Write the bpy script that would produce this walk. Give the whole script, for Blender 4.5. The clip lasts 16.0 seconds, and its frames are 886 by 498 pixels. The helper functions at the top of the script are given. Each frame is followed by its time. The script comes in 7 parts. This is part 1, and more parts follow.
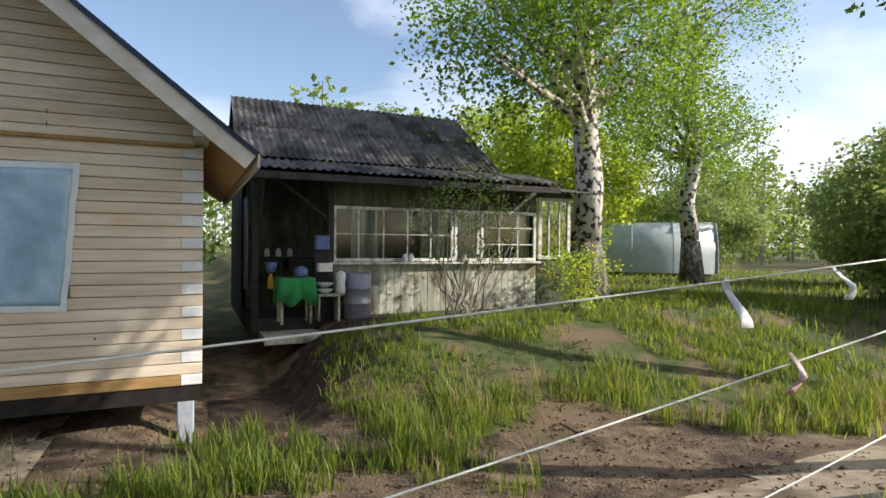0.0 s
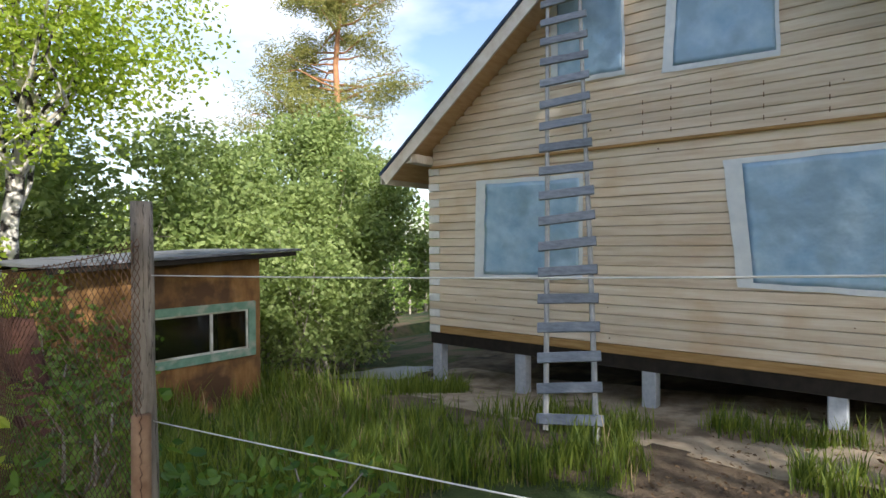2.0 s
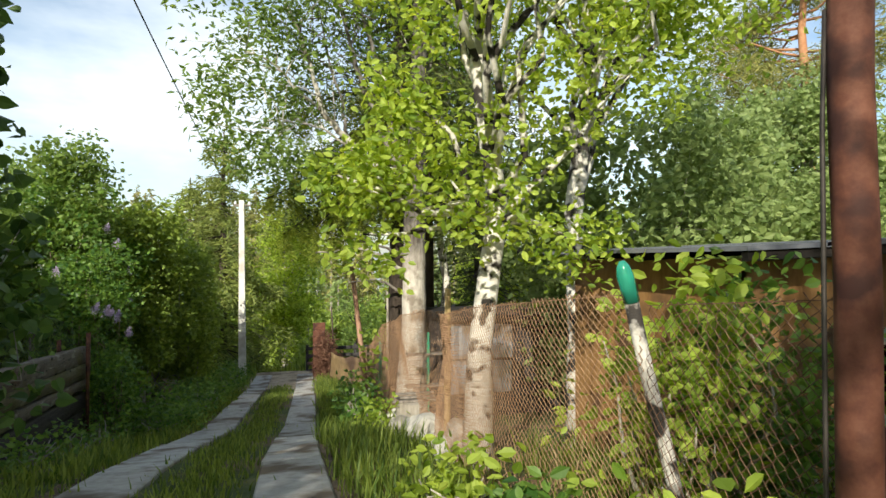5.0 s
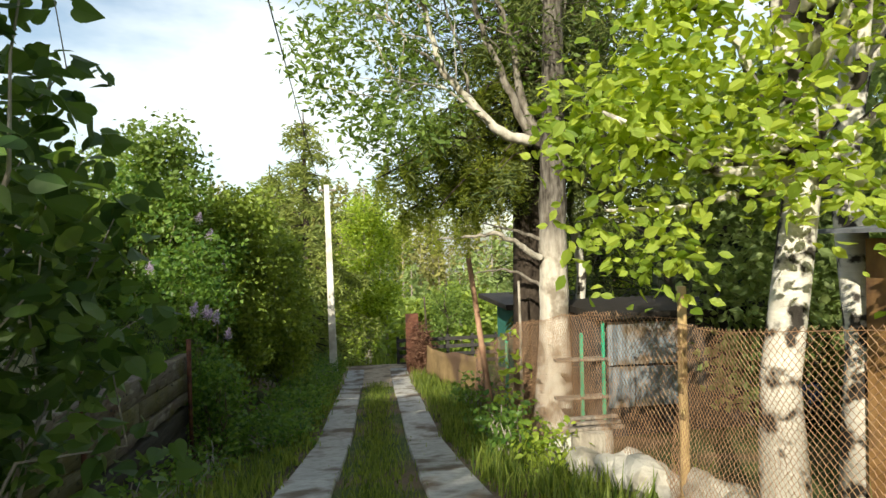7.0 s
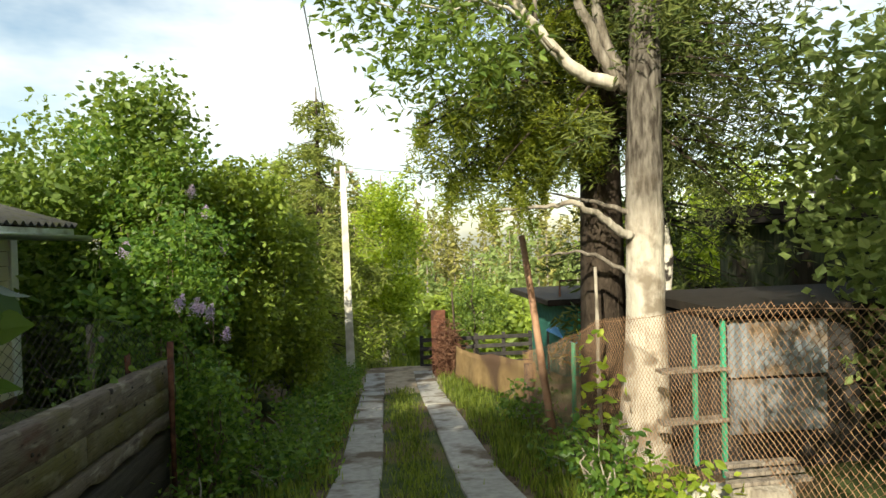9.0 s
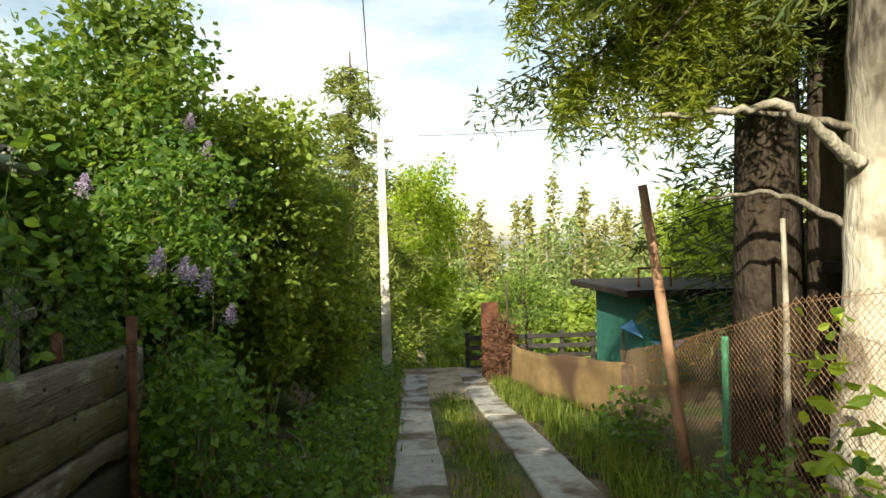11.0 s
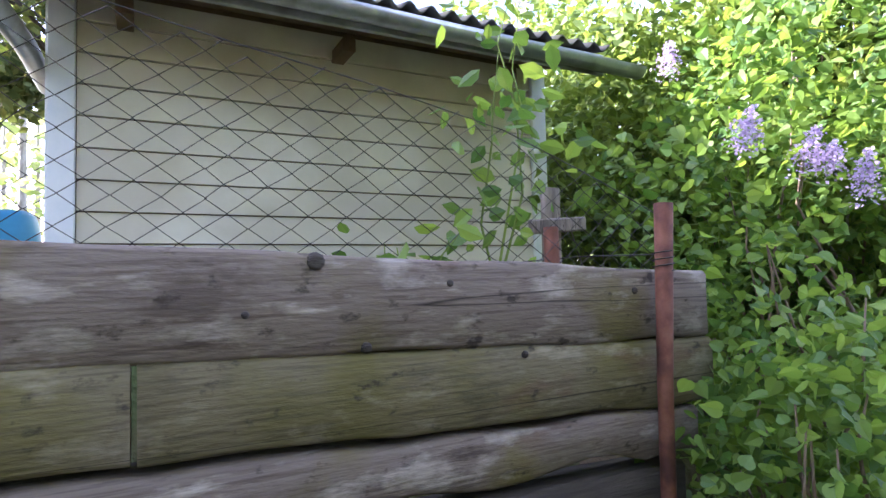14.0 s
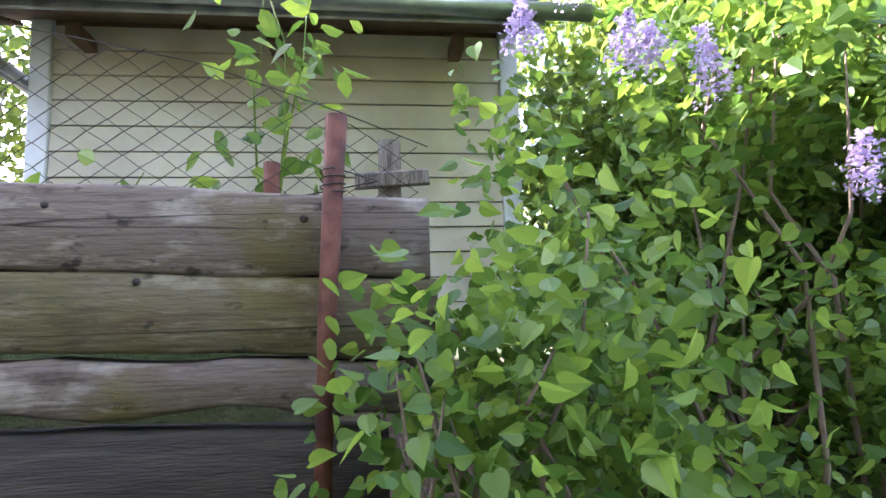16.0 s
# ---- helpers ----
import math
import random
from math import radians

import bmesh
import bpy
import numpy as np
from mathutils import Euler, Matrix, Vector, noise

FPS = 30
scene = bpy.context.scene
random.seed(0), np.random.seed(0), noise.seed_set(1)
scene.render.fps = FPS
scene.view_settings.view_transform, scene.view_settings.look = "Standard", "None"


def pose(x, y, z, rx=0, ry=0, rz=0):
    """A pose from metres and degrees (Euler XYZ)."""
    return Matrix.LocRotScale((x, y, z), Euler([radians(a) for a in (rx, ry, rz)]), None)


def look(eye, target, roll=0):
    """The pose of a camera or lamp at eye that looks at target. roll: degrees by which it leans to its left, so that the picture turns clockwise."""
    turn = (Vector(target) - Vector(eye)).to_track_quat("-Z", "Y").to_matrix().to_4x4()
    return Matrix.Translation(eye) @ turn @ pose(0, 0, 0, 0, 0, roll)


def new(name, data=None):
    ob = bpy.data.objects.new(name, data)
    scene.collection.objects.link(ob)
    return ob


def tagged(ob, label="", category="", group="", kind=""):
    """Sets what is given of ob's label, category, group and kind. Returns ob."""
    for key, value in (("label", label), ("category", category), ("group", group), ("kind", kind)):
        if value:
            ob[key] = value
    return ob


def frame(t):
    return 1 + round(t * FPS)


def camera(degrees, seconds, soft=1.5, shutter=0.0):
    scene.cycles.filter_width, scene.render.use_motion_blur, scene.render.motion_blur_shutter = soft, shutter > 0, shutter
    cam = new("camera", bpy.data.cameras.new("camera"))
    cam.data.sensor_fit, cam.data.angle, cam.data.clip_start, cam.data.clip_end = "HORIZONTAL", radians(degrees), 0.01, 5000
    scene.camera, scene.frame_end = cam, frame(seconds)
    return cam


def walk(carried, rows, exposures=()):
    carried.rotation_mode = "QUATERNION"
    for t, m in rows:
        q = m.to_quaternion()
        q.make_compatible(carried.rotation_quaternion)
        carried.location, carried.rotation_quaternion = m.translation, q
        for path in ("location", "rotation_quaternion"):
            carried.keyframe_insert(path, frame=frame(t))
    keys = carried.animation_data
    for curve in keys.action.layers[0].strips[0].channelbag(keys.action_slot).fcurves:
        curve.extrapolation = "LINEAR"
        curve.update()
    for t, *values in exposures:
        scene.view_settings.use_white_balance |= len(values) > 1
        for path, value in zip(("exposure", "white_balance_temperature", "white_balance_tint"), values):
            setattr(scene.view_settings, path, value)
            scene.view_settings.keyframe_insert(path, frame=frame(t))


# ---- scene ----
PATH = [
    (0, (1.481, -0.25, 2.609), (3.308, -1.063, 2.595), 0.5),
    (0.5, (1.421, 0.136, 2.595), (3.418, 0.025, 2.572), 0.4),
    (0.8, (1.406, 0.37, 2.588), (3.389, 0.632, 2.564), 0.1),
    (1, (1.399, 0.519, 2.583), (3.341, 0.996, 2.558), 0.1),
    (1.2, (1.408, 0.672, 2.569), (3.289, 1.353, 2.528), 0.4),
    (1.5, (1.413, 0.908, 2.533), (3.169, 1.865, 2.505), -0.3),
    (2, (1.332, 1.306, 2.431), (2.887, 2.565, 2.413), -0.4),
    (2.5, (1.237, 1.824, 2.373), (2.617, 3.271, 2.356), -0.7),
    (2.8, (1.179, 2.202, 2.335), (2.398, 3.788, 2.34), -1.0),
    (3, (1.148, 2.453, 2.319), (2.243, 4.127, 2.308), -1.0),
    (3.4, (1.121, 2.916, 2.312), (2.047, 4.688, 2.286), -0.2),
    (3.5, (1.106, 3.035, 2.309), (1.999, 4.824, 2.302), -1.1),
    (4, (1.003, 3.654, 2.229), (1.789, 5.493, 2.235), -1.4),
    (4.5, (0.836, 4.231, 2.236), (1.509, 6.114, 2.247), -1.5),
    (4.8, (0.679, 4.668, 2.191), (1.259, 6.581, 2.222), -0.7),
    (5, (0.593, 4.948, 2.168), (1.095, 6.883, 2.202), 0.1),
    (5.2, (0.537, 5.194, 2.133), (0.959, 7.149, 2.166), 0.2),
    (7.3, (-0.288, 7.033, 2.228), (-0.001, 9.012, 2.201), -1.6),
    (7.5, (-0.343, 7.216, 2.211), (-0.06, 9.196, 2.185), -1.7),
    (8, (-0.417, 7.653, 2.117), (-0.142, 9.634, 2.097), -1.7),
    (8.5, (-0.402, 8.18, 2.04), (-0.136, 10.162, 2.018), -1.8),
    (8.7, (-0.413, 8.38, 2.013), (-0.153, 10.362, 1.98), -1.7),
    (10.8, (-0.735, 10.819, 1.52), (-0.527, 12.808, 1.503), -1.3),
    (11, (-0.79, 10.974, 1.453), (-0.628, 12.968, 1.433), -1.0),
    (11.5, (-0.851, 11.26, 1.387), (-1.018, 13.253, 1.383), -1.2),
    (12, (-0.943, 11.617, 1.256), (-1.637, 13.493, 1.272), -1.5),
    (12.2, (-1.037, 11.743, 1.192), (-1.94, 13.528, 1.182), -0.2),
    (12.4, (-1.139, 11.865, 1.132), (-2.119, 13.607, 1.201), -0.0),
    (12.5, (-1.168, 11.924, 1.113), (-2.314, 13.563, 1.145), -0.9),
    (13, (-1.131, 12.214, 1.007), (-2.608, 13.56, 1.076), -1.8),
    (13.5, (-1.083, 12.609, 0.904), (-2.761, 13.693, 0.989), -1.7),
    (14, (-1.092, 13.091, 0.808), (-2.861, 14.021, 0.894), -1.3),
    (14.5, (-1.019, 13.506, 0.753), (-2.84, 14.328, 0.84), -0.9),
    (15, (-1.029, 13.889, 0.685), (-2.93, 14.499, 0.794), -1.0),
    (15.5, (-0.95, 14.33, 0.62), (-2.925, 14.62, 0.737), -0.7),
    (16, (-0.819, 14.775, 0.458), (-2.794, 15.003, 0.672), -1.5),
]
cam = camera(76.0, 16.0)
walk(cam, [(t, look(eye, target, roll)) for t, eye, target, roll in PATH], [(0, 0.5, 6500, 12), (1, 0.85, 6150, 16), (2.5, 0.7, 6500, 10), (4, 0.65, 6700, 7), (5, 0.45, 6700, 5), (8, 0.68, 7400, 3), (11, 0.75, 7700, 0), (12, 1.25, 6700, 12), (12.5, 1.95, 6400, 18), (13, 2.3, 6000, 24), (14, 2.85, 5750, 34), (15, 3.05, 5900, 35), (16, 3.2, 5850, 34)])

# ---- world, sun, exposure ----
SUN = Vector((-0.42, -0.76, 0.49)).normalized()
world = bpy.data.worlds.new("sky")
scene.world = world
world.use_nodes = True
wn, wl = world.node_tree.nodes, world.node_tree.links
wn.clear()
sky = wn.new("ShaderNodeTexSky")
sky.sky_type, sky.sun_disc = "NISHITA", False
sky.sun_elevation, sky.sun_rotation = math.asin(SUN.z), math.atan2(SUN.x, SUN.y)
sky.dust_density, sky.air_density = 1.6, 1.0
coord = wn.new("ShaderNodeTexCoord")
puff = wn.new("ShaderNodeTexNoise")
puff.inputs["Scale"].default_value, puff.inputs["Detail"].default_value, puff.inputs["Roughness"].default_value = 1.7, 6, 0.55
stretch = wn.new("ShaderNodeMapping")
stretch.inputs["Scale"].default_value = (1, 1, 2.6)
veil = wn.new("ShaderNodeValToRGB")
veil.color_ramp.elements[0].position, veil.color_ramp.elements[1].position = 0.45, 0.72
cloud = wn.new("ShaderNodeMix")
cloud.data_type = "RGBA"
cloud.inputs["B"].default_value = (5.8, 6.2, 6.8, 1)
back = wn.new("ShaderNodeBackground")
back.inputs["Strength"].default_value = 0.15
wout = wn.new("ShaderNodeOutputWorld")
wl.new(coord.outputs["Generated"], stretch.inputs["Vector"])
wl.new(stretch.outputs["Vector"], puff.inputs["Vector"])
wl.new(puff.outputs["Fac"], veil.inputs["Fac"])
wl.new(veil.outputs["Color"], cloud.inputs["Factor"])
wl.new(sky.outputs["Color"], cloud.inputs["A"])
wl.new(cloud.outputs["Result"], back.inputs["Color"])
wl.new(back.outputs["Background"], wout.inputs["Surface"])
sun = new("sun", bpy.data.lights.new("sun", "SUN"))
sun.data.energy, sun.data.angle, sun.data.color = 5.0, radians(0.55), (1.0, 0.93, 0.80)
sun.matrix_world = look((0, 0, 40), Vector((0, 0, 40)) - SUN)


# ---- materials ----
def mat(name, colors, scale=8.0, rough=0.8, bump=0.2, bump_scale=60.0, metal=0.0, stretch=(1, 1, 1), rnd=0.0, stain=None, stain_scale=1.5, stain_pos=(0.5, 0.62), spec=0.3, island=False, bump_dist=0.004, cracks=0.0):
    """A surface of two noises: a blend between colours, a coarser stain, and a fine relief."""
    m = bpy.data.materials.new(name)
    m.use_nodes = True
    n, l = m.node_tree.nodes, m.node_tree.links
    p = n["Principled BSDF"]
    p.inputs["Roughness"].default_value, p.inputs["Metallic"].default_value = rough, metal
    p.inputs["Specular IOR Level"].default_value = spec
    tc = n.new("ShaderNodeTexCoord")
    geo = n.new("ShaderNodeNewGeometry")
    mp = n.new("ShaderNodeMapping")
    mp.inputs["Scale"].default_value = stretch
    l.new(geo.outputs["Position"], mp.inputs["Vector"])
    a = n.new("ShaderNodeTexNoise")
    a.inputs["Scale"].default_value, a.inputs["Detail"].default_value, a.inputs["Roughness"].default_value = scale, 6, 0.62
    l.new(mp.outputs["Vector"], a.inputs["Vector"])
    ramp = n.new("ShaderNodeValToRGB")
    cr = ramp.color_ramp
    cr.elements[0].position, cr.elements[1].position = 0.3, 0.7
    cr.elements[0].color, cr.elements[1].color = (*colors[0], 1), (*colors[-1], 1)
    for i, c in enumerate(colors[1:-1]):
        e = cr.elements.new(0.3 + 0.4 * (i + 1) / (len(colors) - 1))
        e.color = (*c, 1)
    l.new(a.outputs["Fac"], ramp.inputs["Fac"])
    col = ramp.outputs["Color"]
    if stain:
        b = n.new("ShaderNodeTexNoise")
        b.inputs["Scale"].default_value, b.inputs["Detail"].default_value = stain_scale, 5
        l.new(geo.outputs["Position"], b.inputs["Vector"])
        br = n.new("ShaderNodeValToRGB")
        br.color_ramp.elements[0].position, br.color_ramp.elements[1].position = stain_pos
        l.new(b.outputs["Fac"], br.inputs["Fac"])
        mx = n.new("ShaderNodeMix")
        mx.data_type = "RGBA"
        mx.inputs["B"].default_value = (*stain, 1)
        l.new(br.outputs["Color"], mx.inputs["Factor"])
        l.new(col, mx.inputs["A"])
        col = mx.outputs["Result"]
    if rnd:
        src = geo.outputs["Random Per Island"]
        if not island:
            oi = n.new("ShaderNodeObjectInfo")
            src = oi.outputs["Random"]
        mr = n.new("ShaderNodeMapRange")
        mr.inputs["To Min"].default_value, mr.inputs["To Max"].default_value = 1 - rnd, 1 + rnd
        l.new(src, mr.inputs["Value"])
        hs = n.new("ShaderNodeHueSaturation")
        l.new(mr.outputs["Result"], hs.inputs["Value"])
        l.new(col, hs.inputs["Color"])
        col = hs.outputs["Color"]
    if cracks:
        cm = n.new("ShaderNodeMapping")
        cm.inputs["Scale"].default_value = (4, 0.35, 7) if stretch[2] >= 1 else (6, 6, 0.4)
        l.new(geo.outputs["Position"], cm.inputs["Vector"])
        cn = n.new("ShaderNodeTexNoise")
        cn.inputs["Scale"].default_value, cn.inputs["Detail"].default_value, cn.inputs["Roughness"].default_value = 3.2, 5, 0.6
        l.new(cm.outputs["Vector"], cn.inputs["Vector"])
        cr2 = n.new("ShaderNodeValToRGB")
        k = cr2.color_ramp.elements
        k[0].position, k[0].color, k[1].position, k[1].color = 0.488, (0, 0, 0, 1), 0.512, (0, 0, 0, 1)
        k.new(0.5).color = (cracks, cracks, cracks, 1)
        l.new(cn.outputs["Fac"], cr2.inputs["Fac"])
        cx = n.new("ShaderNodeMix")
        cx.data_type = "RGBA"
        cx.inputs["B"].default_value = (0.012, 0.010, 0.009, 1)
        l.new(cr2.outputs["Color"], cx.inputs["Factor"])
        l.new(col, cx.inputs["A"])
        col = cx.outputs["Result"]
    l.new(col, p.inputs["Base Color"])
    if bump:
        c = n.new("ShaderNodeTexNoise")
        c.inputs["Scale"].default_value, c.inputs["Detail"].default_value = bump_scale, 4
        l.new(mp.outputs["Vector"], c.inputs["Vector"])
        bp = n.new("ShaderNodeBump")
        bp.inputs["Strength"].default_value, bp.inputs["Distance"].default_value = bump, bump_dist
        l.new(c.outputs["Fac"], bp.inputs["Height"])
        l.new(bp.outputs["Normal"], p.inputs["Normal"])
    return m


def leaf_mat(name, dark, light, glow=0.45, rough=0.55):
    """Leaves: each one its own shade, letting part of the light through."""
    m = bpy.data.materials.new(name)
    m.use_nodes = True
    n, l = m.node_tree.nodes, m.node_tree.links
    p = n["Principled BSDF"]
    p.inputs["Roughness"].default_value = rough
    p.inputs["Specular IOR Level"].default_value = 0.35
    geo = n.new("ShaderNodeNewGeometry")
    ramp = n.new("ShaderNodeValToRGB")
    ramp.color_ramp.elements[0].color, ramp.color_ramp.elements[1].color = (*dark, 1), (*light, 1)
    l.new(geo.outputs["Random Per Island"], ramp.inputs["Fac"])
    l.new(ramp.outputs["Color"], p.inputs["Base Color"])
    tr = n.new("ShaderNodeBsdfTranslucent")
    hs = n.new("ShaderNodeHueSaturation")
    hs.inputs["Hue"].default_value, hs.inputs["Saturation"].default_value, hs.inputs["Value"].default_value = 0.475, 1.1, 2.2
    l.new(ramp.outputs["Color"], hs.inputs["Color"])
    l.new(hs.outputs["Color"], tr.inputs["Color"])
    mx = n.new("ShaderNodeMixShader")
    mx.inputs["Fac"].default_value = glow
    l.new(p.outputs["BSDF"], mx.inputs[1])
    l.new(tr.outputs["BSDF"], mx.inputs[2])
    l.new(mx.outputs["Shader"], n["Material Output"].inputs["Surface"])
    return m


LOG = mat("log_wood", [(0.56, 0.45, 0.335), (0.68, 0.585, 0.47), (0.75, 0.68, 0.58)], 3.0, 0.7, 0.25, 40, stretch=(3, 0.35, 5), rnd=0.10, stain=(0.55, 0.38, 0.22), stain_scale=1.1, stain_pos=(0.54, 0.82))
LOG_DIRTY = mat("weathered_log", [(0.24, 0.14, 0.05), (0.36, 0.22, 0.09), (0.46, 0.30, 0.14)], 4.0, 0.8, 0.3, 40, stretch=(3, 0.5, 5))
LOG_WHITE = mat("white_paint_on_end_grain", [(0.66, 0.68, 0.70), (0.80, 0.81, 0.82)], 12, 0.7, 0.3, 60)
PLANK_RAW = mat("raw_planed_board", [(0.50, 0.32, 0.17), (0.64, 0.45, 0.27)], 5, 0.7, 0.2, 40, stretch=(0.6, 3, 3), rnd=0.1)
BARGE = mat("whitewashed_board", [(0.55, 0.50, 0.44), (0.72, 0.70, 0.67)], 4, 0.7, 0.2, 40, stretch=(3, 1, 1))
ROOF_BLUE = mat("dark_blue_metal_roof", [(0.020, 0.035, 0.075), (0.035, 0.055, 0.10)], 6, 0.4, 0.05, 30, metal=0.2)
BEAM_DARK = mat("tarred_beam", [(0.012, 0.010, 0.009), (0.03, 0.024, 0.02)], 8, 0.8, 0.3)
PILE = mat("grey_blue_concrete_pile", [(0.30, 0.34, 0.40), (0.42, 0.46, 0.52)], 14, 0.8, 0.3, 80)
FILM = mat("blue_window_film", [(0.24, 0.42, 0.63), (0.44, 0.61, 0.77)], 2.5, 0.30, 0.9, 1.6, stain=(0.26, 0.40, 0.55), stain_scale=1.6, spec=0.6, bump_dist=0.06)
FILM_EDGE = mat("pale_film_edge", [(0.62, 0.68, 0.74), (0.75, 0.80, 0.84)], 6, 0.35, 0.4, 12, spec=0.6, bump_dist=0.01)
LADDER = mat("grey_ladder_wood", [(0.13, 0.15, 0.19), (0.24, 0.27, 0.32)], 6, 0.8, 0.3, 50, stretch=(4, 1, 4), rnd=0.15)
RAIL_PALE = mat("pale_ladder_rail", [(0.26, 0.27, 0.29), (0.46, 0.46, 0.46)], 6, 0.8, 0.3, 50)
OLD_GREEN = mat("faded_green_boards", [(0.045, 0.055, 0.035), (0.09, 0.11, 0.065), (0.14, 0.15, 0.10)], 4, 0.85, 0.4, 40, stretch=(3, 3, 0.5), rnd=0.2, stain=(0.05, 0.04, 0.03), stain_scale=1.2)
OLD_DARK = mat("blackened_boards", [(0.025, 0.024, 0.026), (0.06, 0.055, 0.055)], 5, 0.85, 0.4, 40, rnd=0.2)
OLD_PALE = mat("peeling_pale_boards", [(0.25, 0.26, 0.20), (0.48, 0.48, 0.42)], 6, 0.85, 0.4, 40, stretch=(2, 2, 0.6), rnd=0.2, stain=(0.16, 0.14, 0.10), stain_scale=2.5)
SLATE = mat("weathered_wavy_slate", [(0.06, 0.055, 0.055), (0.13, 0.12, 0.115), (0.20, 0.185, 0.17)], 3, 0.9, 0.4, 30, rnd=0.15, stain=(0.035, 0.035, 0.03), stain_scale=1.1)
WHITE_FRAME = mat("old_white_frame_paint", [(0.52, 0.53, 0.50), (0.72, 0.73, 0.71)], 14, 0.6, 0.3, 60, stain=(0.35, 0.31, 0.25), stain_scale=4)
CREAM = mat("cream_siding_paint", [(0.58, 0.545, 0.43), (0.66, 0.625, 0.50), (0.69, 0.655, 0.54)], 2.5, 0.65, 0.12, 50, rnd=0.04, stain=(0.55, 0.51, 0.40), stain_scale=1.3)
CREAM_TRIM = mat("white_corner_board", [(0.66, 0.70, 0.72), (0.78, 0.80, 0.80)], 8, 0.6, 0.1, 50)
SOFFIT = mat("brown_soffit_wood", [(0.10, 0.065, 0.04), (0.20, 0.13, 0.08)], 6, 0.8, 0.3, 40)
ZINC = mat("zinc_gutter", [(0.34, 0.36, 0.38), (0.52, 0.54, 0.56)], 10, 0.35, 0.05, 30, metal=0.75, stain=(0.25, 0.25, 0.24), stain_scale=3)
MOSS_SLATE = mat("mossy_slate", [(0.05, 0.05, 0.05), (0.10, 0.10, 0.095), (0.08, 0.085, 0.04)], 7, 0.9, 0.5, 40)
def sleeper_mat(name, pale, mid, dark, moss, amount):
    """Old squared timber: fine grain along y, grey patches, moss, rust stains, pits and long checks."""
    m = mat(name, [dark, mid, mid, mid, pale], 6.0, 0.88, 0.6, 30, stretch=(2, 0.5, 2.6), rnd=0.08, stain=moss, stain_scale=2.4, stain_pos=(0.56 - amount, 0.74 - amount), bump_dist=0.008)
    n, l = m.node_tree.nodes, m.node_tree.links
    p = n["Principled BSDF"]
    geo = n.new("ShaderNodeNewGeometry")
    col = p.inputs["Base Color"].links[0].from_socket
    for scale, stretch, lo, hi, paint, most, kind in ((34, (1, 0.10, 3.2), 0.48, 0.66, dark, 0.65, "wide"), (2.1, (1, 0.6, 1.6), 0.60, 0.72, (0.085, 0.035, 0.026), 0.8, "wide"), (16, (1, 0.55, 1), 0.59, 0.67, (0.02, 0.016, 0.013), 0.85, "wide"), (6.5, (1, 0.55, 1.5), 0.55, 0.66, pale, 0.7, "wide"), (4.2, (1, 0.6, 1.2), 0.57, 0.66, dark, 0.6, "wide"), (1.3, (1.5, 0.07, 3.0), 0.4975, 0.5025, (0.012, 0.010, 0.008), 0.95, "line")):
        mp, nz, rp, mx = n.new("ShaderNodeMapping"), n.new("ShaderNodeTexNoise"), n.new("ShaderNodeValToRGB"), n.new("ShaderNodeMix")
        mp.inputs["Scale"].default_value = stretch
        mp.inputs["Location"].default_value = (scale, scale * 2, 0)
        nz.inputs["Scale"].default_value, nz.inputs["Detail"].default_value, nz.inputs["Roughness"].default_value = scale, 7, 0.62 if kind == "wide" else 0.4
        e = rp.color_ramp.elements
        e[0].position, e[0].color = lo, (0, 0, 0, 1)
        e[1].position, e[1].color = hi, (most, most, most, 1) if kind == "wide" else (0, 0, 0, 1)
        if kind == "line":
            e.new((lo + hi) / 2).color = (most, most, most, 1)
        mx.data_type = "RGBA"
        mx.inputs["B"].default_value = (*paint, 1)
        l.new(geo.outputs["Position"], mp.inputs["Vector"])
        l.new(mp.outputs["Vector"], nz.inputs["Vector"])
        l.new(nz.outputs["Fac"], rp.inputs["Fac"])
        l.new(rp.outputs["Color"], mx.inputs["Factor"])
        l.new(col, mx.inputs["A"])
        col = mx.outputs["Result"]
    l.new(col, p.inputs["Base Color"])
    return m


SLEEPER = sleeper_mat("weathered_sleeper", (0.33, 0.30, 0.255), (0.155, 0.128, 0.103), (0.055, 0.041, 0.032), (0.115, 0.10, 0.035), 0.02)
SLEEPER_MOSS = sleeper_mat("mossy_sleeper", (0.23, 0.205, 0.14), (0.135, 0.118, 0.066), (0.05, 0.043, 0.024), (0.105, 0.095, 0.030), 0.10)
SLEEPER_DARK = mat("near_black_timber", [(0.030, 0.026, 0.023), (0.075, 0.066, 0.058)], 6, 0.9, 0.7, 30, stretch=(3, 0.5, 5), bump_dist=0.012)
RUST = mat("rusty_pipe", [(0.070, 0.024, 0.016), (0.125, 0.048, 0.030), (0.17, 0.075, 0.05)], 14, 0.75, 0.4, 90, stain=(0.05, 0.02, 0.016), stain_scale=6, bump_dist=0.002)
RUST_LITE = mat("rusty_wire", [(0.20, 0.105, 0.06), (0.36, 0.23, 0.14)], 12, 0.75, 0)
WIRE_DARK = mat("dark_wire", [(0.03, 0.028, 0.026), (0.07, 0.06, 0.055)], 20, 0.6, 0, metal=0.4)
ROPE = mat("white_rope", [(0.62, 0.62, 0.60), (0.78, 0.78, 0.76)], 40, 0.8, 0.2, 200)
WHITE_PIPE = mat("white_plastic_pipe", [(0.66, 0.67, 0.69), (0.80, 0.81, 0.82)], 20, 0.5, 0.1, 80)
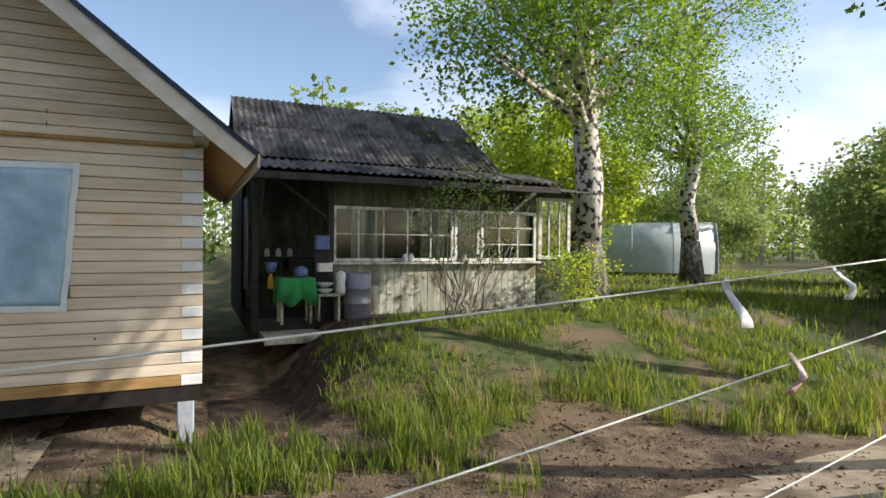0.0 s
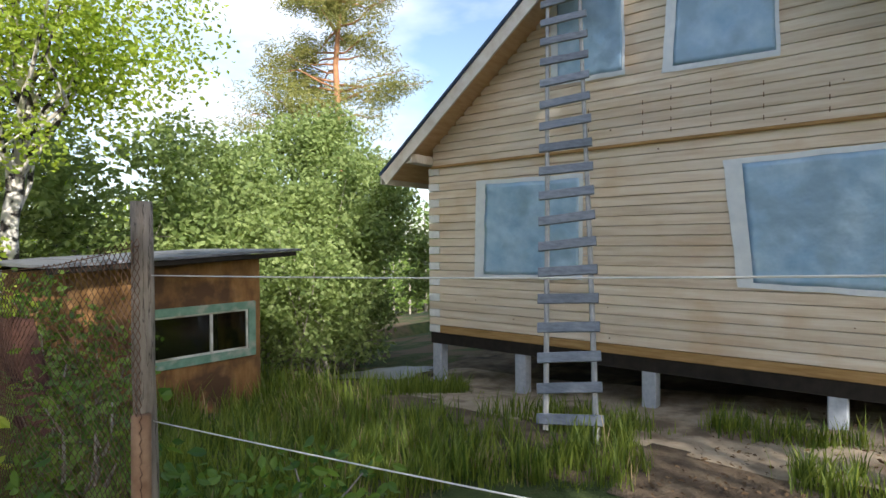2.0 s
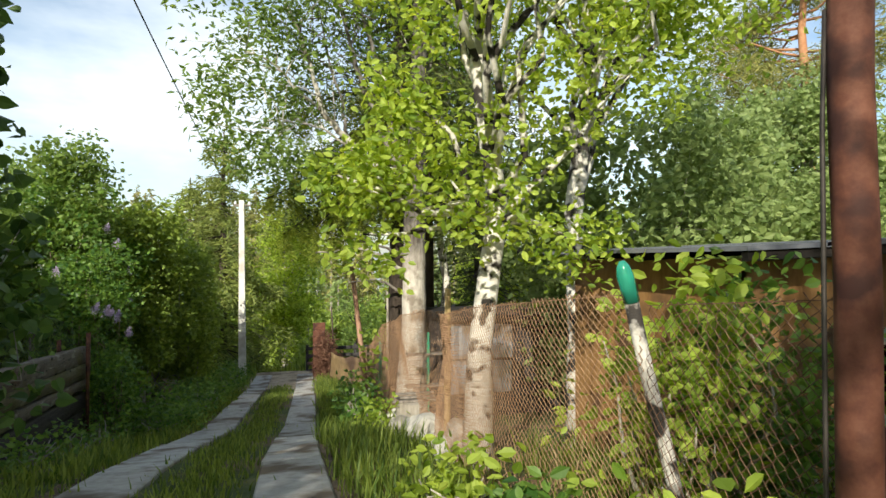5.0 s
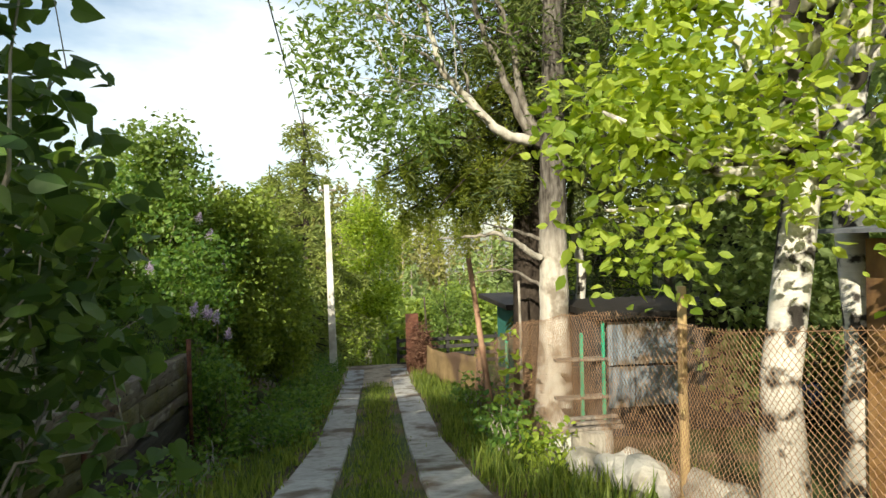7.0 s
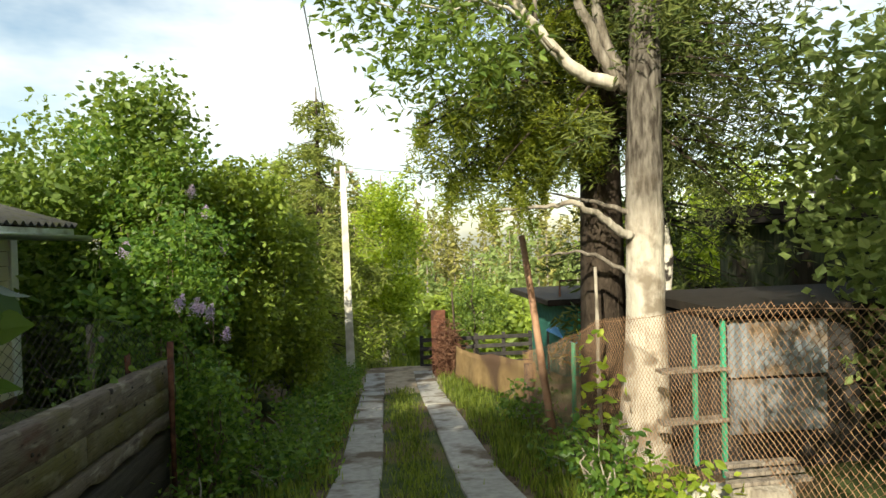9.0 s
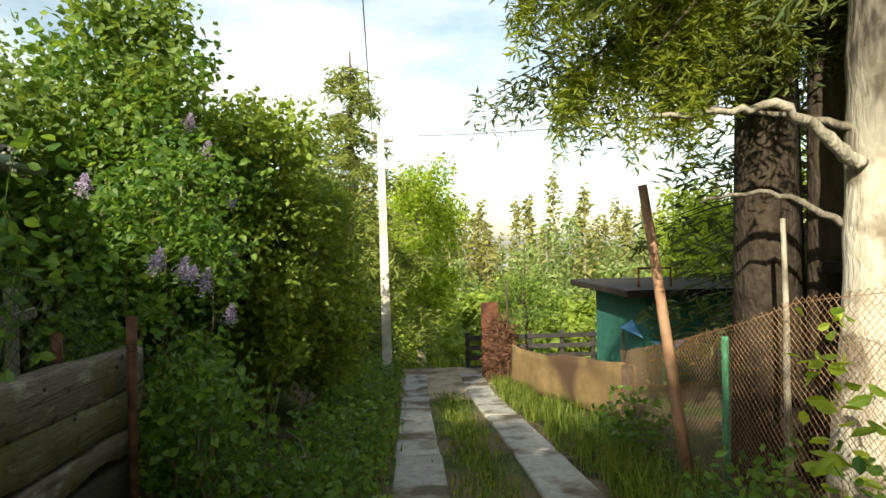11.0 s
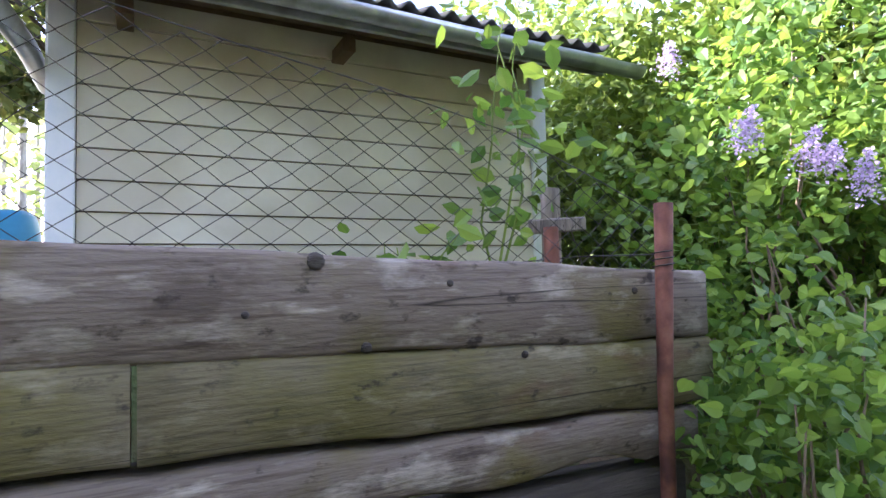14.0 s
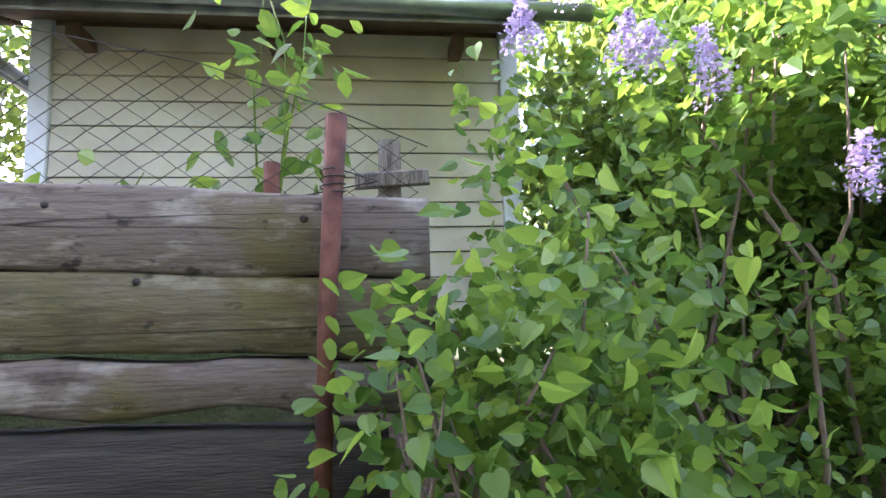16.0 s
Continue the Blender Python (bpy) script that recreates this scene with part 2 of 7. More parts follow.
POST_WOOD = mat("grey_fence_post", [(0.12, 0.10, 0.085), (0.25, 0.215, 0.185), (0.34, 0.30, 0.27)], 7, 0.9, 0.7, 40, stretch=(3, 3, 0.5), bump_dist=0.01, cracks=0.9)
CONCRETE = mat("weathered_concrete", [(0.27, 0.26, 0.245), (0.36, 0.35, 0.335), (0.44, 0.43, 0.415)], 9, 0.9, 0.5, 70, rnd=0.12, stain=(0.13, 0.10, 0.075), stain_scale=1.7, bump_dist=0.005)
POLE_CONC = mat("pale_concrete_pole", [(0.58, 0.56, 0.53), (0.72, 0.70, 0.66)], 5, 0.85, 0.3, 60, stain=(0.48, 0.45, 0.41), stain_scale=2)
SHED_WOOD = mat("ochre_plywood", [(0.15, 0.075, 0.028), (0.27, 0.145, 0.055), (0.36, 0.21, 0.095)], 3, 0.8, 0.3, 30, stretch=(2, 2, 0.7), stain=(0.10, 0.055, 0.03), stain_scale=1.8)
TEAL = mat("green_window_paint", [(0.12, 0.24, 0.18), (0.22, 0.37, 0.29)], 9, 0.7, 0.3, 50, stain=(0.35, 0.40, 0.34), stain_scale=5)
DARK_IN = mat("painted_dark_interior", [(0.010, 0.009, 0.008), (0.03, 0.027, 0.024)], 3, 0.9, 0)
BIRCH = mat("birch_bark", [(0.50, 0.47, 0.43), (0.66, 0.63, 0.59)], 7, 0.85, 0.4, 40, stretch=(1, 1, 5), stain=(0.035, 0.030, 0.027), stain_scale=5.5, stain_pos=(0.50, 0.57), bump_dist=0.01)
BIRCH_LOW = mat("birch_butt_bark", [(0.05, 0.042, 0.036), (0.12, 0.105, 0.095), (0.46, 0.44, 0.41)], 7, 0.9, 0.8, 26, stretch=(1, 1, 0.5), bump_dist=0.03)
BARK = mat("grey_bark", [(0.17, 0.145, 0.12), (0.31, 0.28, 0.24), (0.44, 0.41, 0.37)], 8, 0.9, 0.8, 30, stretch=(1, 1, 0.35), bump_dist=0.03)
BARK_PALE = mat("bare_pale_wood", [(0.40, 0.36, 0.31), (0.55, 0.51, 0.46), (0.66, 0.62, 0.57)], 9, 0.9, 0.6, 34, stretch=(1, 1, 0.3), stain=(0.27, 0.23, 0.19), stain_scale=3.5, bump_dist=0.015)
BARK_OLD = mat("old_willow_bark", [(0.34, 0.30, 0.26), (0.50, 0.46, 0.41), (0.62, 0.58, 0.53)], 9, 0.9, 0.9, 30, stretch=(1, 1, 0.3), stain=(0.22, 0.185, 0.15), stain_scale=3.2, bump_dist=0.025)


def shade_bark_above(m, z0, z1, dark, pale):
    """Fissured bark higher up the stem, its colour darkened for the crown's shade."""
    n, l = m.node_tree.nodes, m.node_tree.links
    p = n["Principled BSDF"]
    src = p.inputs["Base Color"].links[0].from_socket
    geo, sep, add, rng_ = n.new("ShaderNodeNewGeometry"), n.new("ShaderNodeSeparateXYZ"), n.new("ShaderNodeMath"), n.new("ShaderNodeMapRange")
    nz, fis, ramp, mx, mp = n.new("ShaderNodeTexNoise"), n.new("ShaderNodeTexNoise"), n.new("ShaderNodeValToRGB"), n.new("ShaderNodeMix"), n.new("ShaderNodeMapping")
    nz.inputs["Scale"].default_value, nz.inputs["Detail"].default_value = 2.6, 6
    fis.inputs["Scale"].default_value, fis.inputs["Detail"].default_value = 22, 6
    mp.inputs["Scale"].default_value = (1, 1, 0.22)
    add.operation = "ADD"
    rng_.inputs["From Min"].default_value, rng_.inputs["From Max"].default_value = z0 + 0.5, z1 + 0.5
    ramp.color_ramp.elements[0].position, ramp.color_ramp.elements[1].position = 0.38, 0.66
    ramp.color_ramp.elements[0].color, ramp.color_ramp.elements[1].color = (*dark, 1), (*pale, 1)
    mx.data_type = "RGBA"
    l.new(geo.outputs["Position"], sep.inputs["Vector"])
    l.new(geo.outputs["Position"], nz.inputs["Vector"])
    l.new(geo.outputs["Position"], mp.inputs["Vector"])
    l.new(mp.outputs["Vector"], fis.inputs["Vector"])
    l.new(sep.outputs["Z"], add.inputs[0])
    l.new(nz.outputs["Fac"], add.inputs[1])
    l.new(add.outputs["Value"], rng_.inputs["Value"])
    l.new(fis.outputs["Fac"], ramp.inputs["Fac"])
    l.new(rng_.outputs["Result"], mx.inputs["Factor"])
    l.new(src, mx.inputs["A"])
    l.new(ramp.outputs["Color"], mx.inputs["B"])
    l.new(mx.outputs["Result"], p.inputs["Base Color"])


# Upper trunk: fissured bark with the foliage's shade put into its colour.
shade_bark_above(BARK_OLD, 1.9, 2.7, (0.040, 0.033, 0.028), (0.165, 0.15, 0.135))
BARK_GREY = mat("fissured_grey_bark", [(0.07, 0.058, 0.048), (0.17, 0.15, 0.13), (0.30, 0.275, 0.25)], 12, 0.9, 0.9, 36, stretch=(1, 1, 0.28), bump_dist=0.03)
BARK_DARK = mat("dark_spruce_bark", [(0.045, 0.033, 0.027), (0.10, 0.078, 0.062)], 10, 0.9, 0.8, 30, stretch=(1, 1, 0.4), bump_dist=0.03)
BARK_PINE = mat("orange_pine_bark", [(0.30, 0.14, 0.07), (0.46, 0.25, 0.14)], 6, 0.85, 0.5, 20, bump_dist=0.03)
L_BIRCH = leaf_mat("birch_leaves", (0.055, 0.115, 0.018), (0.16, 0.27, 0.040), 0.42)
L_MAPLE = leaf_mat("fresh_leaves", (0.11, 0.19, 0.022), (0.38, 0.47, 0.085), 0.45)
L_LILAC = leaf_mat("lilac_leaves", (0.040, 0.105, 0.022), (0.16, 0.265, 0.052), 0.42, 0.45)
L_HAZEL = leaf_mat("hazel_leaves", (0.030, 0.070, 0.018), (0.095, 0.165, 0.036), 0.36, 0.5)
L_BUSH = leaf_mat("bush_leaves", (0.065, 0.12, 0.024), (0.18, 0.26, 0.06), 0.35)
L_WILLOW = leaf_mat("willow_leaves", (0.12, 0.18, 0.055), (0.27, 0.34, 0.13), 0.35)
L_YELLOW = leaf_mat("yellow_green_leaves", (0.11, 0.17, 0.028), (0.27, 0.35, 0.07), 0.35)
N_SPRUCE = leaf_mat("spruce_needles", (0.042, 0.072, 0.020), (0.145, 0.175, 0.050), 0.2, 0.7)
N_GREEN = leaf_mat("light_green_spruce_needles", (0.09, 0.13, 0.03), (0.26, 0.30, 0.08), 0.25, 0.7)
# Brighter copy of the spruce needles, with sunlight put into the colour.
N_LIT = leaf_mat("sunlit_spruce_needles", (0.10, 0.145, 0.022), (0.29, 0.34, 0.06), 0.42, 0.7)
N_PINE = leaf_mat("pine_needles", (0.12, 0.15, 0.04), (0.33, 0.32, 0.10), 0.2, 0.7)
N_FAR = leaf_mat("far_spruce_needles", (0.12, 0.13, 0.035), (0.29, 0.28, 0.09), 0.2, 0.7)
GRASS = leaf_mat("grass_blades", (0.045, 0.090, 0.015), (0.21, 0.265, 0.052), 0.4, 0.6)
DRY = leaf_mat("dry_grass", (0.26, 0.20, 0.10), (0.42, 0.34, 0.19), 0.25, 0.8)
FLOWER = leaf_mat("lilac_blossom", (0.30, 0.22, 0.37), (0.58, 0.49, 0.63), 0.3, 0.7)
WHITE_FLOWER = leaf_mat("pale_blossom", (0.6, 0.55, 0.4), (0.8, 0.78, 0.66), 0.3, 0.7)


# ---- mesh helpers ----
class Shape:
    """Vertices and faces that become one mesh."""

    def __init__(self):
        self.v, self.f = [], []

    def add(self, verts, faces):
        o = len(self.v)
        self.v += [tuple(p) for p in verts]
        self.f += [tuple(i + o for i in q) for q in faces]
        return self

    def box(self, x0, x1, y0, y1, z0, z1, m=None):
        c = [Vector((x, y, z)) for z in (z0, z1) for y in (y0, y1) for x in (x0, x1)]
        if m is not None:
            c = [m @ p for p in c]
        return self.add(c, [(0, 2, 3, 1), (4, 5, 7, 6), (0, 1, 5, 4), (2, 6, 7, 3), (0, 4, 6, 2), (1, 3, 7, 5)])

    def bevelled(self, x0, x1, y0, y1, z0, z1, b, m=None, axis=1):
        """A bar along an axis (0, 1, 2) with its long edges taken off by b."""
        lo, hi = [x0, y0, z0], [x1, y1, z1]
        u, w = [i for i in range(3) if i != axis]
        ring = [(lo[u] + b, lo[w]), (hi[u] - b, lo[w]), (hi[u], lo[w] + b), (hi[u], hi[w] - b), (hi[u] - b, hi[w]), (lo[u] + b, hi[w]), (lo[u], hi[w] - b), (lo[u], lo[w] + b)]
        vs = []
        for e in (lo[axis], hi[axis]):
            for a, c in ring:
                p = [0, 0, 0]
                p[u], p[w], p[axis] = a, c, e
                vs.append(m @ Vector(p) if m is not None else Vector(p))
        fs = [(i, (i + 1) % 8, 8 + (i + 1) % 8, 8 + i) for i in range(8)] + [tuple(range(7, -1, -1)), tuple(range(8, 16))]
        return self.add(vs, fs)

    def tube(self, pts, radii, n=8, cap=True):
        """A tapered tube along points."""
        pts = [Vector(p) for p in pts]
        if not hasattr(radii, "__len__"):
            radii = [radii] * len(pts)
        o = len(self.v)
        side = None
        for i, p in enumerate(pts):
            d = (pts[min(i + 1, len(pts) - 1)] - pts[max(i - 1, 0)]).normalized()
            if side is None:
                side = d.orthogonal().normalized()
            side = (side - d * side.dot(d)).normalized()
            up = d.cross(side)
            for k in range(n):
                a = 2 * math.pi * k / n
                self.v.append(tuple(p + (side * math.cos(a) + up * math.sin(a)) * radii[i]))
        for i in range(len(pts) - 1):
            for k in range(n):
                a, b = o + i * n + k, o + i * n + (k + 1) % n
                self.f.append((a, b, b + n, a + n))
        if cap:
            self.f.append(tuple(o + k for k in range(n - 1, -1, -1)))
            self.f.append(tuple(o + (len(pts) - 1) * n + k for k in range(n)))
        return self

    def mesh(self, name, material, smooth=False):
        me = bpy.data.meshes.new(name)
        me.from_pydata(self.v, [], self.f)
        me.materials.append(material)
        if smooth:
            me.polygons.foreach_set("use_smooth", [True] * len(me.polygons))
        me.update()
        return me


def part(name, shape, material, parent=None, label="", smooth=False):
    ob = new(name, shape.mesh(name, material, smooth) if isinstance(shape, Shape) else shape)
    ob.parent = parent
    if label:
        ob["label"] = label
    return ob


def thing(name, label, category, at=(0, 0, 0), group="", kind=""):
    e = new(name)
    e.location = at
    e.empty_display_size = 0.1
    return tagged(e, label, category, group, kind)


def solid(name, shape, material, label, category="", group="", kind="", smooth=False):
    return tagged(part(name, shape, material, None, "", smooth), label, category, group, kind)


def smooth01(v):
    v = min(1.0, max(0.0, v))
    return v * v * (3 - 2 * v)


def along(table, y):
    """Straight-line interpolation in a short table."""
    for (a, u), (b, w) in zip(table, table[1:]):
        if y <= b:
            return u + (w - u) * max(0.0, (y - a) / (b - a))
    return table[-1][1]


ROAD_Z = [(-60, 2.0), (-4, 1.33), (0, 1.29), (2.5, 1.07), (5, 0.88), (7.2, 0.84), (8.5, 0.66), (11, 0.18), (13, -0.27), (15, -0.72), (18, -1.06), (22, -1.62), (26, -1.80), (28, -2.5), (36, -4.6), (60, -7.5), (85, -5.5), (150, 2), (700, 14), (2500, 14)]


def road_z(y):
    return sum(along(ROAD_Z, y + d) for d in (-0.8, -0.4, 0, 0.4, 0.8)) / 5


def road_x(y):
    """The middle of the two concrete tracks."""
    return along([(-30, 0.3), (4.8, 0.08), (7.6, -0.06), (11, -0.09), (24, 0.25), (60, 1.2)], y)


def ground_z(x, y):
    r = road_z(y)
    u = x - road_x(y)
    z = r
    if u > 1.0:
        low = 0.30 if y < 8 else 0.30 - 0.125 * (y - 8)
        if y > 24:
            low = min(low, r - 0.3)
        z = r + (low - r) * smooth01((u - 1.2) / 4.6)
        z -= 0.36 * smooth01(y / 8) * smooth01((x - 6.5) / 3) * (1 if y < 16 else 0)
        z += 0.80 * smooth01((-1.3 - y) / 2.0) * smooth01((x - 7.4) / 4.0)
        z -= 0.22 * smooth01((x - 8.3) / 1.0) * smooth01((13.0 - x) / 1.2) * smooth01((0.4 - y) / 0.8) * smooth01((y + 2.4) / 0.9)
    elif u < -1.0:
        rise = 0.62 if y < 24 else 0.1
        z = r + rise * smooth01((-u - 2.65) / 0.8)
        if 10.5 < y < 14.7 and x < -2.9:
            z = max(z, 0.60)
        if 6 < y < 15 and u < -2.2:
            z = min(z, 0.70 - 0.088 * (y - 12))
    z += 0.05 * noise.noise((x * 0.7, y * 0.7, 0)) * smooth01((abs(u) - 0.9) / 0.8) + 0.018 * noise.noise((x * 2.9, y * 2.9, 3))
    return z


def span(a, b, step):
    return [a + (b - a) * i / max(1, round((b - a) / step)) for i in range(max(1, round((b - a) / step)) + 1)]


# ---- ground ----
GX = [-2500, -700, -250] + span(-110, -30, 10) + span(-27, -9, 3) + span(-7.5, 17, 0.35) + span(19, 31, 3) + span(36, 110, 10) + [250, 700, 2500]
GY = [-2500, -700, -250] + span(-110, -40, 10) + span(-36, -14, 3) + span(-11, 27, 0.35) + span(29, 45, 2) + span(50, 130, 10) + [250, 700, 2500]
gs = Shape()
gs.v = [(x, y, ground_z(x, y)) for y in GY for x in GX]
nx = len(GX)
gs.f = [(j * nx + i, j * nx + i + 1, (j + 1) * nx + i + 1, (j + 1) * nx + i) for j in range(len(GY) - 1) for i in range(nx - 1)]
SOIL = mat("grassy_soil", [(0.030, 0.045, 0.014), (0.060, 0.085, 0.024), (0.105, 0.105, 0.040)], 3.0, 0.95, 0.8, 30, stain=(0.15, 0.105, 0.065), stain_scale=0.75, stain_pos=(0.47, 0.60), bump_dist=0.03)
DIRT = mat("bare_earth", [(0.075, 0.052, 0.035), (0.145, 0.105, 0.070), (0.22, 0.17, 0.115)], 4.0, 0.95, 0.9, 35, stain=(0.045, 0.032, 0.022), stain_scale=1.1, bump_dist=0.03)
SAND = mat("pale_trodden_sand", [(0.24, 0.19, 0.135), (0.36, 0.29, 0.21), (0.44, 0.37, 0.28)], 5.0, 0.95, 0.7, 40, stain=(0.15, 0.11, 0.075), stain_scale=1.4, bump_dist=0.02)
solid("ground", gs, SOIL, "uneven grassy soil with bare patches sloping down the hill", "ground", kind="structure", smooth=True)


def sheet(name, x0, x1, y0, y1, material, label, step=0.3, lift=0.012, edge=None, cat="ground"):
    """A patch of another soil that follows the ground, with a ragged edge."""
    s = Shape()
    xs, ys = span(x0, x1, step), span(y0, y1, step)
    keep = {}
    for j, y in enumerate(ys):
        for i, x in enumerate(xs):
            keep[i, j] = len(s.v)
            s.v.append((x, y, ground_z(x, y) + lift))
    for j in range(len(ys) - 1):
        for i in range(len(xs) - 1):
            cx, cy = (xs[i] + xs[i + 1]) / 2, (ys[j] + ys[j + 1]) / 2
            ex = 2 * (cx - x0) / (x1 - x0) - 1
            ey = 2 * (cy - y0) / (y1 - y0) - 1
            if edge is None or edge(ex, ey) + 0.35 * noise.noise((cx * 1.3, cy * 1.3, 7)) < 1:
                s.f.append((keep[i, j], keep[i + 1, j], keep[i + 1, j + 1], keep[i, j + 1]))
    return solid(name, s, material, label, cat, kind="structure", smooth=True)


sheet("dirt_yard", 5.9, 15.5, -2.7, 9.2, DIRT, "bare dug earth under and beside the new house", 0.25, 0.014, lambda a, b: max(abs(a), abs(b)))
sheet("dirt_path", 2.9, 8.2, -9.5, 0.5, DIRT, "trodden earth path between clumps of grass", 0.22, 0.012, lambda a, b: abs(a + 0.1 * b) * 1.5)
sheet("trodden_path", 3.1, 5.6, -7.5, -2.6, SAND, "pale trodden sandy path across the yard", 0.2, 0.022, lambda a, b: abs(a + 0.25 * b) * 1.35)
sheet("house_sand", 7.2, 10.4, 1.2, 8.3, SAND, "pale sand spread under the house edge", 0.2, 0.022, lambda a, b: max(abs(a), abs(b)))
# Dark soil sheet; the shade of the cut bank is put into its colour.
BANK_SHADE = mat("shaded_bank_soil", [(0.018, 0.012, 0.009), (0.04, 0.028, 0.02), (0.075, 0.052, 0.035)], 5, 0.95, 0.9, 30, bump_dist=0.03)
sheet("dug_bank", 9.4, 12.6, -3.9, -0.5, BANK_SHADE, "dark dug soil below the turf, bank shade put into its colour", 0.2, 0.024, lambda a, b: abs(a * 0.7 + b * 0.75) * 1.3 + 0.25 * abs(a))
sheet("sand_turnaround", -1.2, 2.4, 21.8, 26.2, SAND, "pale trodden sand at the foot of the lane", 0.25, 0.014, lambda a, b: (a ** 4 + b ** 4) * 0.9)


def track_soil():
    s = Shape()
    ys = span(-12, 23, 0.4)
    us = (-1.15, -0.9, -0.45, 0.45, 0.72, 1.1)
    for y in ys:
        for u in us:
            x = road_x(y) + u + 0.08 * noise.noise((u * 3, y * 1.1, 2))
            s.v.append((x, y, ground_z(x, y) + 0.012))
    for j in range(len(ys) - 1):
        for i in (0, 3, 4):
            a = j * len(us) + i
            s.f.append((a, a + 1, a + 1 + len(us), a + len(us)))
    return solid("road", s, DIRT, "worn brown earth beside the concrete wheel tracks", "road", kind="structure", smooth=True)


track_soil()

# Darker, redder copy of POST_WOOD with shade in its tone; unused.
POST_DARK_COPY = mat("darker_post_timber_for_shade", [(0.055, 0.035, 0.028), (0.13, 0.09, 0.075), (0.24, 0.20, 0.17)], 8, 0.9, 0.7, 40, stretch=(3, 3, 0.5), bump_dist=0.01, cracks=0.8)


# ---- new log house ----
HX, HY0, HY1, HB, HT, PITCH = 9.2, -0.39, 8.0, 0.835, 3.80, 0.1412
RIDGE_Y, RIDGE_Z, SLOPE = 3.82, 7.47, 0.79
HOLES = [(5.04, 6.90, 1.92, 3.42), (1.02, 2.86, 1.92, 3.42), (2.52, 3.66, 4.72, 6.42), (4.40, 5.46, 4.88, 6.42)]
log_house = thing("log_house", "new unfinished pale log house on short piles, windows sealed with film", "house", (HX, RIDGE_Y, 0))


def own(ob, parent):
    """Hang a part built in world coordinates under a thing that stands elsewhere."""
    ob.parent = parent
    ob.matrix_parent_inverse = Matrix.Translation(parent.location).inverted()
    return ob


def log_shape(y0, y1, z0, cut0=0.0, cut1=0.0):
    """One planed log of the front wall; the gable's logs are cut on the slope."""
    s = Shape()
    h, b, t = PITCH - 0.009, 0.006, 0.145
    prof = [(t, 0), (b, 0), (0, b), (0, h - b), (b, h), (t, h)]
    for e, cut, y in ((0, cut0, y0), (1, cut1, y1)):
        for x, z in prof:
            s.v.append((HX + x, y + cut * z / PITCH, z0 + z))
    s.f = [(i, (i + 1) % 6, 6 + (i + 1) % 6, 6 + i) for i in range(6)] + [(5, 4, 3, 2, 1, 0), tuple(range(6, 12))]
    s.f = [tuple(reversed(q)) for q in s.f]
    return s


def front_logs():
    z, k = HB, 0
    while z < RIDGE_Z - 0.35:
        gable = z > HT - 0.01
        half = (RIDGE_Z - 0.16 - z) / SLOPE
        y0, y1 = (max(HY0 + 0.1, RIDGE_Y - half), min(HY1 - 0.1, RIDGE_Y + half)) if gable else (HY0, HY1)
        if not gable and k % 2 == 0:
            for a, b in ((HY0, HY0 + 0.24), (HY1 - 0.24, HY1)):
                s = Shape().bevelled(HX - 0.004, HX + 0.16, a, b, z + 0.002, z + PITCH - 0.006, 0.01)
                own(part("log_end", s, LOG_WHITE, None, "white-painted log end"), log_house)
            y0, y1 = HY0 + 0.245, HY1 - 0.245
        cuts = [(a, b) for a, b, lo, hi in HOLES if z + PITCH / 2 > lo and z + PITCH / 2 < hi]
        spans, c = [], y0
        for a, b in sorted(cuts):
            spans.append((c, a))
            c = b
        spans.append((c, y1))
        for i, (a, b) in enumerate(spans):
            if b - a > 0.05:
                own(part("log", log_shape(a, b, z), LOG_DIRTY if k < 1 else LOG), log_house)
        z += PITCH
        k += 1


front_logs()
own(part("belt_board", Shape().bevelled(HX - 0.045, HX - 0.002, HY0 + 0.1, HY1 - 0.1, HT - 0.02, HT + 0.03, 0.01), LOG_DIRTY, None, "narrow drip board"), log_house)
own(part("sill_beam", Shape().box(HX + 0.02, HX + 0.19, HY0 + 0.02, HY1 - 0.02, HB - 0.20, HB - 0.003), BEAM_DARK, None, "blackened sill beam"), log_house)
HXB = 16.2
for nm, a in (("side_wall", (HX + 0.15, HXB, HY0 + 0.05, HY0 + 0.19)), ("side_wall", (HX + 0.15, HXB, HY1 - 0.19, HY1 - 0.05)), ("back_wall", (HXB, HXB + 0.15, HY0 + 0.05, HY1 - 0.05))):
    s = Shape()
    z = HB
    while z < HT:
        s.bevelled(*a, z, z + PITCH - 0.004, 0.014, axis=1 if nm == "back_wall" else 0)
        z += PITCH
    own(part(nm, s, LOG), log_house)
own(part("floor_deck", Shape().box(HX + 0.2, HXB, HY0 + 0.2, HY1 - 0.2, HB - 0.18, HB - 0.02), BEAM_DARK), log_house)
gb = Shape().add([(HXB + 0.02, HY0, HT), (HXB + 0.02, HY1, HT), (HXB + 0.02, RIDGE_Y, RIDGE_Z - 0.1), (HXB + 0.14, HY0, HT), (HXB + 0.14, HY1, HT), (HXB + 0.14, RIDGE_Y, RIDGE_Z - 0.1)], [(0, 1, 2), (5, 4, 3), (0, 3, 4, 1), (1, 4, 5, 2), (2, 5, 3, 0)])
own(part("back_gable", gb, LOG), log_house)
FX = 8.58
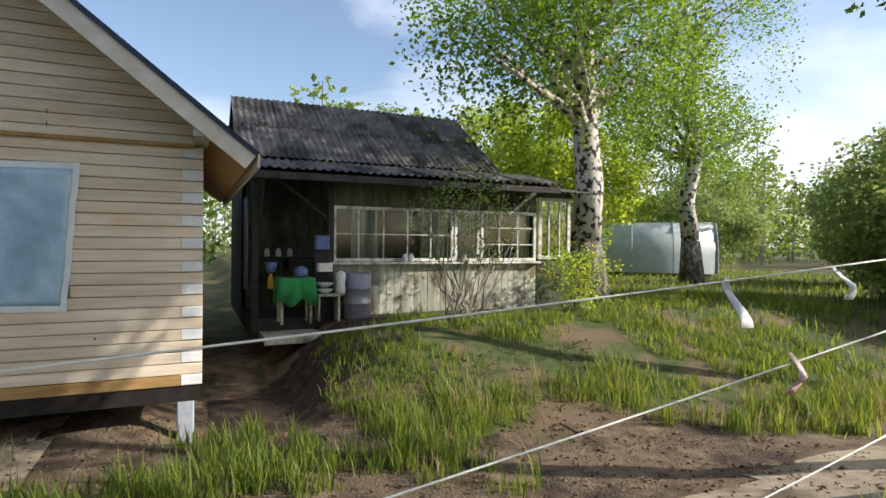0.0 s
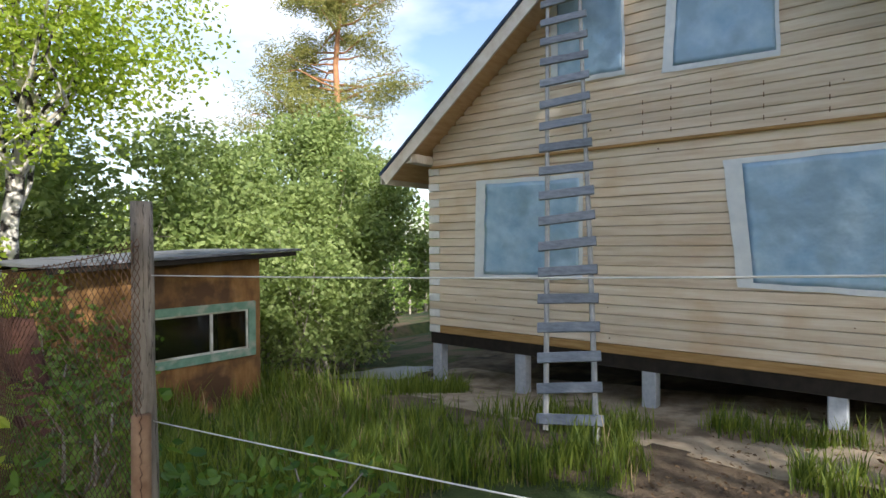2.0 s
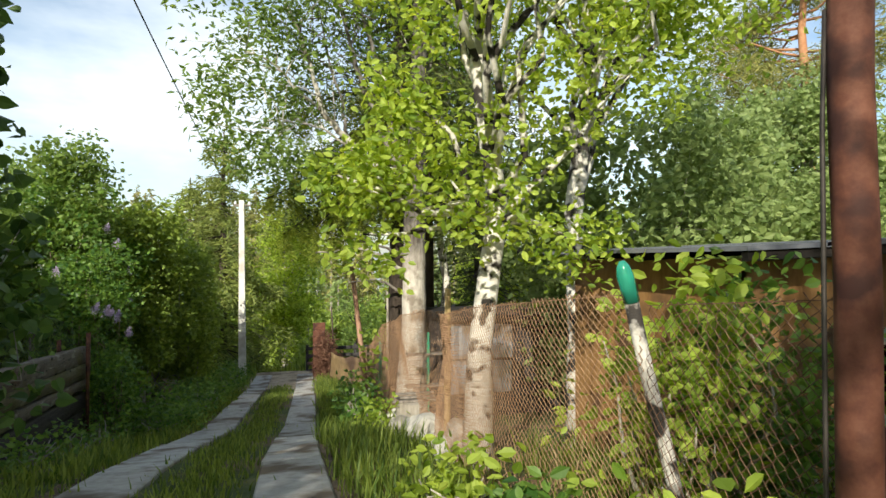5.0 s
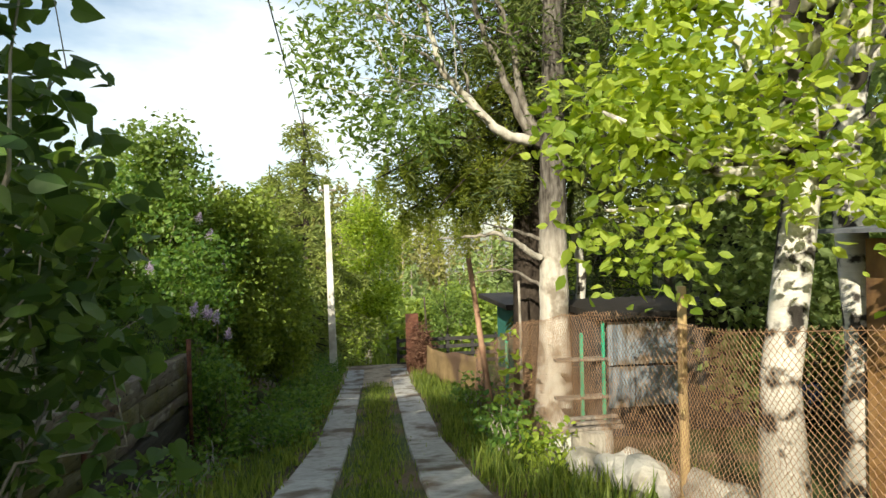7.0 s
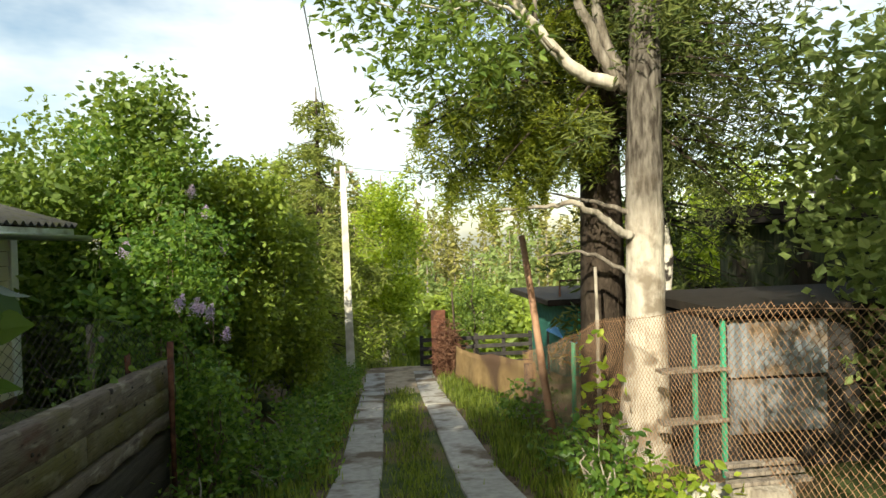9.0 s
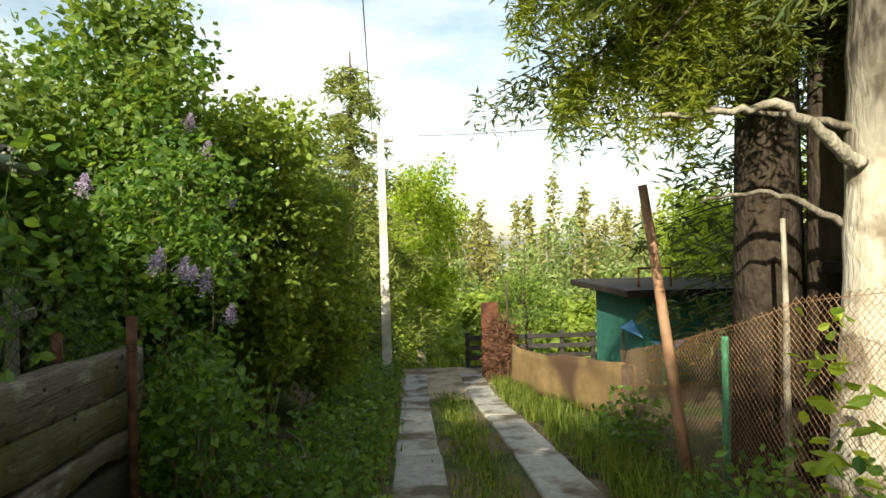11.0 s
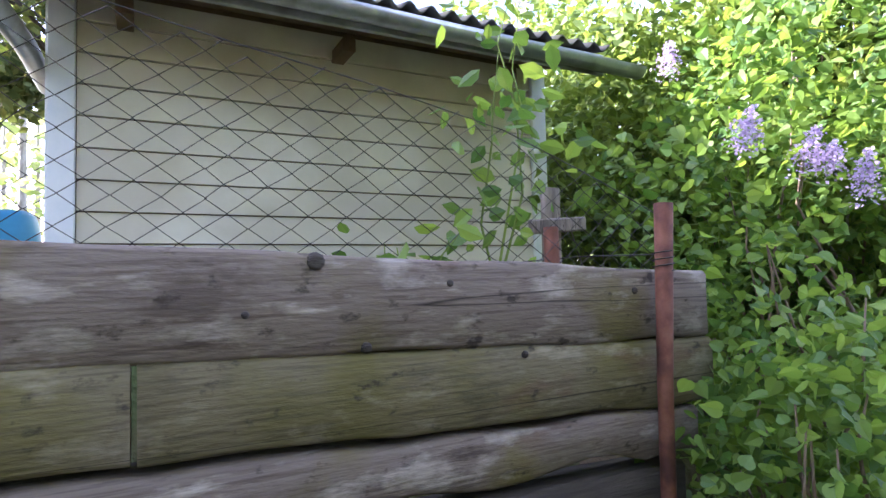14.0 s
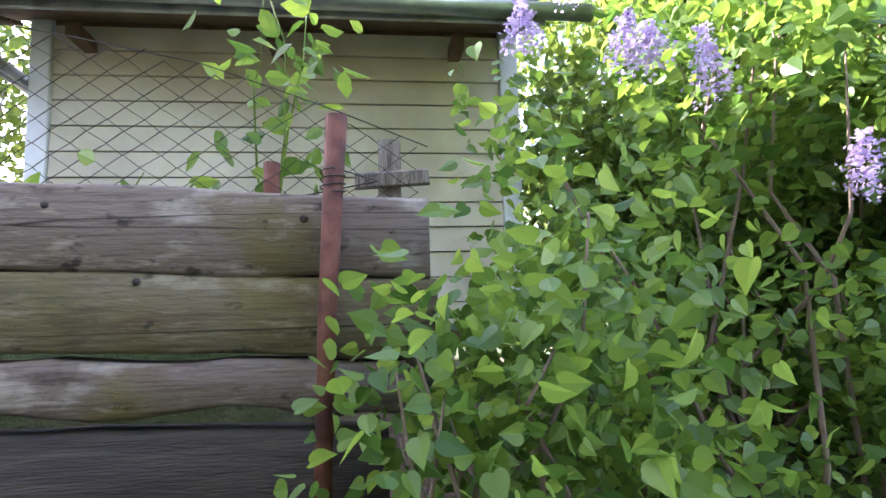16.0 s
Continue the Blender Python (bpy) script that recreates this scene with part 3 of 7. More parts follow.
for sgn in (-1, 1):
    ye = RIDGE_Y + sgn * 4.80
    ze = RIDGE_Z - SLOPE * 4.80
    n = Vector((0, sgn * SLOPE, 1)).normalized()

    def slab(x0, x1, d0, d1, ya=ye, za=ze, nn=n):
        a, b = Vector((0, RIDGE_Y, RIDGE_Z)), Vector((0, ya, za))
        c = []
        for x in (x0, x1):
            for p in (a, b):
                for d in (d0, d1):
                    q = p + nn * d
                    c.append((x, q.y, q.z))
        return Shape().add(c, [(0, 1, 3, 2), (4, 6, 7, 5), (0, 4, 5, 1), (2, 3, 7, 6), (0, 2, 6, 4), (1, 5, 7, 3)])

    own(part("roof_sheet", slab(FX - 0.03, HXB + 0.6, -0.03, 0.02), ROOF_BLUE, None, "dark blue metal roof"), log_house)
    own(part("bargeboard", slab(FX, FX + 0.035, -0.23, -0.032), BARGE, None, "pale bargeboard"), log_house)
    own(part("soffit", slab(FX + 0.036, HXB + 0.5, -0.085, -0.035), PLANK_RAW, None, "raw board soffit"), log_house)
    yb = RIDGE_Y + sgn * 4.18
    zb = RIDGE_Z - SLOPE * 4.18 - 0.30
    own(part("purlin", Shape().bevelled(FX + 0.05, HX + 0.3, yb - 0.09, yb + 0.09, zb - 0.02, zb + 0.14, 0.012, axis=0), BARGE, None, "projecting purlin end"), log_house)
    own(part("fascia", Shape().box(FX + 0.04, HXB + 0.5, min(ye, ye + sgn * 0.03), max(ye, ye + sgn * 0.03), ze - 0.16, ze + 0.0), BARGE), log_house)
for i, y in enumerate((-0.2, 1.88, 4.04, 6.11, 7.85)):
    for x in (HX + 0.12, 12.6, 15.9):
        zg = ground_z(x, y) - 0.05
        own(part("pier", Shape().bevelled(x - 0.1, x + 0.1, y - 0.1, y + 0.1, zg, HB - 0.2, 0.015, axis=2), PILE, None, "grey-blue concrete pier"), log_house)


def film(a, b, lo, hi, seed, c):
    """Film stapled over a window opening: creased, sagging, with a pale wavering border; c: its four corners."""
    s, edge = Shape(), Shape()
    nu, nv = 30, 24
    for j in range(nv + 1):
        for i in range(nu + 1):
            u, v = i / nu, j / nv
            y = (c[0][0] * (1 - u) + c[1][0] * u) * (1 - v) + (c[3][0] * (1 - u) + c[2][0] * u) * v
            z = (c[0][1] * (1 - u) + c[1][1] * u) * (1 - v) + (c[3][1] * (1 - u) + c[2][1] * u) * v
            rim = min(u, 1 - u, v, 1 - v)
            sag = 0.02 * smooth01(rim / 0.2)
            crease = 0.02 * noise.noise((u * 3 + seed, v * 3 + u * 4, seed)) + 0.030 * abs(noise.noise((u * 7 - v * 6, v * 2.5, seed + 5))) + 0.02 * abs(noise.noise((u * 2 + v * 11, u * 4, seed + 9)))
            y += 0.012 * noise.noise((v * 5, seed, 1)) * (1 - smooth01(rim / 0.15))
            z += 0.015 * noise.noise((u * 5, seed, 9)) * (1 - smooth01(rim / 0.15))
            s.v.append((HX - 0.012 + sag * 0.8 - crease * smooth01(rim / 0.1), y, z))
    w = nu + 1
    inner, border = [], []
    for j in range(nv):
        for i in range(nu):
            q = (j * w + i, (j + 1) * w + i, (j + 1) * w + i + 1, j * w + i + 1)
            (border if i < 1 or i >= nu - 3 or j < 1 or j >= nv - 1 else inner).append(q)
    edge.v = [(x - 0.004, y, z) for x, y, z in s.v]
    s.f, edge.f = inner, border
    f = own(part("window_film", s, FILM, None, "taut bluish plastic film", True), log_house)
    e = part("film_border", edge, FILM_EDGE, None, "pale stapled film border", True)
    e.parent = f
    f.modifiers.new("thick", "SOLIDIFY").thickness = 0.003


FILM_CORNERS = [
    [(5.00, 1.88), (6.98, 1.84), (6.93, 3.50), (4.98, 3.46)],
    [(1.05, 1.80), (2.91, 1.86), (3.08, 3.47), (0.92, 3.52)],
    [(2.44, 4.66), (3.84, 4.72), (3.70, 6.46), (2.48, 6.47)],
    [(4.34, 4.80), (5.50, 4.84), (5.52, 6.48), (4.36, 6.46)],
]
for k, (a, b, lo, hi) in enumerate(HOLES):
    film(a, b, lo, hi, 3 + 4 * k, FILM_CORNERS[k])
    own(part("opening_back", Shape().box(HX + 0.16, HX + 0.18, a - 0.1, b + 0.1, lo - 0.1, hi + 0.1), FILM, None, "inner film layer"), log_house)


# knots, and the dark nail marks under the gable windows
KNOT = mat("dark_pine_knot", [(0.10, 0.055, 0.03), (0.22, 0.13, 0.07)], 30, 0.8, 0.2, 60)
kr = random.Random(44)
for k in range(24):
    z = HB + PITCH * (kr.randrange(1, 30) + kr.uniform(0.25, 0.75))
    half = (RIDGE_Z - 0.9 - z) / SLOPE if z > HT else 9
    y = kr.uniform(max(HY0 + 0.4, RIDGE_Y - half), min(HY1 - 0.4, RIDGE_Y + half))
    if any(a - 0.25 < y < b + 0.25 and lo - 0.2 < z < hi + 0.2 for a, b, lo, hi in HOLES):
        continue
    r = kr.uniform(0.008, 0.016)
    own(part("knot", Shape().tube([(HX + 0.004, y, z), (HX - 0.002, y, z), (HX - 0.003, y, z)], [r, r, r * 0.8], 9), KNOT), log_house)
for y, n in ((3.72, 5), (3.22, 5), (2.62, 4), (1.95, 3), (1.25, 2), (4.1, 4), (4.9, 4), (5.6, 3)):
    for k in range(n):
        z = HT + PITCH * (k + 0.98) + 0.02
        own(part("nail_mark", Shape().bevelled(HX - 0.003, HX + 0.002, y - 0.006, y + 0.006, z - 0.04, z + 0.02, 0.001, axis=2), KNOT), log_house)


# ---- ladder ----
def ladder():
    foot, top = Vector((6.86, 4.05, 0.30)), Vector((9.05, 5.23, 6.9))
    t = thing("ladder", "long home-made grey wooden ladder leaning on the gable", "ladder", foot)
    d = (top - foot)
    side = Vector((0.25, -0.27 * 3.6, 0)).normalized()
    side = (side - d.normalized() * side.dot(d.normalized())).normalized()
    front = d.normalized().cross(side)
    for sg, drop in ((-1, 0.12), (1, -0.05)):
        a = foot + side * 0.27 * sg + d.normalized() * drop
        b = top + side * 0.22 * sg
        own(part("rail", Shape().tube([a, a.lerp(b, 0.33) + side * 0.01, a.lerp(b, 0.66), b], [0.033, 0.031, 0.028, 0.026], 6), RAIL_PALE), t)
    n = 21
    for i in range(n):
        f = (i + 0.7) / n
        c = foot + d * f - front * 0.04
        w = 0.36 - 0.05 * f
        m = Matrix.Translation(c) @ Matrix((side, front, d.normalized())).transposed().to_4x4() @ pose(0, 0, 0, 0, 2 * math.sin(i * 5.1), 0)
        own(part("rung", Shape().bevelled(-w, w, -0.018, 0.018, -0.058, 0.058, 0.006, m, axis=0), LADDER), t)
    return t


ladder()


# ---- trees ----
def leaf_cloud(rng, centers, spread, count, size, droop=0.0, aspect=0.65, template=None):
    """Leaves strewn round centres, as one shape. Each is a folded kite."""
    c = np.asarray(centers, float)
    idx = rng.integers(0, len(c), count)
    sp = np.asarray(spread, float)
    off = np.clip(rng.normal(0, 1, (count, 3)), -1.5, 1.5) * (sp if sp.ndim == 1 else sp[idx])
    p = c[idx] + off
    if droop:
        p[:, 2] -= np.abs(rng.normal(0, droop, count))
    a = rng.uniform(0, 2 * np.pi, count)
    tilt = rng.uniform(-1.1, 0.5, count)
    ax = np.stack([np.cos(a) * np.cos(tilt), np.sin(a) * np.cos(tilt), np.sin(tilt)], 1)
    ref = rng.normal(0, 1, (count, 3))
    si = np.cross(ax, ref)
    si /= np.linalg.norm(si, axis=1)[:, None] + 1e-9
    nn = np.cross(ax, si)
    L = (size * rng.uniform(0.65, 1.3, count))[:, None]
    if template is None:
        template = [(0, 0, 0), (0.45, aspect / 2, 0.08), (1, 0, 0), (0.45, -aspect / 2, 0.08)]
        faces = [(0, 1, 2), (0, 2, 3)]
    else:
        template, faces = template
    vs = np.stack([p + (ax * u + si * w + nn * h) * L for u, w, h in template], 1)
    k = len(template)
    s = Shape()
    s.v = vs.reshape(-1, 3).tolist()
    base = (np.arange(count) * k)[:, None]
    s.f = []
    for f in faces:
        s.f += (base + np.array(f)[None, :]).tolist()
    return s


_side = [(-0.07, 0.13, 0.03), (-0.05, 0.28, 0.07), (0.10, 0.41, 0.10), (0.30, 0.44, 0.09), (0.52, 0.36, 0.05), (0.76, 0.19, -0.03)]
HEART = ([(0, 0, 0)] + _side + [(1.05, 0, -0.14)] + [(u, -w, h) for u, w, h in reversed(_side)] + [(0.42, 0, -0.03)],
         [(14, i, i + 1) for i in range(13)] + [(14, 13, 0)])
OVAL = ([(0, 0, 0), (0.25, 0.24, 0.05), (0.6, 0.27, 0.06), (1, 0, -0.04), (0.6, -0.27, 0.06), (0.25, -0.24, 0.05)], [(0, 3, 2, 1), (0, 5, 4, 3)])


def bent(a, b, rng, wob, n=4, sag=0.0):
    """Points from a to b, off the straight line by chance."""
    a, b = Vector(a), Vector(b)
    L = (b - a).length
    out = []
    for i in range(n + 1):
        f = i / n
        o = Vector(rng.normal(0, 1, 3)) * wob * L * math.sin(math.pi * f) if 0 < i < n else Vector((0, 0, 0))
        out.append(a.lerp(b, f) + o - Vector((0, 0, sag * L * f * f)))
    return out


def crown_points(rng, n, cx, cy, cz, rx, ry, rz, hollow=0.35, ragged=0.25):
    """Centres of clumps in an uneven ellipsoid, fewer in the middle."""
    out = []
    while len(out) < n:
        p = rng.uniform(-1, 1, 3)
        r = np.linalg.norm(p)
        lim = 1 + ragged * noise.noise((p[0] * 1.7 + cx, p[1] * 1.7 + cy, p[2] * 1.7))
        if hollow < r < lim:
            out.append((cx + p[0] * rx, cy + p[1] * ry, cz + p[2] * rz))
    return out


def tree(name, label, x, y, height, r, crowns, leaves, size, leafm, barkm, seed, spread=0.35, droop=0.0, limbs=14, lean=(0, 0), template=None, low=None, low_cut=2, limb_base=0.35, cat="tree", group="", sunk=0.15):
    """Trunk and limbs in one mesh, a crown of clumped leaves in another."""
    rng = np.random.default_rng(seed)
    z0 = ground_z(x, y)
    t = thing(name, label, cat, (x, y, z0), group)
    top = Vector((x + lean[0], y + lean[1], z0 + height))
    base = Vector((x, y, z0 - sunk))
    spine = bent(base, top, rng, 0.012, 8)
    rad = [r * (1.35 if i == 0 else 1) * (1 - 0.86 * (i / 8) ** 1.1) for i in range(9)]
    if low:
        cut = low_cut
        own(part("trunk_butt", Shape().tube(spine[:cut + 1], rad[:cut + 1], 12), low, None, "dark furrowed lower bark", True), t)
        trunk = Shape().tube(spine[cut:], rad[cut:], 12)
    else:
        trunk = Shape().tube(spine, rad, 12)
    cl = []
    for n, cx, cy, cz, rx, ry, rz in crowns:
        cl += crown_points(rng, n, cx, cy, cz, rx, ry, rz)
    for i in range(min(limbs, len(cl))):
        tip = Vector(cl[int(rng.integers(0, len(cl)))])
        f = min(0.96, max(limb_base, (tip.z - z0) / height - 0.12 - 0.1 * rng.random()))
        k = f * 8
        st = spine[int(k)].lerp(spine[min(8, int(k) + 1)], k - int(k))
        rr = max(0.012, r * (1 - 0.86 * f) * 0.5)
        own(part("limb", Shape().tube(bent(st, tip, rng, 0.05, 4), [rr, rr * 0.8, rr * 0.55, rr * 0.35, rr * 0.15], 6), barkm, None, "", True), t)
    own(part("trunk", trunk, barkm, None, "", True), t)
    own(part("crown", leaf_cloud(rng, cl, (spread, spread, spread * 0.8), leaves, size, droop, template=template), leafm), t)
    return t


def conifer(name, label, x, y, height, r0, width, leafm, barkm, seed, start=0.1, needles=26, size=0.22, whorls=None, cat="tree", group="", droop=0.28):
    """A spruce: whorls of drooping boughs hung with sprays of needles."""
    rng = np.random.default_rng(seed)
    z0 = ground_z(x, y)
    t = thing(name, label, cat, (x, y, z0), group)
    trunk = Shape().tube([(x, y, z0 - 0.2), (x, y, z0 + height * 0.5), (x, y, z0 + height)], [r0, r0 * 0.6, 0.02], 9)
    cl, sp = [], []
    whorls = whorls or int(height * 2.2)
    for i in range(whorls):
        f = start + (1 - start) * i / whorls
        L = width * (1 - f) ** 0.75 * rng.uniform(0.75, 1.15) + 0.15
        for k in range(6):
            a = rng.uniform(0, 2 * math.pi)
            z = z0 + height * f + rng.uniform(-0.1, 0.1)
            tip = Vector((x + math.cos(a) * L, y + math.sin(a) * L, z - droop * L))
            trunk.tube([(x, y, z), Vector((x, y, z)).lerp(tip, 0.5) + Vector((0, 0, 0.04 * L)), tip], [0.02 + 0.006 * L, 0.012, 0.004], 4, False)
            for q in range(max(2, int(L * 3))):
                g = (q + 1) / max(2, int(L * 3))
                c = Vector((x, y, z)).lerp(tip, g)
                cl.append((c.x, c.y, c.z - 0.08))
    own(part("trunk", trunk, barkm, None, "", True), t)
    own(part("crown", leaf_cloud(rng, cl, (0.13, 0.13, 0.13), int(len(cl) * needles), size, 0.10, aspect=0.22), leafm), t)
    return t


# birches beside the old house
for k, (x, y, h, sd, lx) in enumerate(((14.0, -10.2, 13.5, 11, 0.3), (18.8, -19.3, 15, 12, 0.1))):
    z = ground_z(x, y)
    tree("birch", "tall birch with white bark, dark furrowed foot and hanging twigs", x, y, h, 0.46 - 0.06 * k, [(80, x + 0.4, y - 0.3, z + 9.5, 3.6, 3.8, 4.2), (60, x - 0.4, y + 2.9 - k, z + 7.3, 2.2, 2.6, 2.2), (26, x + 1.5, y - 3, z + 6.8, 2.4, 2.2, 1.8)], 19000, 0.13, L_BIRCH, BIRCH, sd, 0.42, 0.75, 26, (lx, 0.2), low=BIRCH_LOW, low_cut=1, group="birches by the old house")
z = ground_z(14.3, -10.0)
tree("birch", "second stem of the forked birch with pale bark", 14.3, -10.35, 12.5, 0.20, [(34, 15.0, -11.2, z + 9.5, 2.8, 2.8, 3.2)], 5000, 0.13, L_BIRCH, BIRCH, 15, 0.42, 0.75, 12, (1.1, -0.6), low=BIRCH_LOW, low_cut=1, group="birches by the old house")

# trees along the lane fence
z = ground_z(2.1, 9.56)
tree("birch", "white-barked birch with bright young leaves behind the wire fence", 2.10, 9.56, 9.5, 0.115, [(13, 1.10, 9.3, 2.62, 0.36, 0.25, 0.55), (9, 1.35, 9.25, 3.15, 0.5, 0.35, 0.6), (11, 2.0, 9.15, 2.95, 0.65, 0.3, 0.7), (36, 2.3, 9.4, z + 3.7, 1.4, 1.3, 1.1), (60, 2.6, 9.7, z + 6.0, 2.1, 2.1, 2.4), (24, 1.8, 8.9, z + 4.6, 1.2, 1.2, 1.2), (5, 2.7, 9.2, 2.35, 0.4, 0.3, 0.3)], 12500, 0.074, L_MAPLE, BIRCH, 21, 0.15, 0.12, 34, (0.25, 0.3), template=OVAL, low=None, limb_base=0.24)
z = ground_z(3.2, 9.6)
tree("birch", "drooping birch with dense light green leaves", 3.6, 10.6, 11.5, 0.13, [(80, 3.9, 10.2, z + 7.6, 2.1, 2.0, 3.3), (40, 5.0, 10.0, z + 6.4, 1.3, 1.3, 2.4), (30, 4.2, 10.6, z + 5.0, 1.3, 1.0, 0.9)], 14000, 0.09, L_MAPLE, BIRCH, 22, 0.28, 0.35, 26, (0.3, 0), limb_base=0.25)


def old_willow(x, y):
    """A straight old trunk, pale low down and shade-darkened above, under a fan of bare limbs with leaves at their
    ends.
    """
    rng = np.random.default_rng(31)
    z0 = ground_z(x, y)
    t = thing("old_willow", "big old willow with pale scarred trunk and bare grey limbs", "tree", (x, y, z0))
    prof = [(z0 - 0.2, 0.36), (z0 + 0.15, 0.30), (0.2, 0.26), (0.8, 0.225), (1.25, 0.21), (2.3, 0.20), (2.75, 0.195), (3.6, 0.18), (4.6, 0.165), (6.0, 0.13), (7.5, 0.08), (9.0, 0.03)]
    pts = [(Vector((x + 0.02 * (z + 0.5) + 0.03 * noise.noise((z * 0.6, 1, 0)), y + 0.03 * noise.noise((z * 0.6, 4, 0)), z)), r) for z, r in prof]
    fine = []
    for (p, r), (q, w) in zip(pts, pts[1:]):
        fine += [(p.lerp(q, k / 5), r + (w - r) * k / 5) for k in range(5)]
    fine.append(pts[-1])
    own(part("trunk", Shape().tube([p for p, r in fine], [r * (1 + 0.09 * noise.noise((p.z * 3.1, 7, 0))) for p, r in fine], 18), BARK_OLD, None, "pale below, fissured and shade-darkened above", True), t)
    arms = [
        ([(2.35, 14.8, 3.66), (2.05, 14.75, 3.70), (1.75, 14.7, 3.87), (1.40, 14.65, 4.21), (1.02, 14.6, 4.60), (0.91, 14.6, 5.01), (0.72, 14.5, 5.6), (0.35, 14.4, 6.5)], 0.085, BARK_PALE),
        ([(1.02, 14.6, 4.62), (0.56, 14.5, 4.93), (0.27, 14.4, 5.28), (-0.18, 14.3, 5.42)], 0.032, BARK_PALE),
        ([(1.75, 14.7, 3.9), (1.5, 14.5, 3.95), (1.0, 14.3, 4.3), (0.6, 14.2, 4.32), (0.3, 14.1, 4.05)], 0.028, BARK_PALE),
        ([(2.5, 14.85, 3.6), (2.18, 14.9, 4.11), (1.99, 14.9, 4.59), (1.72, 14.9, 5.15), (1.50, 14.9, 5.9), (1.2, 14.9, 7.0)], 0.075, BARK_GREY),
        ([(2.5, 14.9, 3.7), (2.25, 15.0, 4.4), (2.12, 15.0, 5.3), (1.7, 15.0, 6.5), (1.5, 15.0, 7.8)], 0.075, BARK_GREY),
        ([(2.62, 14.8, 4.0), (2.85, 14.9, 5.2), (3.05, 14.9, 6.6), (3.2, 14.9, 8.0)], 0.065, BARK_GREY),
        ([(1.4, 14.65, 4.25), (1.35, 14.7, 4.8), (1.1, 14.75, 5.6), (0.95, 14.8, 6.5)], 0.03, BARK_GREY),
        ([(2.42, 14.65, 1.95), (2.23, 14.6, 2.02), (2.0, 14.55, 2.2), (1.70, 14.5, 2.32), (1.42, 14.55, 2.30), (0.9, 14.6, 2.26)], 0.055, BARK),
        ([(2.5, 14.85, 1.5), (2.1, 14.95, 1.75), (1.8, 15.0, 1.8), (1.5, 15.1, 1.72)], 0.03, BARK_GREY),
        ([(2.45, 14.7, 2.2), (2.15, 14.95, 2.35), (1.7, 15.3, 2.5)], 0.035, BARK_GREY),
    ]
    tips = []
    for pts_, r, m in arms:
        smooth_pts = []
        for a, b in zip(pts_, pts_[1:]):
            a, b = Vector(a), Vector(b)
            smooth_pts += [a.lerp(b, k / 4) + Vector(rng.normal(0, 0.012, 3)) for k in range(4)]
        smooth_pts.append(Vector(pts_[-1]))
        n = len(smooth_pts)
        own(part("limb", Shape().tube(smooth_pts, [r * (1 - 0.72 * i / (n - 1)) * (1 + 0.12 * noise.noise((i * 0.8, r * 50, 0))) for i in range(n)], 9), m, None, "bare grey limb", True), t)
        if pts_[-1][2] > 3:
            for k in range(7):
                st = smooth_pts[int(rng.integers(n // 2, n))]
                d = Vector((rng.normal(-0.25, 0.5), rng.normal(-0.1, 0.5), rng.normal(0.25, 0.35)))
                end = st + d.normalized() * rng.uniform(0.7, 1.7)
                own(part("twig", Shape().tube(bent(st, end, rng, 0.09, 4), [0.014, 0.011, 0.009, 0.006, 0.003], 5), m, None, "", True), t)
                tips += [tuple(end), tuple(st.lerp(end, 0.7))]
    left = crown_points(rng, 44, -0.2, 14.2, 4.7, 0.95, 0.9, 0.9, 0.1) + crown_points(rng, 26, 0.35, 13.9, 3.7, 0.8, 0.7, 0.45, 0.1) + crown_points(rng, 50, 0.4, 14.2, 6.6, 1.5, 1.2, 1.1, 0.1)
    high = crown_points(rng, 60, 2.2, 14.8, 8.2, 1.7, 1.6, 1.5, 0.1)
    own(part("crown", leaf_cloud(rng, tips + left + high, (0.2, 0.2, 0.17), 7600, 0.12, 0.10, 0.42), L_BUSH, None, "narrow willow leaves"), t)
    sprout = [tuple(Vector((1.75, 14.0, -0.35 + 0.16 * k)) + Vector(rng.normal(0, 0.07, 3))) for k in range(9)]
    tagged(own(part("sprout", leaf_cloud(rng, sprout, (0.14, 0.14, 0.08), 70, 0.12, 0, template=OVAL), L_MAPLE, None, "fresh broad-leaved sprout"), t), kind="stuff")
    return t


old_willow(2.56, 14.72)


def hanging_boughs(t, x, y, tips, seed, leafm, twig=0.5, per=42, size=0.075):
    """Long spruce boughs with curtains of hanging needle sprays."""
    rng = np.random.default_rng(seed)
    for tip, z in tips:
        st = Vector((x, y, z))
        tip = Vector(tip)
        L = (tip - st).length
        path = [st.lerp(tip, k / 8) + Vector((0, 0, 0.10 * L * math.sin(math.pi * k / 8))) + Vector(rng.normal(0, 0.02, 3)) for k in range(9)]
        own(part("bough", Shape().tube(path, [0.035 * (1 - 0.9 * k / 8) + 0.004 for k in range(9)], 6), BARK_DARK, None, "", True), t)
        cl = []
        for k in range(int(L * 16)):
            f = 0.25 + 0.75 * rng.random()
            p = st.lerp(tip, f) + Vector((0, 0, 0.10 * L * math.sin(math.pi * f)))
            side = Vector((rng.normal(0, 0.22), rng.normal(0, 0.22), 0)) * (1.15 - 0.5 * f)
            drop = twig * rng.uniform(0.35, 1.2)
            for q in range(6):
                g = (q + 0.5) / 6
                cl.append(tuple(p + side * min(1, g * 2.2) - Vector((0, 0, drop * g))))
        own(part("needle_spray", leaf_cloud(rng, cl, (0.035, 0.035, 0.045), int(len(cl) * per / 6), size, 0.03, 0.20), leafm), t)


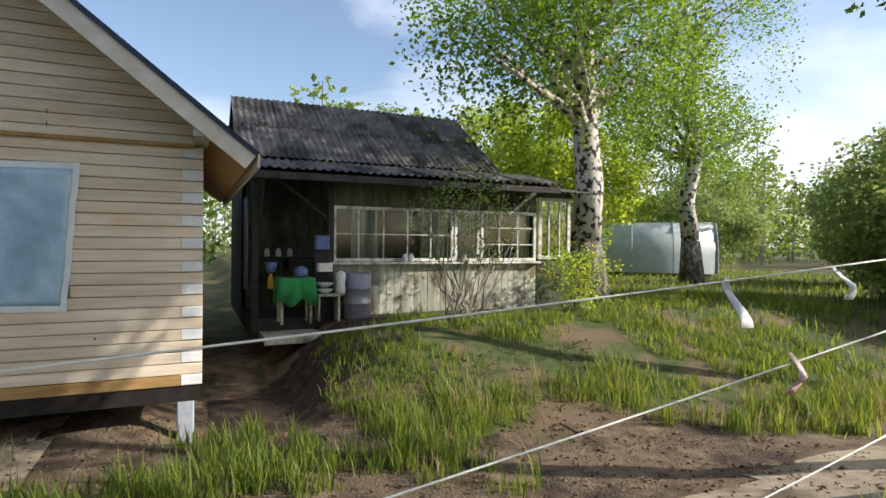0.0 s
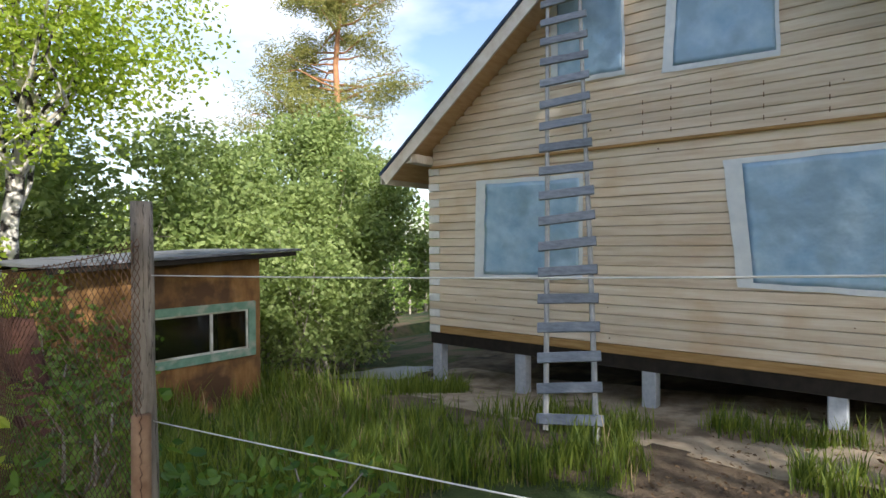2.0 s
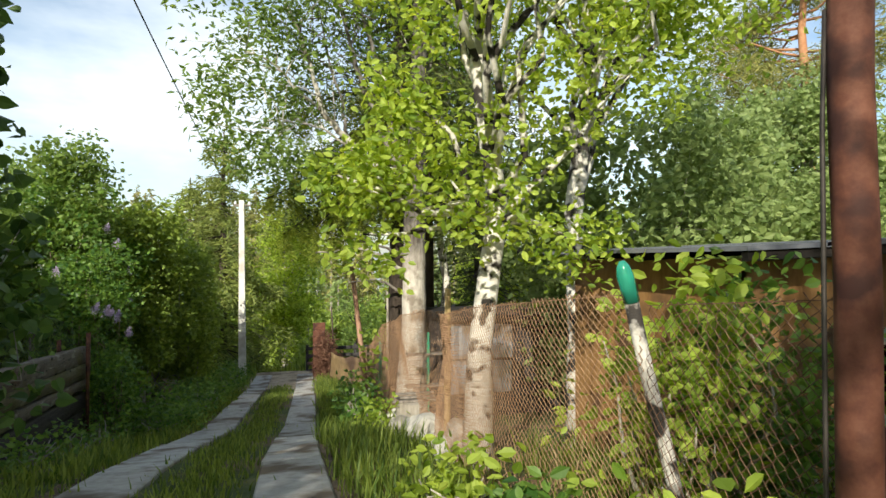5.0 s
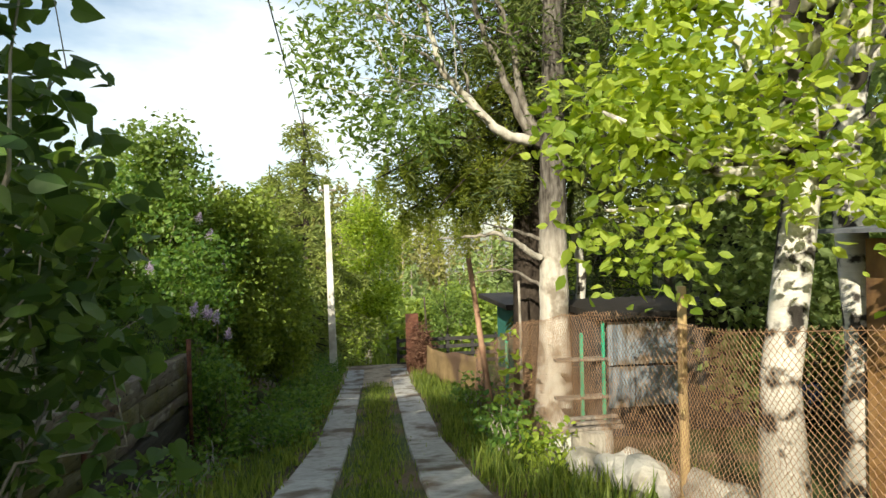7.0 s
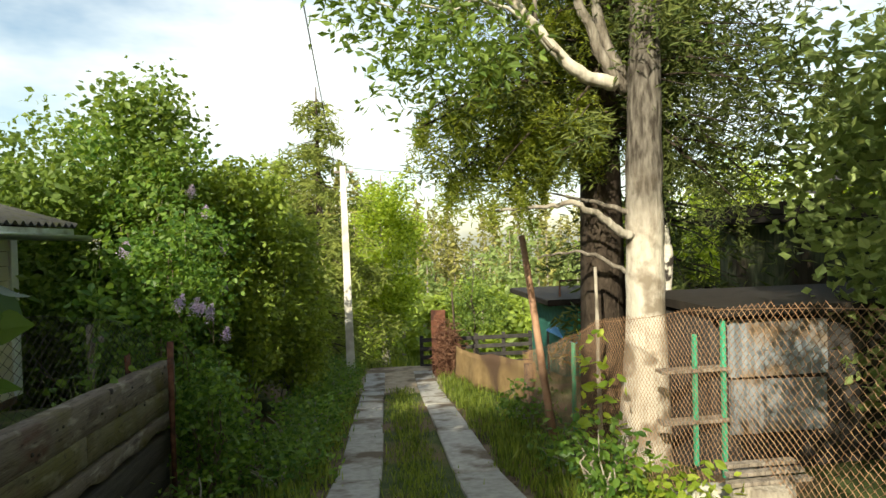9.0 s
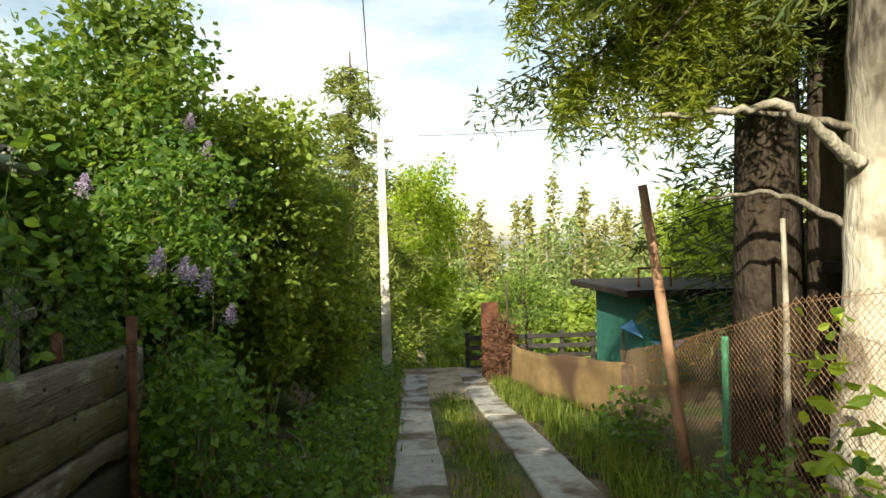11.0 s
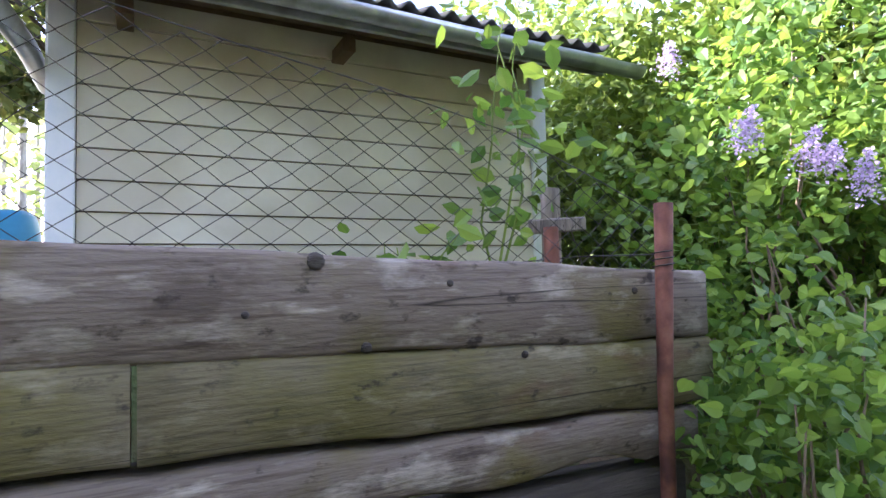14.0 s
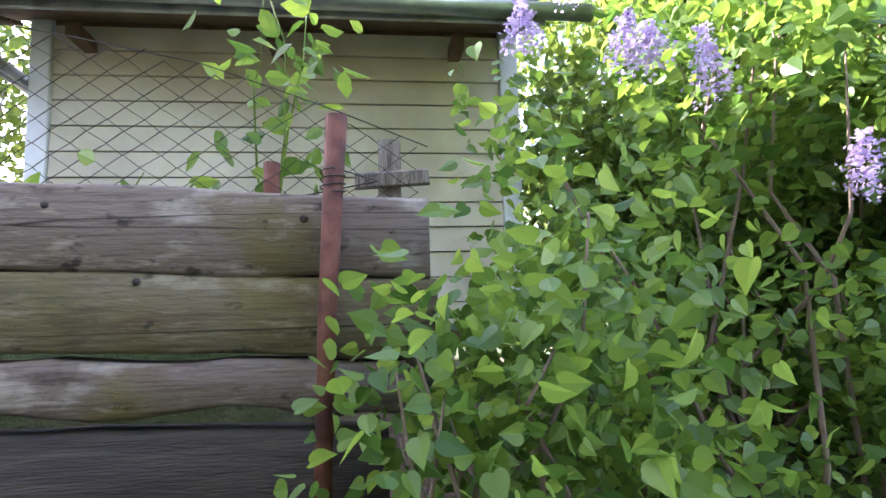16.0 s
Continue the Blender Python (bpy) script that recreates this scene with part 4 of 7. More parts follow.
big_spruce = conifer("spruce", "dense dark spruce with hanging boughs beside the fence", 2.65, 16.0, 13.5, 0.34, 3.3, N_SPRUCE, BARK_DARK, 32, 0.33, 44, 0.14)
# Lane-side boughs take the sun-painted needles; the far side keeps dark ones.
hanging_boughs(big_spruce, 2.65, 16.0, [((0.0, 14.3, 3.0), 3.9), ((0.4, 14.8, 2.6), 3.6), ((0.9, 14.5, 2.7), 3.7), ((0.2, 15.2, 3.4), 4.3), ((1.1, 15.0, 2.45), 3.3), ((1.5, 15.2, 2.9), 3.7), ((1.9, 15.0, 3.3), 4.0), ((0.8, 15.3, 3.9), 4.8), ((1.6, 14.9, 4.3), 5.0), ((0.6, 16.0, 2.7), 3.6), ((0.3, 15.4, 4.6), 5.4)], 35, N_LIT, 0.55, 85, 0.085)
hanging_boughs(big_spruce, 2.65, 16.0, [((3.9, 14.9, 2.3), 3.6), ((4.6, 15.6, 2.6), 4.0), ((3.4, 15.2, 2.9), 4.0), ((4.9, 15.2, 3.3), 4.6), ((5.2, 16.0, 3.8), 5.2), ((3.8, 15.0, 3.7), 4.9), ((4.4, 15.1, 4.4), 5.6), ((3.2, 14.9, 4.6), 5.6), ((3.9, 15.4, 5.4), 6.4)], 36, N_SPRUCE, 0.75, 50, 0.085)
conifer("spruce", "dark spruce behind the sheds", 5.4, 19.5, 12.0, 0.2, 2.6, N_SPRUCE, BARK_DARK, 33, 0.15, 11, 0.25)


def pine(x, y, height, seed):
    rng = np.random.default_rng(seed)
    z0 = ground_z(x, y)
    t = thing("pine", "tall pine with orange upper bark and sunlit tufted crown", "tree", (x, y, z0))
    trunk = Shape().tube(bent((x, y, z0 - 0.2), (x + 0.3, y, z0 + height), rng, 0.01, 6), [0.28, 0.24, 0.21, 0.18, 0.14, 0.09, 0.03], 10)
    cl = []
    for i in range(60):
        f = rng.uniform(0.40, 1.0)
        a = rng.uniform(0, 6.28)
        L = 6.2 * (1.10 - f) ** 0.5 * rng.uniform(0.5, 1.1)
        st = Vector((x + 0.3 * f, y, z0 + height * f))
        tip = st + Vector((math.cos(a) * L, math.sin(a) * L, rng.uniform(-0.1, 0.35) * L))
        trunk.tube(bent(st, tip, rng, 0.07, 4), [0.06, 0.05, 0.035, 0.02, 0.01], 5)
        for q in range(5):
            c = st.lerp(tip, 0.45 + 0.13 * q) + Vector(rng.normal(0, 0.3, 3))
            cl.append(tuple(c))
    own(part("trunk", trunk, BARK_PINE, None, "", True), t)
    own(part("crown", leaf_cloud(rng, cl, (0.42, 0.42, 0.20), 36000, 0.27, 0, 0.16), N_PINE), t)


pine(19.3, 22.5, 18.5, 41)


def bush(name, label, x, y, rx, ry, h, leaves, size, leafm, seed, cat="bush", template=None, stems=14, spread=0.2, barkm=None, zb=None, lift=0.15, clumps=60, group=""):
    """Many stems from the ground and a ragged mass of leaves."""
    rng = np.random.default_rng(seed)
    z0 = ground_z(x, y) if zb is None else zb
    t = thing(name, label, cat, (x, y, z0), group)
    clumps = int(clumps * 1.7)
    spread *= 0.72
    cl = crown_points(rng, clumps, x, y, z0 + h * (0.5 + lift / 2), rx, ry, h * (0.5 - lift / 2 + 0.05), 0.25, 0.35)
    for i in range(stems):
        tip = Vector(cl[int(rng.integers(0, len(cl)))])
        st = Vector((x + rng.normal(0, rx * 0.22), y + rng.normal(0, ry * 0.22), z0 - 0.05))
        own(part("stem", Shape().tube(bent(st, tip, rng, 0.06, 4), [0.02, 0.016, 0.012, 0.008, 0.004], 5), barkm or BARK, None, "", True), t)
    own(part("foliage", leaf_cloud(rng, cl, (spread, spread, spread), leaves, size, 0.05, template=template), leafm), t)
    return t


# behind the shed and the new house
bush("willow", "tall silvery green willow thicket", 10.6, 15.4, 3.0, 2.6, 6.0, 26000, 0.16, L_WILLOW, 51, "bush", spread=0.4, clumps=110)
bush("willow", "light green willow thicket beside the new house", 10.3, 11.4, 1.7, 1.7, 4.9, 19000, 0.13, L_WILLOW, 52, "bush", spread=0.3, clumps=80)
bush("shrub", "leafy green shrub behind the shed", 8.2, 12.2, 1.6, 1.6, 3.4, 9000, 0.13, L_WILLOW, 53, spread=0.3)
bush("shrub", "yellow-green shrub at the corner of the new house", 8.2, 10.1, 1.1, 1.0, 2.9, 6000, 0.11, L_WILLOW, 56, spread=0.28, clumps=60)
bush("shrub", "tall dense shrubs behind the shed", 6.3, 13.6, 2.4, 1.8, 5.4, 15000, 0.15, L_WILLOW, 54, spread=0.35, clumps=90)
tree("young_tree", "slender leafy tree behind the thicket", 14.5, 17.5, 7.5, 0.12, [(50, 14.5, 17.5, 5.0, 2.2, 2.2, 2.6)], 13000, 0.17, L_WILLOW, BARK, 55, 0.4)
for x, y, rx, h, sd in ((8.4, 27.0, 1.8, 5.2, 57), (11.0, 25.0, 2.2, 6.4, 58), (13.6, 21.5, 2.0, 6.5, 59)):
    bush("shrub", "tall sunlit shrub beyond the sheds", x, y, rx, rx, h, 12000, 0.16, L_MAPLE, sd, spread=0.36, clumps=80)
# behind the old house and birches
for k, (x, y, rx, h, lm, sd) in enumerate(((20, -13, 3.2, 7.5, L_MAPLE, 61), (26, -14, 4, 9, L_MAPLE, 62), (25, -27, 3.5, 6.5, L_WILLOW, 63), (15, -26, 3, 5.0, L_WILLOW, 64), (10.5, -19, 2.4, 5.2, L_WILLOW, 65), (24, -7, 3.5, 7, L_BUSH, 66), (30, -22, 5, 9, L_MAPLE, 67), (8, -19, 2.4, 3.6, L_BUSH, 68), (22, 3, 4, 7, L_BUSH, 69), (22, 12, 4, 6, L_BUSH, 70))):
    tree("garden_tree", "spreading garden tree with pale spring leaves", x, y, h, 0.16, [(70, x, y, ground_z(x, y) + h * 0.58, rx, rx, h * 0.42), (40, x, y, ground_z(x, y) + h * 0.35, rx * 0.8, rx * 0.8, h * 0.3)], 20000, 0.18, lm, BARK, sd, 0.36, 0.1, 22, limb_base=0.15, group="trees beyond the yard")

# left of the lane
HEDGE = [(-3.7, 17.9, 1.0, 1.0, 5.3, 78, L_BUSH), (-2.75, 18.9, 0.85, 1.1, 4.7, 79, L_YELLOW), (-2.1, 20.6, 0.75, 1.2, 3.9, 80, L_YELLOW), (-5.0, 17.4, 1.1, 1.5, 4.0, 71, L_BUSH), (-4.6, 18.6, 1.7, 1.8, 4.4, 72, L_BUSH), (-3.2, 20.2, 1.2, 1.6, 3.4, 73, L_YELLOW), (-4.2, 22.6, 1.6, 1.8, 4.2, 74, L_WILLOW)]
for x, y, rx, ry, h, sd, lm in HEDGE:
    bush("hedge_bush", "tall leafy hedge bush along the lane", x, y, rx, ry, h, 15000, 0.11, lm, sd, spread=0.3, clumps=80, zb=road_z(y))
conifer("spruce", "tall green spruce beyond the hedge", -2.05, 27.6, 9.4, 0.2, 2.7, N_GREEN, BARK_DARK, 75, 0.03, 24, 0.28)
conifer("spruce", "green spruce behind the concrete pole", -3.7, 30.5, 8.6, 0.2, 2.4, N_GREEN, BARK_DARK, 76, 0.03, 26, 0.28)
tree("lime_tree", "round-headed green tree below the lane", 0.1, 34, 9.0, 0.2, [(110, 0.1, 34, 1.2, 1.45, 1.45, 3.9)], 15000, 0.17, L_MAPLE, BARK, 77, 0.42)


# ---- cream house and sleeper wall ----
CX, CY0, CY1, CZ0, CZ1 = -4.45, 12.66, 15.73, 0.45, 2.36
cream = thing("cream_house", "small cream-sided house with white corner boards and wavy roof", "house", (CX, 14.2, CZ0))
# Dark core behind the boards: shadow in the siding gaps is put in as colour.
own(part("wall_core", Shape().box(CX - 4.2, CX - 0.02, CY0 + 0.03, CY1 - 0.03, CZ0 - 0.2, CZ1 + 0.1), SOFFIT, None, "dark core that paints shade into the siding gaps"), cream)
SID = 0.163
z = 2.14
while z > CZ0 - 0.1:
    z -= SID
for i in range(12):
    za = z + SID * i
    if za > CZ1:
        break
    s = Shape()
    for y in (CY0 + 0.125, CY1 - 0.13):
        s.v += [(CX - 0.018, y, za + 0.002), (CX + 0.010, y, za + 0.002), (CX - 0.004, y, za + SID - 0.005), (CX - 0.018, y, za + SID - 0.005)]
    s.f = [(0, 4, 5, 1), (1, 5, 6, 2), (2, 6, 7, 3), (0, 1, 2, 3), (7, 6, 5, 4)]
    own(part("siding_board", s, CREAM), cream)
    own(part("siding_board", Shape().box(CX - 4.2, CX - 0.1, CY0 + 0.012, CY0 + 0.028, za + 0.006, za + SID), CREAM), cream)
own(part("corner_board", Shape().bevelled(CX - 0.02, CX + 0.03, CY0, CY0 + 0.12, CZ0 - 0.1, CZ1, 0.006, axis=2), CREAM_TRIM, None, "white corner board"), cream)
own(part("corner_board", Shape().bevelled(CX - 0.02, CX + 0.03, CY1 - 0.125, CY1, CZ0 - 0.1, CZ1, 0.006, axis=2), CREAM_TRIM, None, "white corner board"), cream)
own(part("corner_board", Shape().bevelled(CX - 0.16, CX - 0.022, CY0 - 0.012, CY0 + 0.012, CZ0 - 0.1, CZ1, 0.004, axis=2), CREAM_TRIM, None, "white corner board"), cream)
EX = -3.80
EZ, RP = 2.14, 0.30


def wavy_roof(y0, y1, x0, z0, x1, z1, wave=0.13, amp=0.024, step=8):
    """Corrugated sheet whose waves run along x, seen end-on at the eave."""
    s = Shape()
    n = int((y1 - y0) / wave * step)
    for i in range(n + 1):
        y = y0 + (y1 - y0) * i / n
        w = amp * math.cos(2 * math.pi * (y - y0) / wave)
        for d in (0, 0.012):
            s.v.append((x0, y, z0 + w + d))
            s.v.append((x1, y, z1 + w + d))
    for i in range(n):
        a = i * 4
        s.f += [(a + 2, a + 3, a + 7, a + 6), (a, a + 4, a + 5, a + 1), (a, a + 2, a + 6, a + 4), (a + 1, a + 5, a + 7, a + 3)]
    return s


own(part("roof_sheet", wavy_roof(12.40, 15.78, EX - 0.0, EZ + 0.10, CX - 2.2, EZ + 0.10 + 2.85 * RP), MOSS_SLATE, None, "dark mossy wavy roof sheets", True), cream)
own(part("roof_sheet", wavy_roof(12.40, 15.78, CX - 4.6, EZ + 0.1, CX - 2.2, EZ + 0.10 + 2.85 * RP), MOSS_SLATE, None, "dark mossy wavy roof sheets", True), cream)
own(part("fascia", Shape().bevelled(EX - 0.06, EX - 0.03, 12.42, 15.75, EZ - 0.06, EZ + 0.075, 0.004), ZINC, None, "grey fascia"), cream)
own(part("soffit", Shape().add([(CX - 0.05, 12.42, EZ + 0.205), (EX - 0.06, 12.42, EZ - 0.02), (EX - 0.06, 15.75, EZ - 0.02), (CX - 0.05, 15.75, EZ + 0.205), (CX - 0.05, 12.42, EZ + 0.225), (EX - 0.06, 12.42, EZ), (EX - 0.06, 15.75, EZ), (CX - 0.05, 15.75, EZ + 0.225)], [(3, 2, 1, 0), (4, 5, 6, 7), (0, 1, 5, 4), (1, 2, 6, 5), (2, 3, 7, 6), (3, 0, 4, 7)]), SOFFIT, None, "brown board soffit"), cream)
g = Shape()
for i in range(9):
    a = math.pi * (0.02 + i / 8 * 0.96)
    for y in (12.40, 16.0):
        g.v.append((EX + 0.035 + 0.065 * math.cos(a), y, EZ + 0.045 - 0.065 * math.sin(a) - 0.012 * (y - 12)))
g.f = [(2 * i, 2 * i + 1, 2 * i + 3, 2 * i + 2) for i in range(8)]
gut = own(part("gutter", g, ZINC, None, "half-round zinc gutter", True), cream)
gut.modifiers.new("thick", "SOLIDIFY").thickness = 0.004
for y in (13.0, 14.15, 15.3):
    own(part("rafter_end", Shape().bevelled(CX - 0.1, CX + 0.22, y - 0.04, y + 0.04, EZ - 0.02, EZ + 0.06, 0.006, axis=0), SOFFIT), cream)
dp = Shape().tube([(EX + 0.03, 12.50, EZ - 0.02), (EX + 0.03, 12.50, EZ - 0.09), (EX + 0.01, 12.505, EZ - 0.14), (EX - 0.04, 12.52, EZ - 0.17), (CX + 0.05, 12.58, EZ - 0.19), (CX - 0.5, 12.60, EZ - 0.22)], [0.05, 0.05, 0.053, 0.053, 0.05, 0.05], 14)
own(part("downpipe", dp, ZINC, None, "bent zinc downpipe elbow", True), cream)
for k in range(9):
    x = CX + 0.10 + 0.05 * k
    zz = EZ + 0.205 - 0.225 * (x - CX + 0.05) / 0.64 - 0.03
    own(part("soffit_slat", Shape().bevelled(x - 0.014, x + 0.014, 12.43, CY0 - 0.01, zz - 0.02, zz, 0.004), SOFFIT), cream)


BLUE_DRUM = mat("blue_plastic_drum", [(0.03, 0.22, 0.42), (0.05, 0.30, 0.55)], 4, 0.4, 0.05, 20)
zq = ground_z(-6.5, 12.1)
drum = Shape().tube([(-6.5, 12.1, zq - 0.02), (-6.5, 12.1, zq + 0.05), (-6.5, 12.1, zq + 0.3), (-6.5, 12.1, zq + 0.55), (-6.5, 12.1, zq + 0.70), (-6.5, 12.1, zq + 0.74)], [0.22, 0.25, 0.27, 0.27, 0.24, 0.20], 18)
solid("blue_barrel", drum, BLUE_DRUM, "bright blue plastic barrel beside the cream house", "barrel", smooth=True)
tree("pine", "garden pine with forked reddish trunk behind the cream house", -9.0, 12.2, 7.0, 0.12, [(34, -9.2, 11.9, 5.0, 1.9, 1.9, 1.3), (10, -9.0, 11.8, 3.2, 0.7, 0.7, 0.4)], 6500, 0.15, N_SPRUCE, BARK_DARK, 48, 0.3, 0, 12, (0.1, 0.3))


def sleeper(name, y0, y1, z0a, z1a, z0b, z1b, material, thing_, seed, x=-2.5, t=0.14, ragged=0.012, label=""):
    """A rough sleeper along the lane: uneven edges, split and worn."""
    n = max(4, int((y1 - y0) / 0.12))
    s = Shape()
    for i in range(n + 1):
        f = i / n
        y = y0 + (y1 - y0) * f
        lo = z0a + (z0b - z0a) * f + ragged * 1.4 * noise.noise((y * 3.1, seed, 0)) + ragged * 0.6 * noise.noise((y * 11, seed, 4))
        hi = z1a + (z1b - z1a) * f + ragged * 0.8 * noise.noise((y * 2.3, seed, 8)) + ragged * 0.3 * noise.noise((y * 9, seed, 3))
        dx = 0.010 * noise.noise((y * 1.7, seed, 12))
        b = 0.014
        mid = (lo + hi) / 2
        for px, pz in ((x - t, lo), (x + dx - b, lo + 0.001), (x + dx, lo + b), (x + dx + 0.006 * noise.noise((y * 5, seed, 21)), mid), (x + dx, hi - b), (x + dx - b, hi), (x - t, hi)):
            s.v.append((px, y, pz))
    k = 7
    for i in range(n):
        for j in range(k):
            a, b2 = i * k + j, i * k + (j + 1) % k
            s.f.append((a, a + k, b2 + k, b2))
    s.f += [tuple(range(k)), tuple(n * k + j for j in range(k - 1, -1, -1))]
    return own(part(name, s, material, None, label, True), thing_)


wall = thing("sleeper_wall", "retaining wall of stacked weathered grey sleepers with moss", "wall", (-2.57, 12, 0.4))
sleeper("sleeper", 12.02, 14.93, 0.655, 0.935, 0.555, 0.795, SLEEPER, wall, 1)
sleeper("sleeper", 8.30, 12.0, 1.02, 1.27, 0.665, 0.945, SLEEPER, wall, 2)
for y, z, r in ((14.56, 0.735, 0.012), (13.47, 0.845, 0.022), (13.85, 0.78, 0.010), (13.6, 0.62, 0.014), (12.75, 0.80, 0.012), (14.1, 0.56, 0.011), (13.3, 0.72, 0.009), (12.4, 0.74, 0.013)):
    own(part("knot", Shape().tube([(-2.51, y, z), (-2.494, y, z), (-2.489, y, z)], [r * 1.15, r, r * 0.55], 10), SLEEPER_DARK, None, "dark knot", True), wall)
sleeper("sleeper", 13.075, 14.95, 0.405, 0.628, 0.318, 0.548, SLEEPER_MOSS, wall, 3)
sleeper("sleeper", 10.4, 13.062, 0.52, 0.76, 0.405, 0.635, SLEEPER_MOSS, wall, 4)
sleeper("sleeper", 7.9, 10.38, 0.78, 1.0, 0.53, 0.77, SLEEPER, wall, 5)
sleeper("sleeper", 12.5, 14.85, 0.235, 0.40, 0.165, 0.312, SLEEPER, wall, 6, ragged=0.05)
sleeper("sleeper", 9.5, 12.48, 0.35, 0.55, 0.235, 0.41, SLEEPER_MOSS, wall, 7, ragged=0.03)
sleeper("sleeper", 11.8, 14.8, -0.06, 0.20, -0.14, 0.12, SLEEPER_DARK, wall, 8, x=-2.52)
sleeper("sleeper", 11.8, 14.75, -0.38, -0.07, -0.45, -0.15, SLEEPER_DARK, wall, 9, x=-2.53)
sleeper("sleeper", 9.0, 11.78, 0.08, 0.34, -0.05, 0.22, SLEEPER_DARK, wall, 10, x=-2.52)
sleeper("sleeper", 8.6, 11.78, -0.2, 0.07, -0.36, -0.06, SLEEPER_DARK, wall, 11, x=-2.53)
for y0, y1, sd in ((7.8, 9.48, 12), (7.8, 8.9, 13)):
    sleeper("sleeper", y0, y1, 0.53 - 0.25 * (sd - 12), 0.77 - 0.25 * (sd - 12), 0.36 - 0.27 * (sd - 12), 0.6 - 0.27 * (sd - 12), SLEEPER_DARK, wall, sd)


def zigzag_net(y0, y1, zlo, zhi, x, cell, wire, sides=3, xoff=None, squash=1.0):
    """Woven wire: upright zigzag wires, each hooked into the next."""
    s = Shape()
    n = int((y1 - y0) / cell)
    for k in range(n):
        ya = y0 + k * cell
        pts = []
        a, b = zlo(ya), zhi(ya)
        step = cell * squash
        m = max(2, int((b - a) / step))
        for j in range(m + 1):
            y = ya + (cell if (j + k) % 2 else 0) + 0.012 * noise.noise((ya * 4, j * 1.3, x))
            z = a + step * j
            dx = (xoff(y, z) if xoff else 0) + (wire * 0.6 if j % 2 else -wire * 0.6)
            pts.append((x + dx, y, z))
        s.tube(pts, wire, sides, False)
    return s


net = thing("wire_net", "sagging dark chain-link net above the sleepers", "fence", (-2.72, 13.4, 0.7))


def net_top(y):
    return along([(9, 1.85), (12.3, 1.56), (12.96, 1.52), (13.3, 1.46), (13.7, 1.40), (14.2, 1.30), (14.6, 1.16), (15.0, 1.0)], y)


own(part("mesh", zigzag_net(9.2, 14.95, lambda y: 0.62, net_top, -2.72, 0.056, 0.0021, 5, lambda y, z: 0.03 * noise.noise((y * 0.9, z * 1.3, 0)), 0.72), WIRE_DARK), net)
own(part("strand", Shape().tube([(-2.72, y, net_top(y)) for y in span(9.2, 14.95, 0.15)], 0.0022, 5), WIRE_DARK, None, "top wire"), net)
lp = thing("rusty_pipe_post", "thin rusty pipe post tied with wire before the sleepers", "post", (-2.44, 14.66, -0.6))
own(part("post", Shape().tube([(-2.43, 14.60, -0.75), (-2.445, 14.63, 0.42), (-2.45, 14.66, 1.03)], [0.024, 0.026, 0.032], 12), RUST, None, "", True), lp)
tie = [(-2.45 + 0.036 * math.cos(a * 0.7), 14.648 + 0.036 * math.sin(a * 0.7), 0.80 + 0.0025 * a) for a in range(28)]
own(part("wire_tie", Shape().tube(tie + [(-2.55, 14.78, 0.86), (-2.75, 14.55, 0.86), (-2.9, 14.3, 0.84)], 0.0025, 4), WIRE_DARK), lp)
fp = thing("fence_stake", "dark thin stake before the sleeper wall", "post", (-2.42, 11.7, -0.1))
own(part("stake", Shape().tube([(-2.42, 11.7, -0.35), (-2.44, 11.72, 1.25)], 0.02, 8), RUST), fp)
cr = thing("wooden_cross", "small weathered wooden cross behind the sleepers", "cross", (-3.27, 14.83, 0.6))
own(part("upright", Shape().bevelled(-3.29, -3.25, 14.78, 14.88, 0.5, 1.21, 0.008, axis=2), POST_WOOD), cr)
own(part("crossbar", Shape().bevelled(-3.25, -3.215, 14.68, 15.0, 0.99, 1.06, 0.008, pose(-3.23, 14.83, 1.03, 4) @ pose(3.23, -14.83, -1.03)), POST_WOOD), cr)
solid("rusty_stub", Shape().tube([(-2.75, 14.42, 0.6), (-2.76, 14.42, 0.97)], 0.028, 10), RUST, "short rusty pipe stub behind the wall", "post", smooth=True)


def cane(name, label, x, y, z, h, seed, leafm, n=34, size=0.085, flowers=False, sp=0.13):
    """A single leafy shoot."""
    rng = np.random.default_rng(seed)
    t = thing(name, label, "plant", (x, y, z))
    st = Shape()
    cl = []
    for k in range(3):
        tip = (x + rng.normal(0, 0.12), y + rng.normal(0, 0.16), z + h * rng.uniform(0.7, 1))
        path = bent((x, y, z), tip, rng, 0.04, 5)
        st.tube(path, [0.007, 0.006, 0.005, 0.004, 0.003, 0.002], 5)
        cl += [tuple(p) for p in path[2:]]
    own(part("stem", st, L_BUSH), t)
    own(part("leaves", leaf_cloud(rng, cl, (sp, sp, sp * 0.7), n, size, 0, template=OVAL), leafm), t)
    if flowers:
        own(part("blossom", leaf_cloud(rng, [tuple(path[-1])], (0.03, 0.03, 0.05), 22, 0.03), WHITE_FLOWER), t)


cane("raspberry_cane", "raspberry shoot with toothed leaves and a pale blossom", -3.05, 14.32, 0.55, 1.5, 81, L_LILAC, 110, 0.10, True, 0.15)
cane("raspberry_cane", "low raspberry shoot behind the sleepers", -2.95, 13.85, 0.55, 0.5, 82, L_LILAC, 34, 0.10)


BARK_STEM = mat("brown_stem_bark", [(0.12, 0.085, 0.06), (0.22, 0.17, 0.125)], 12, 0.85, 0.4, 50)


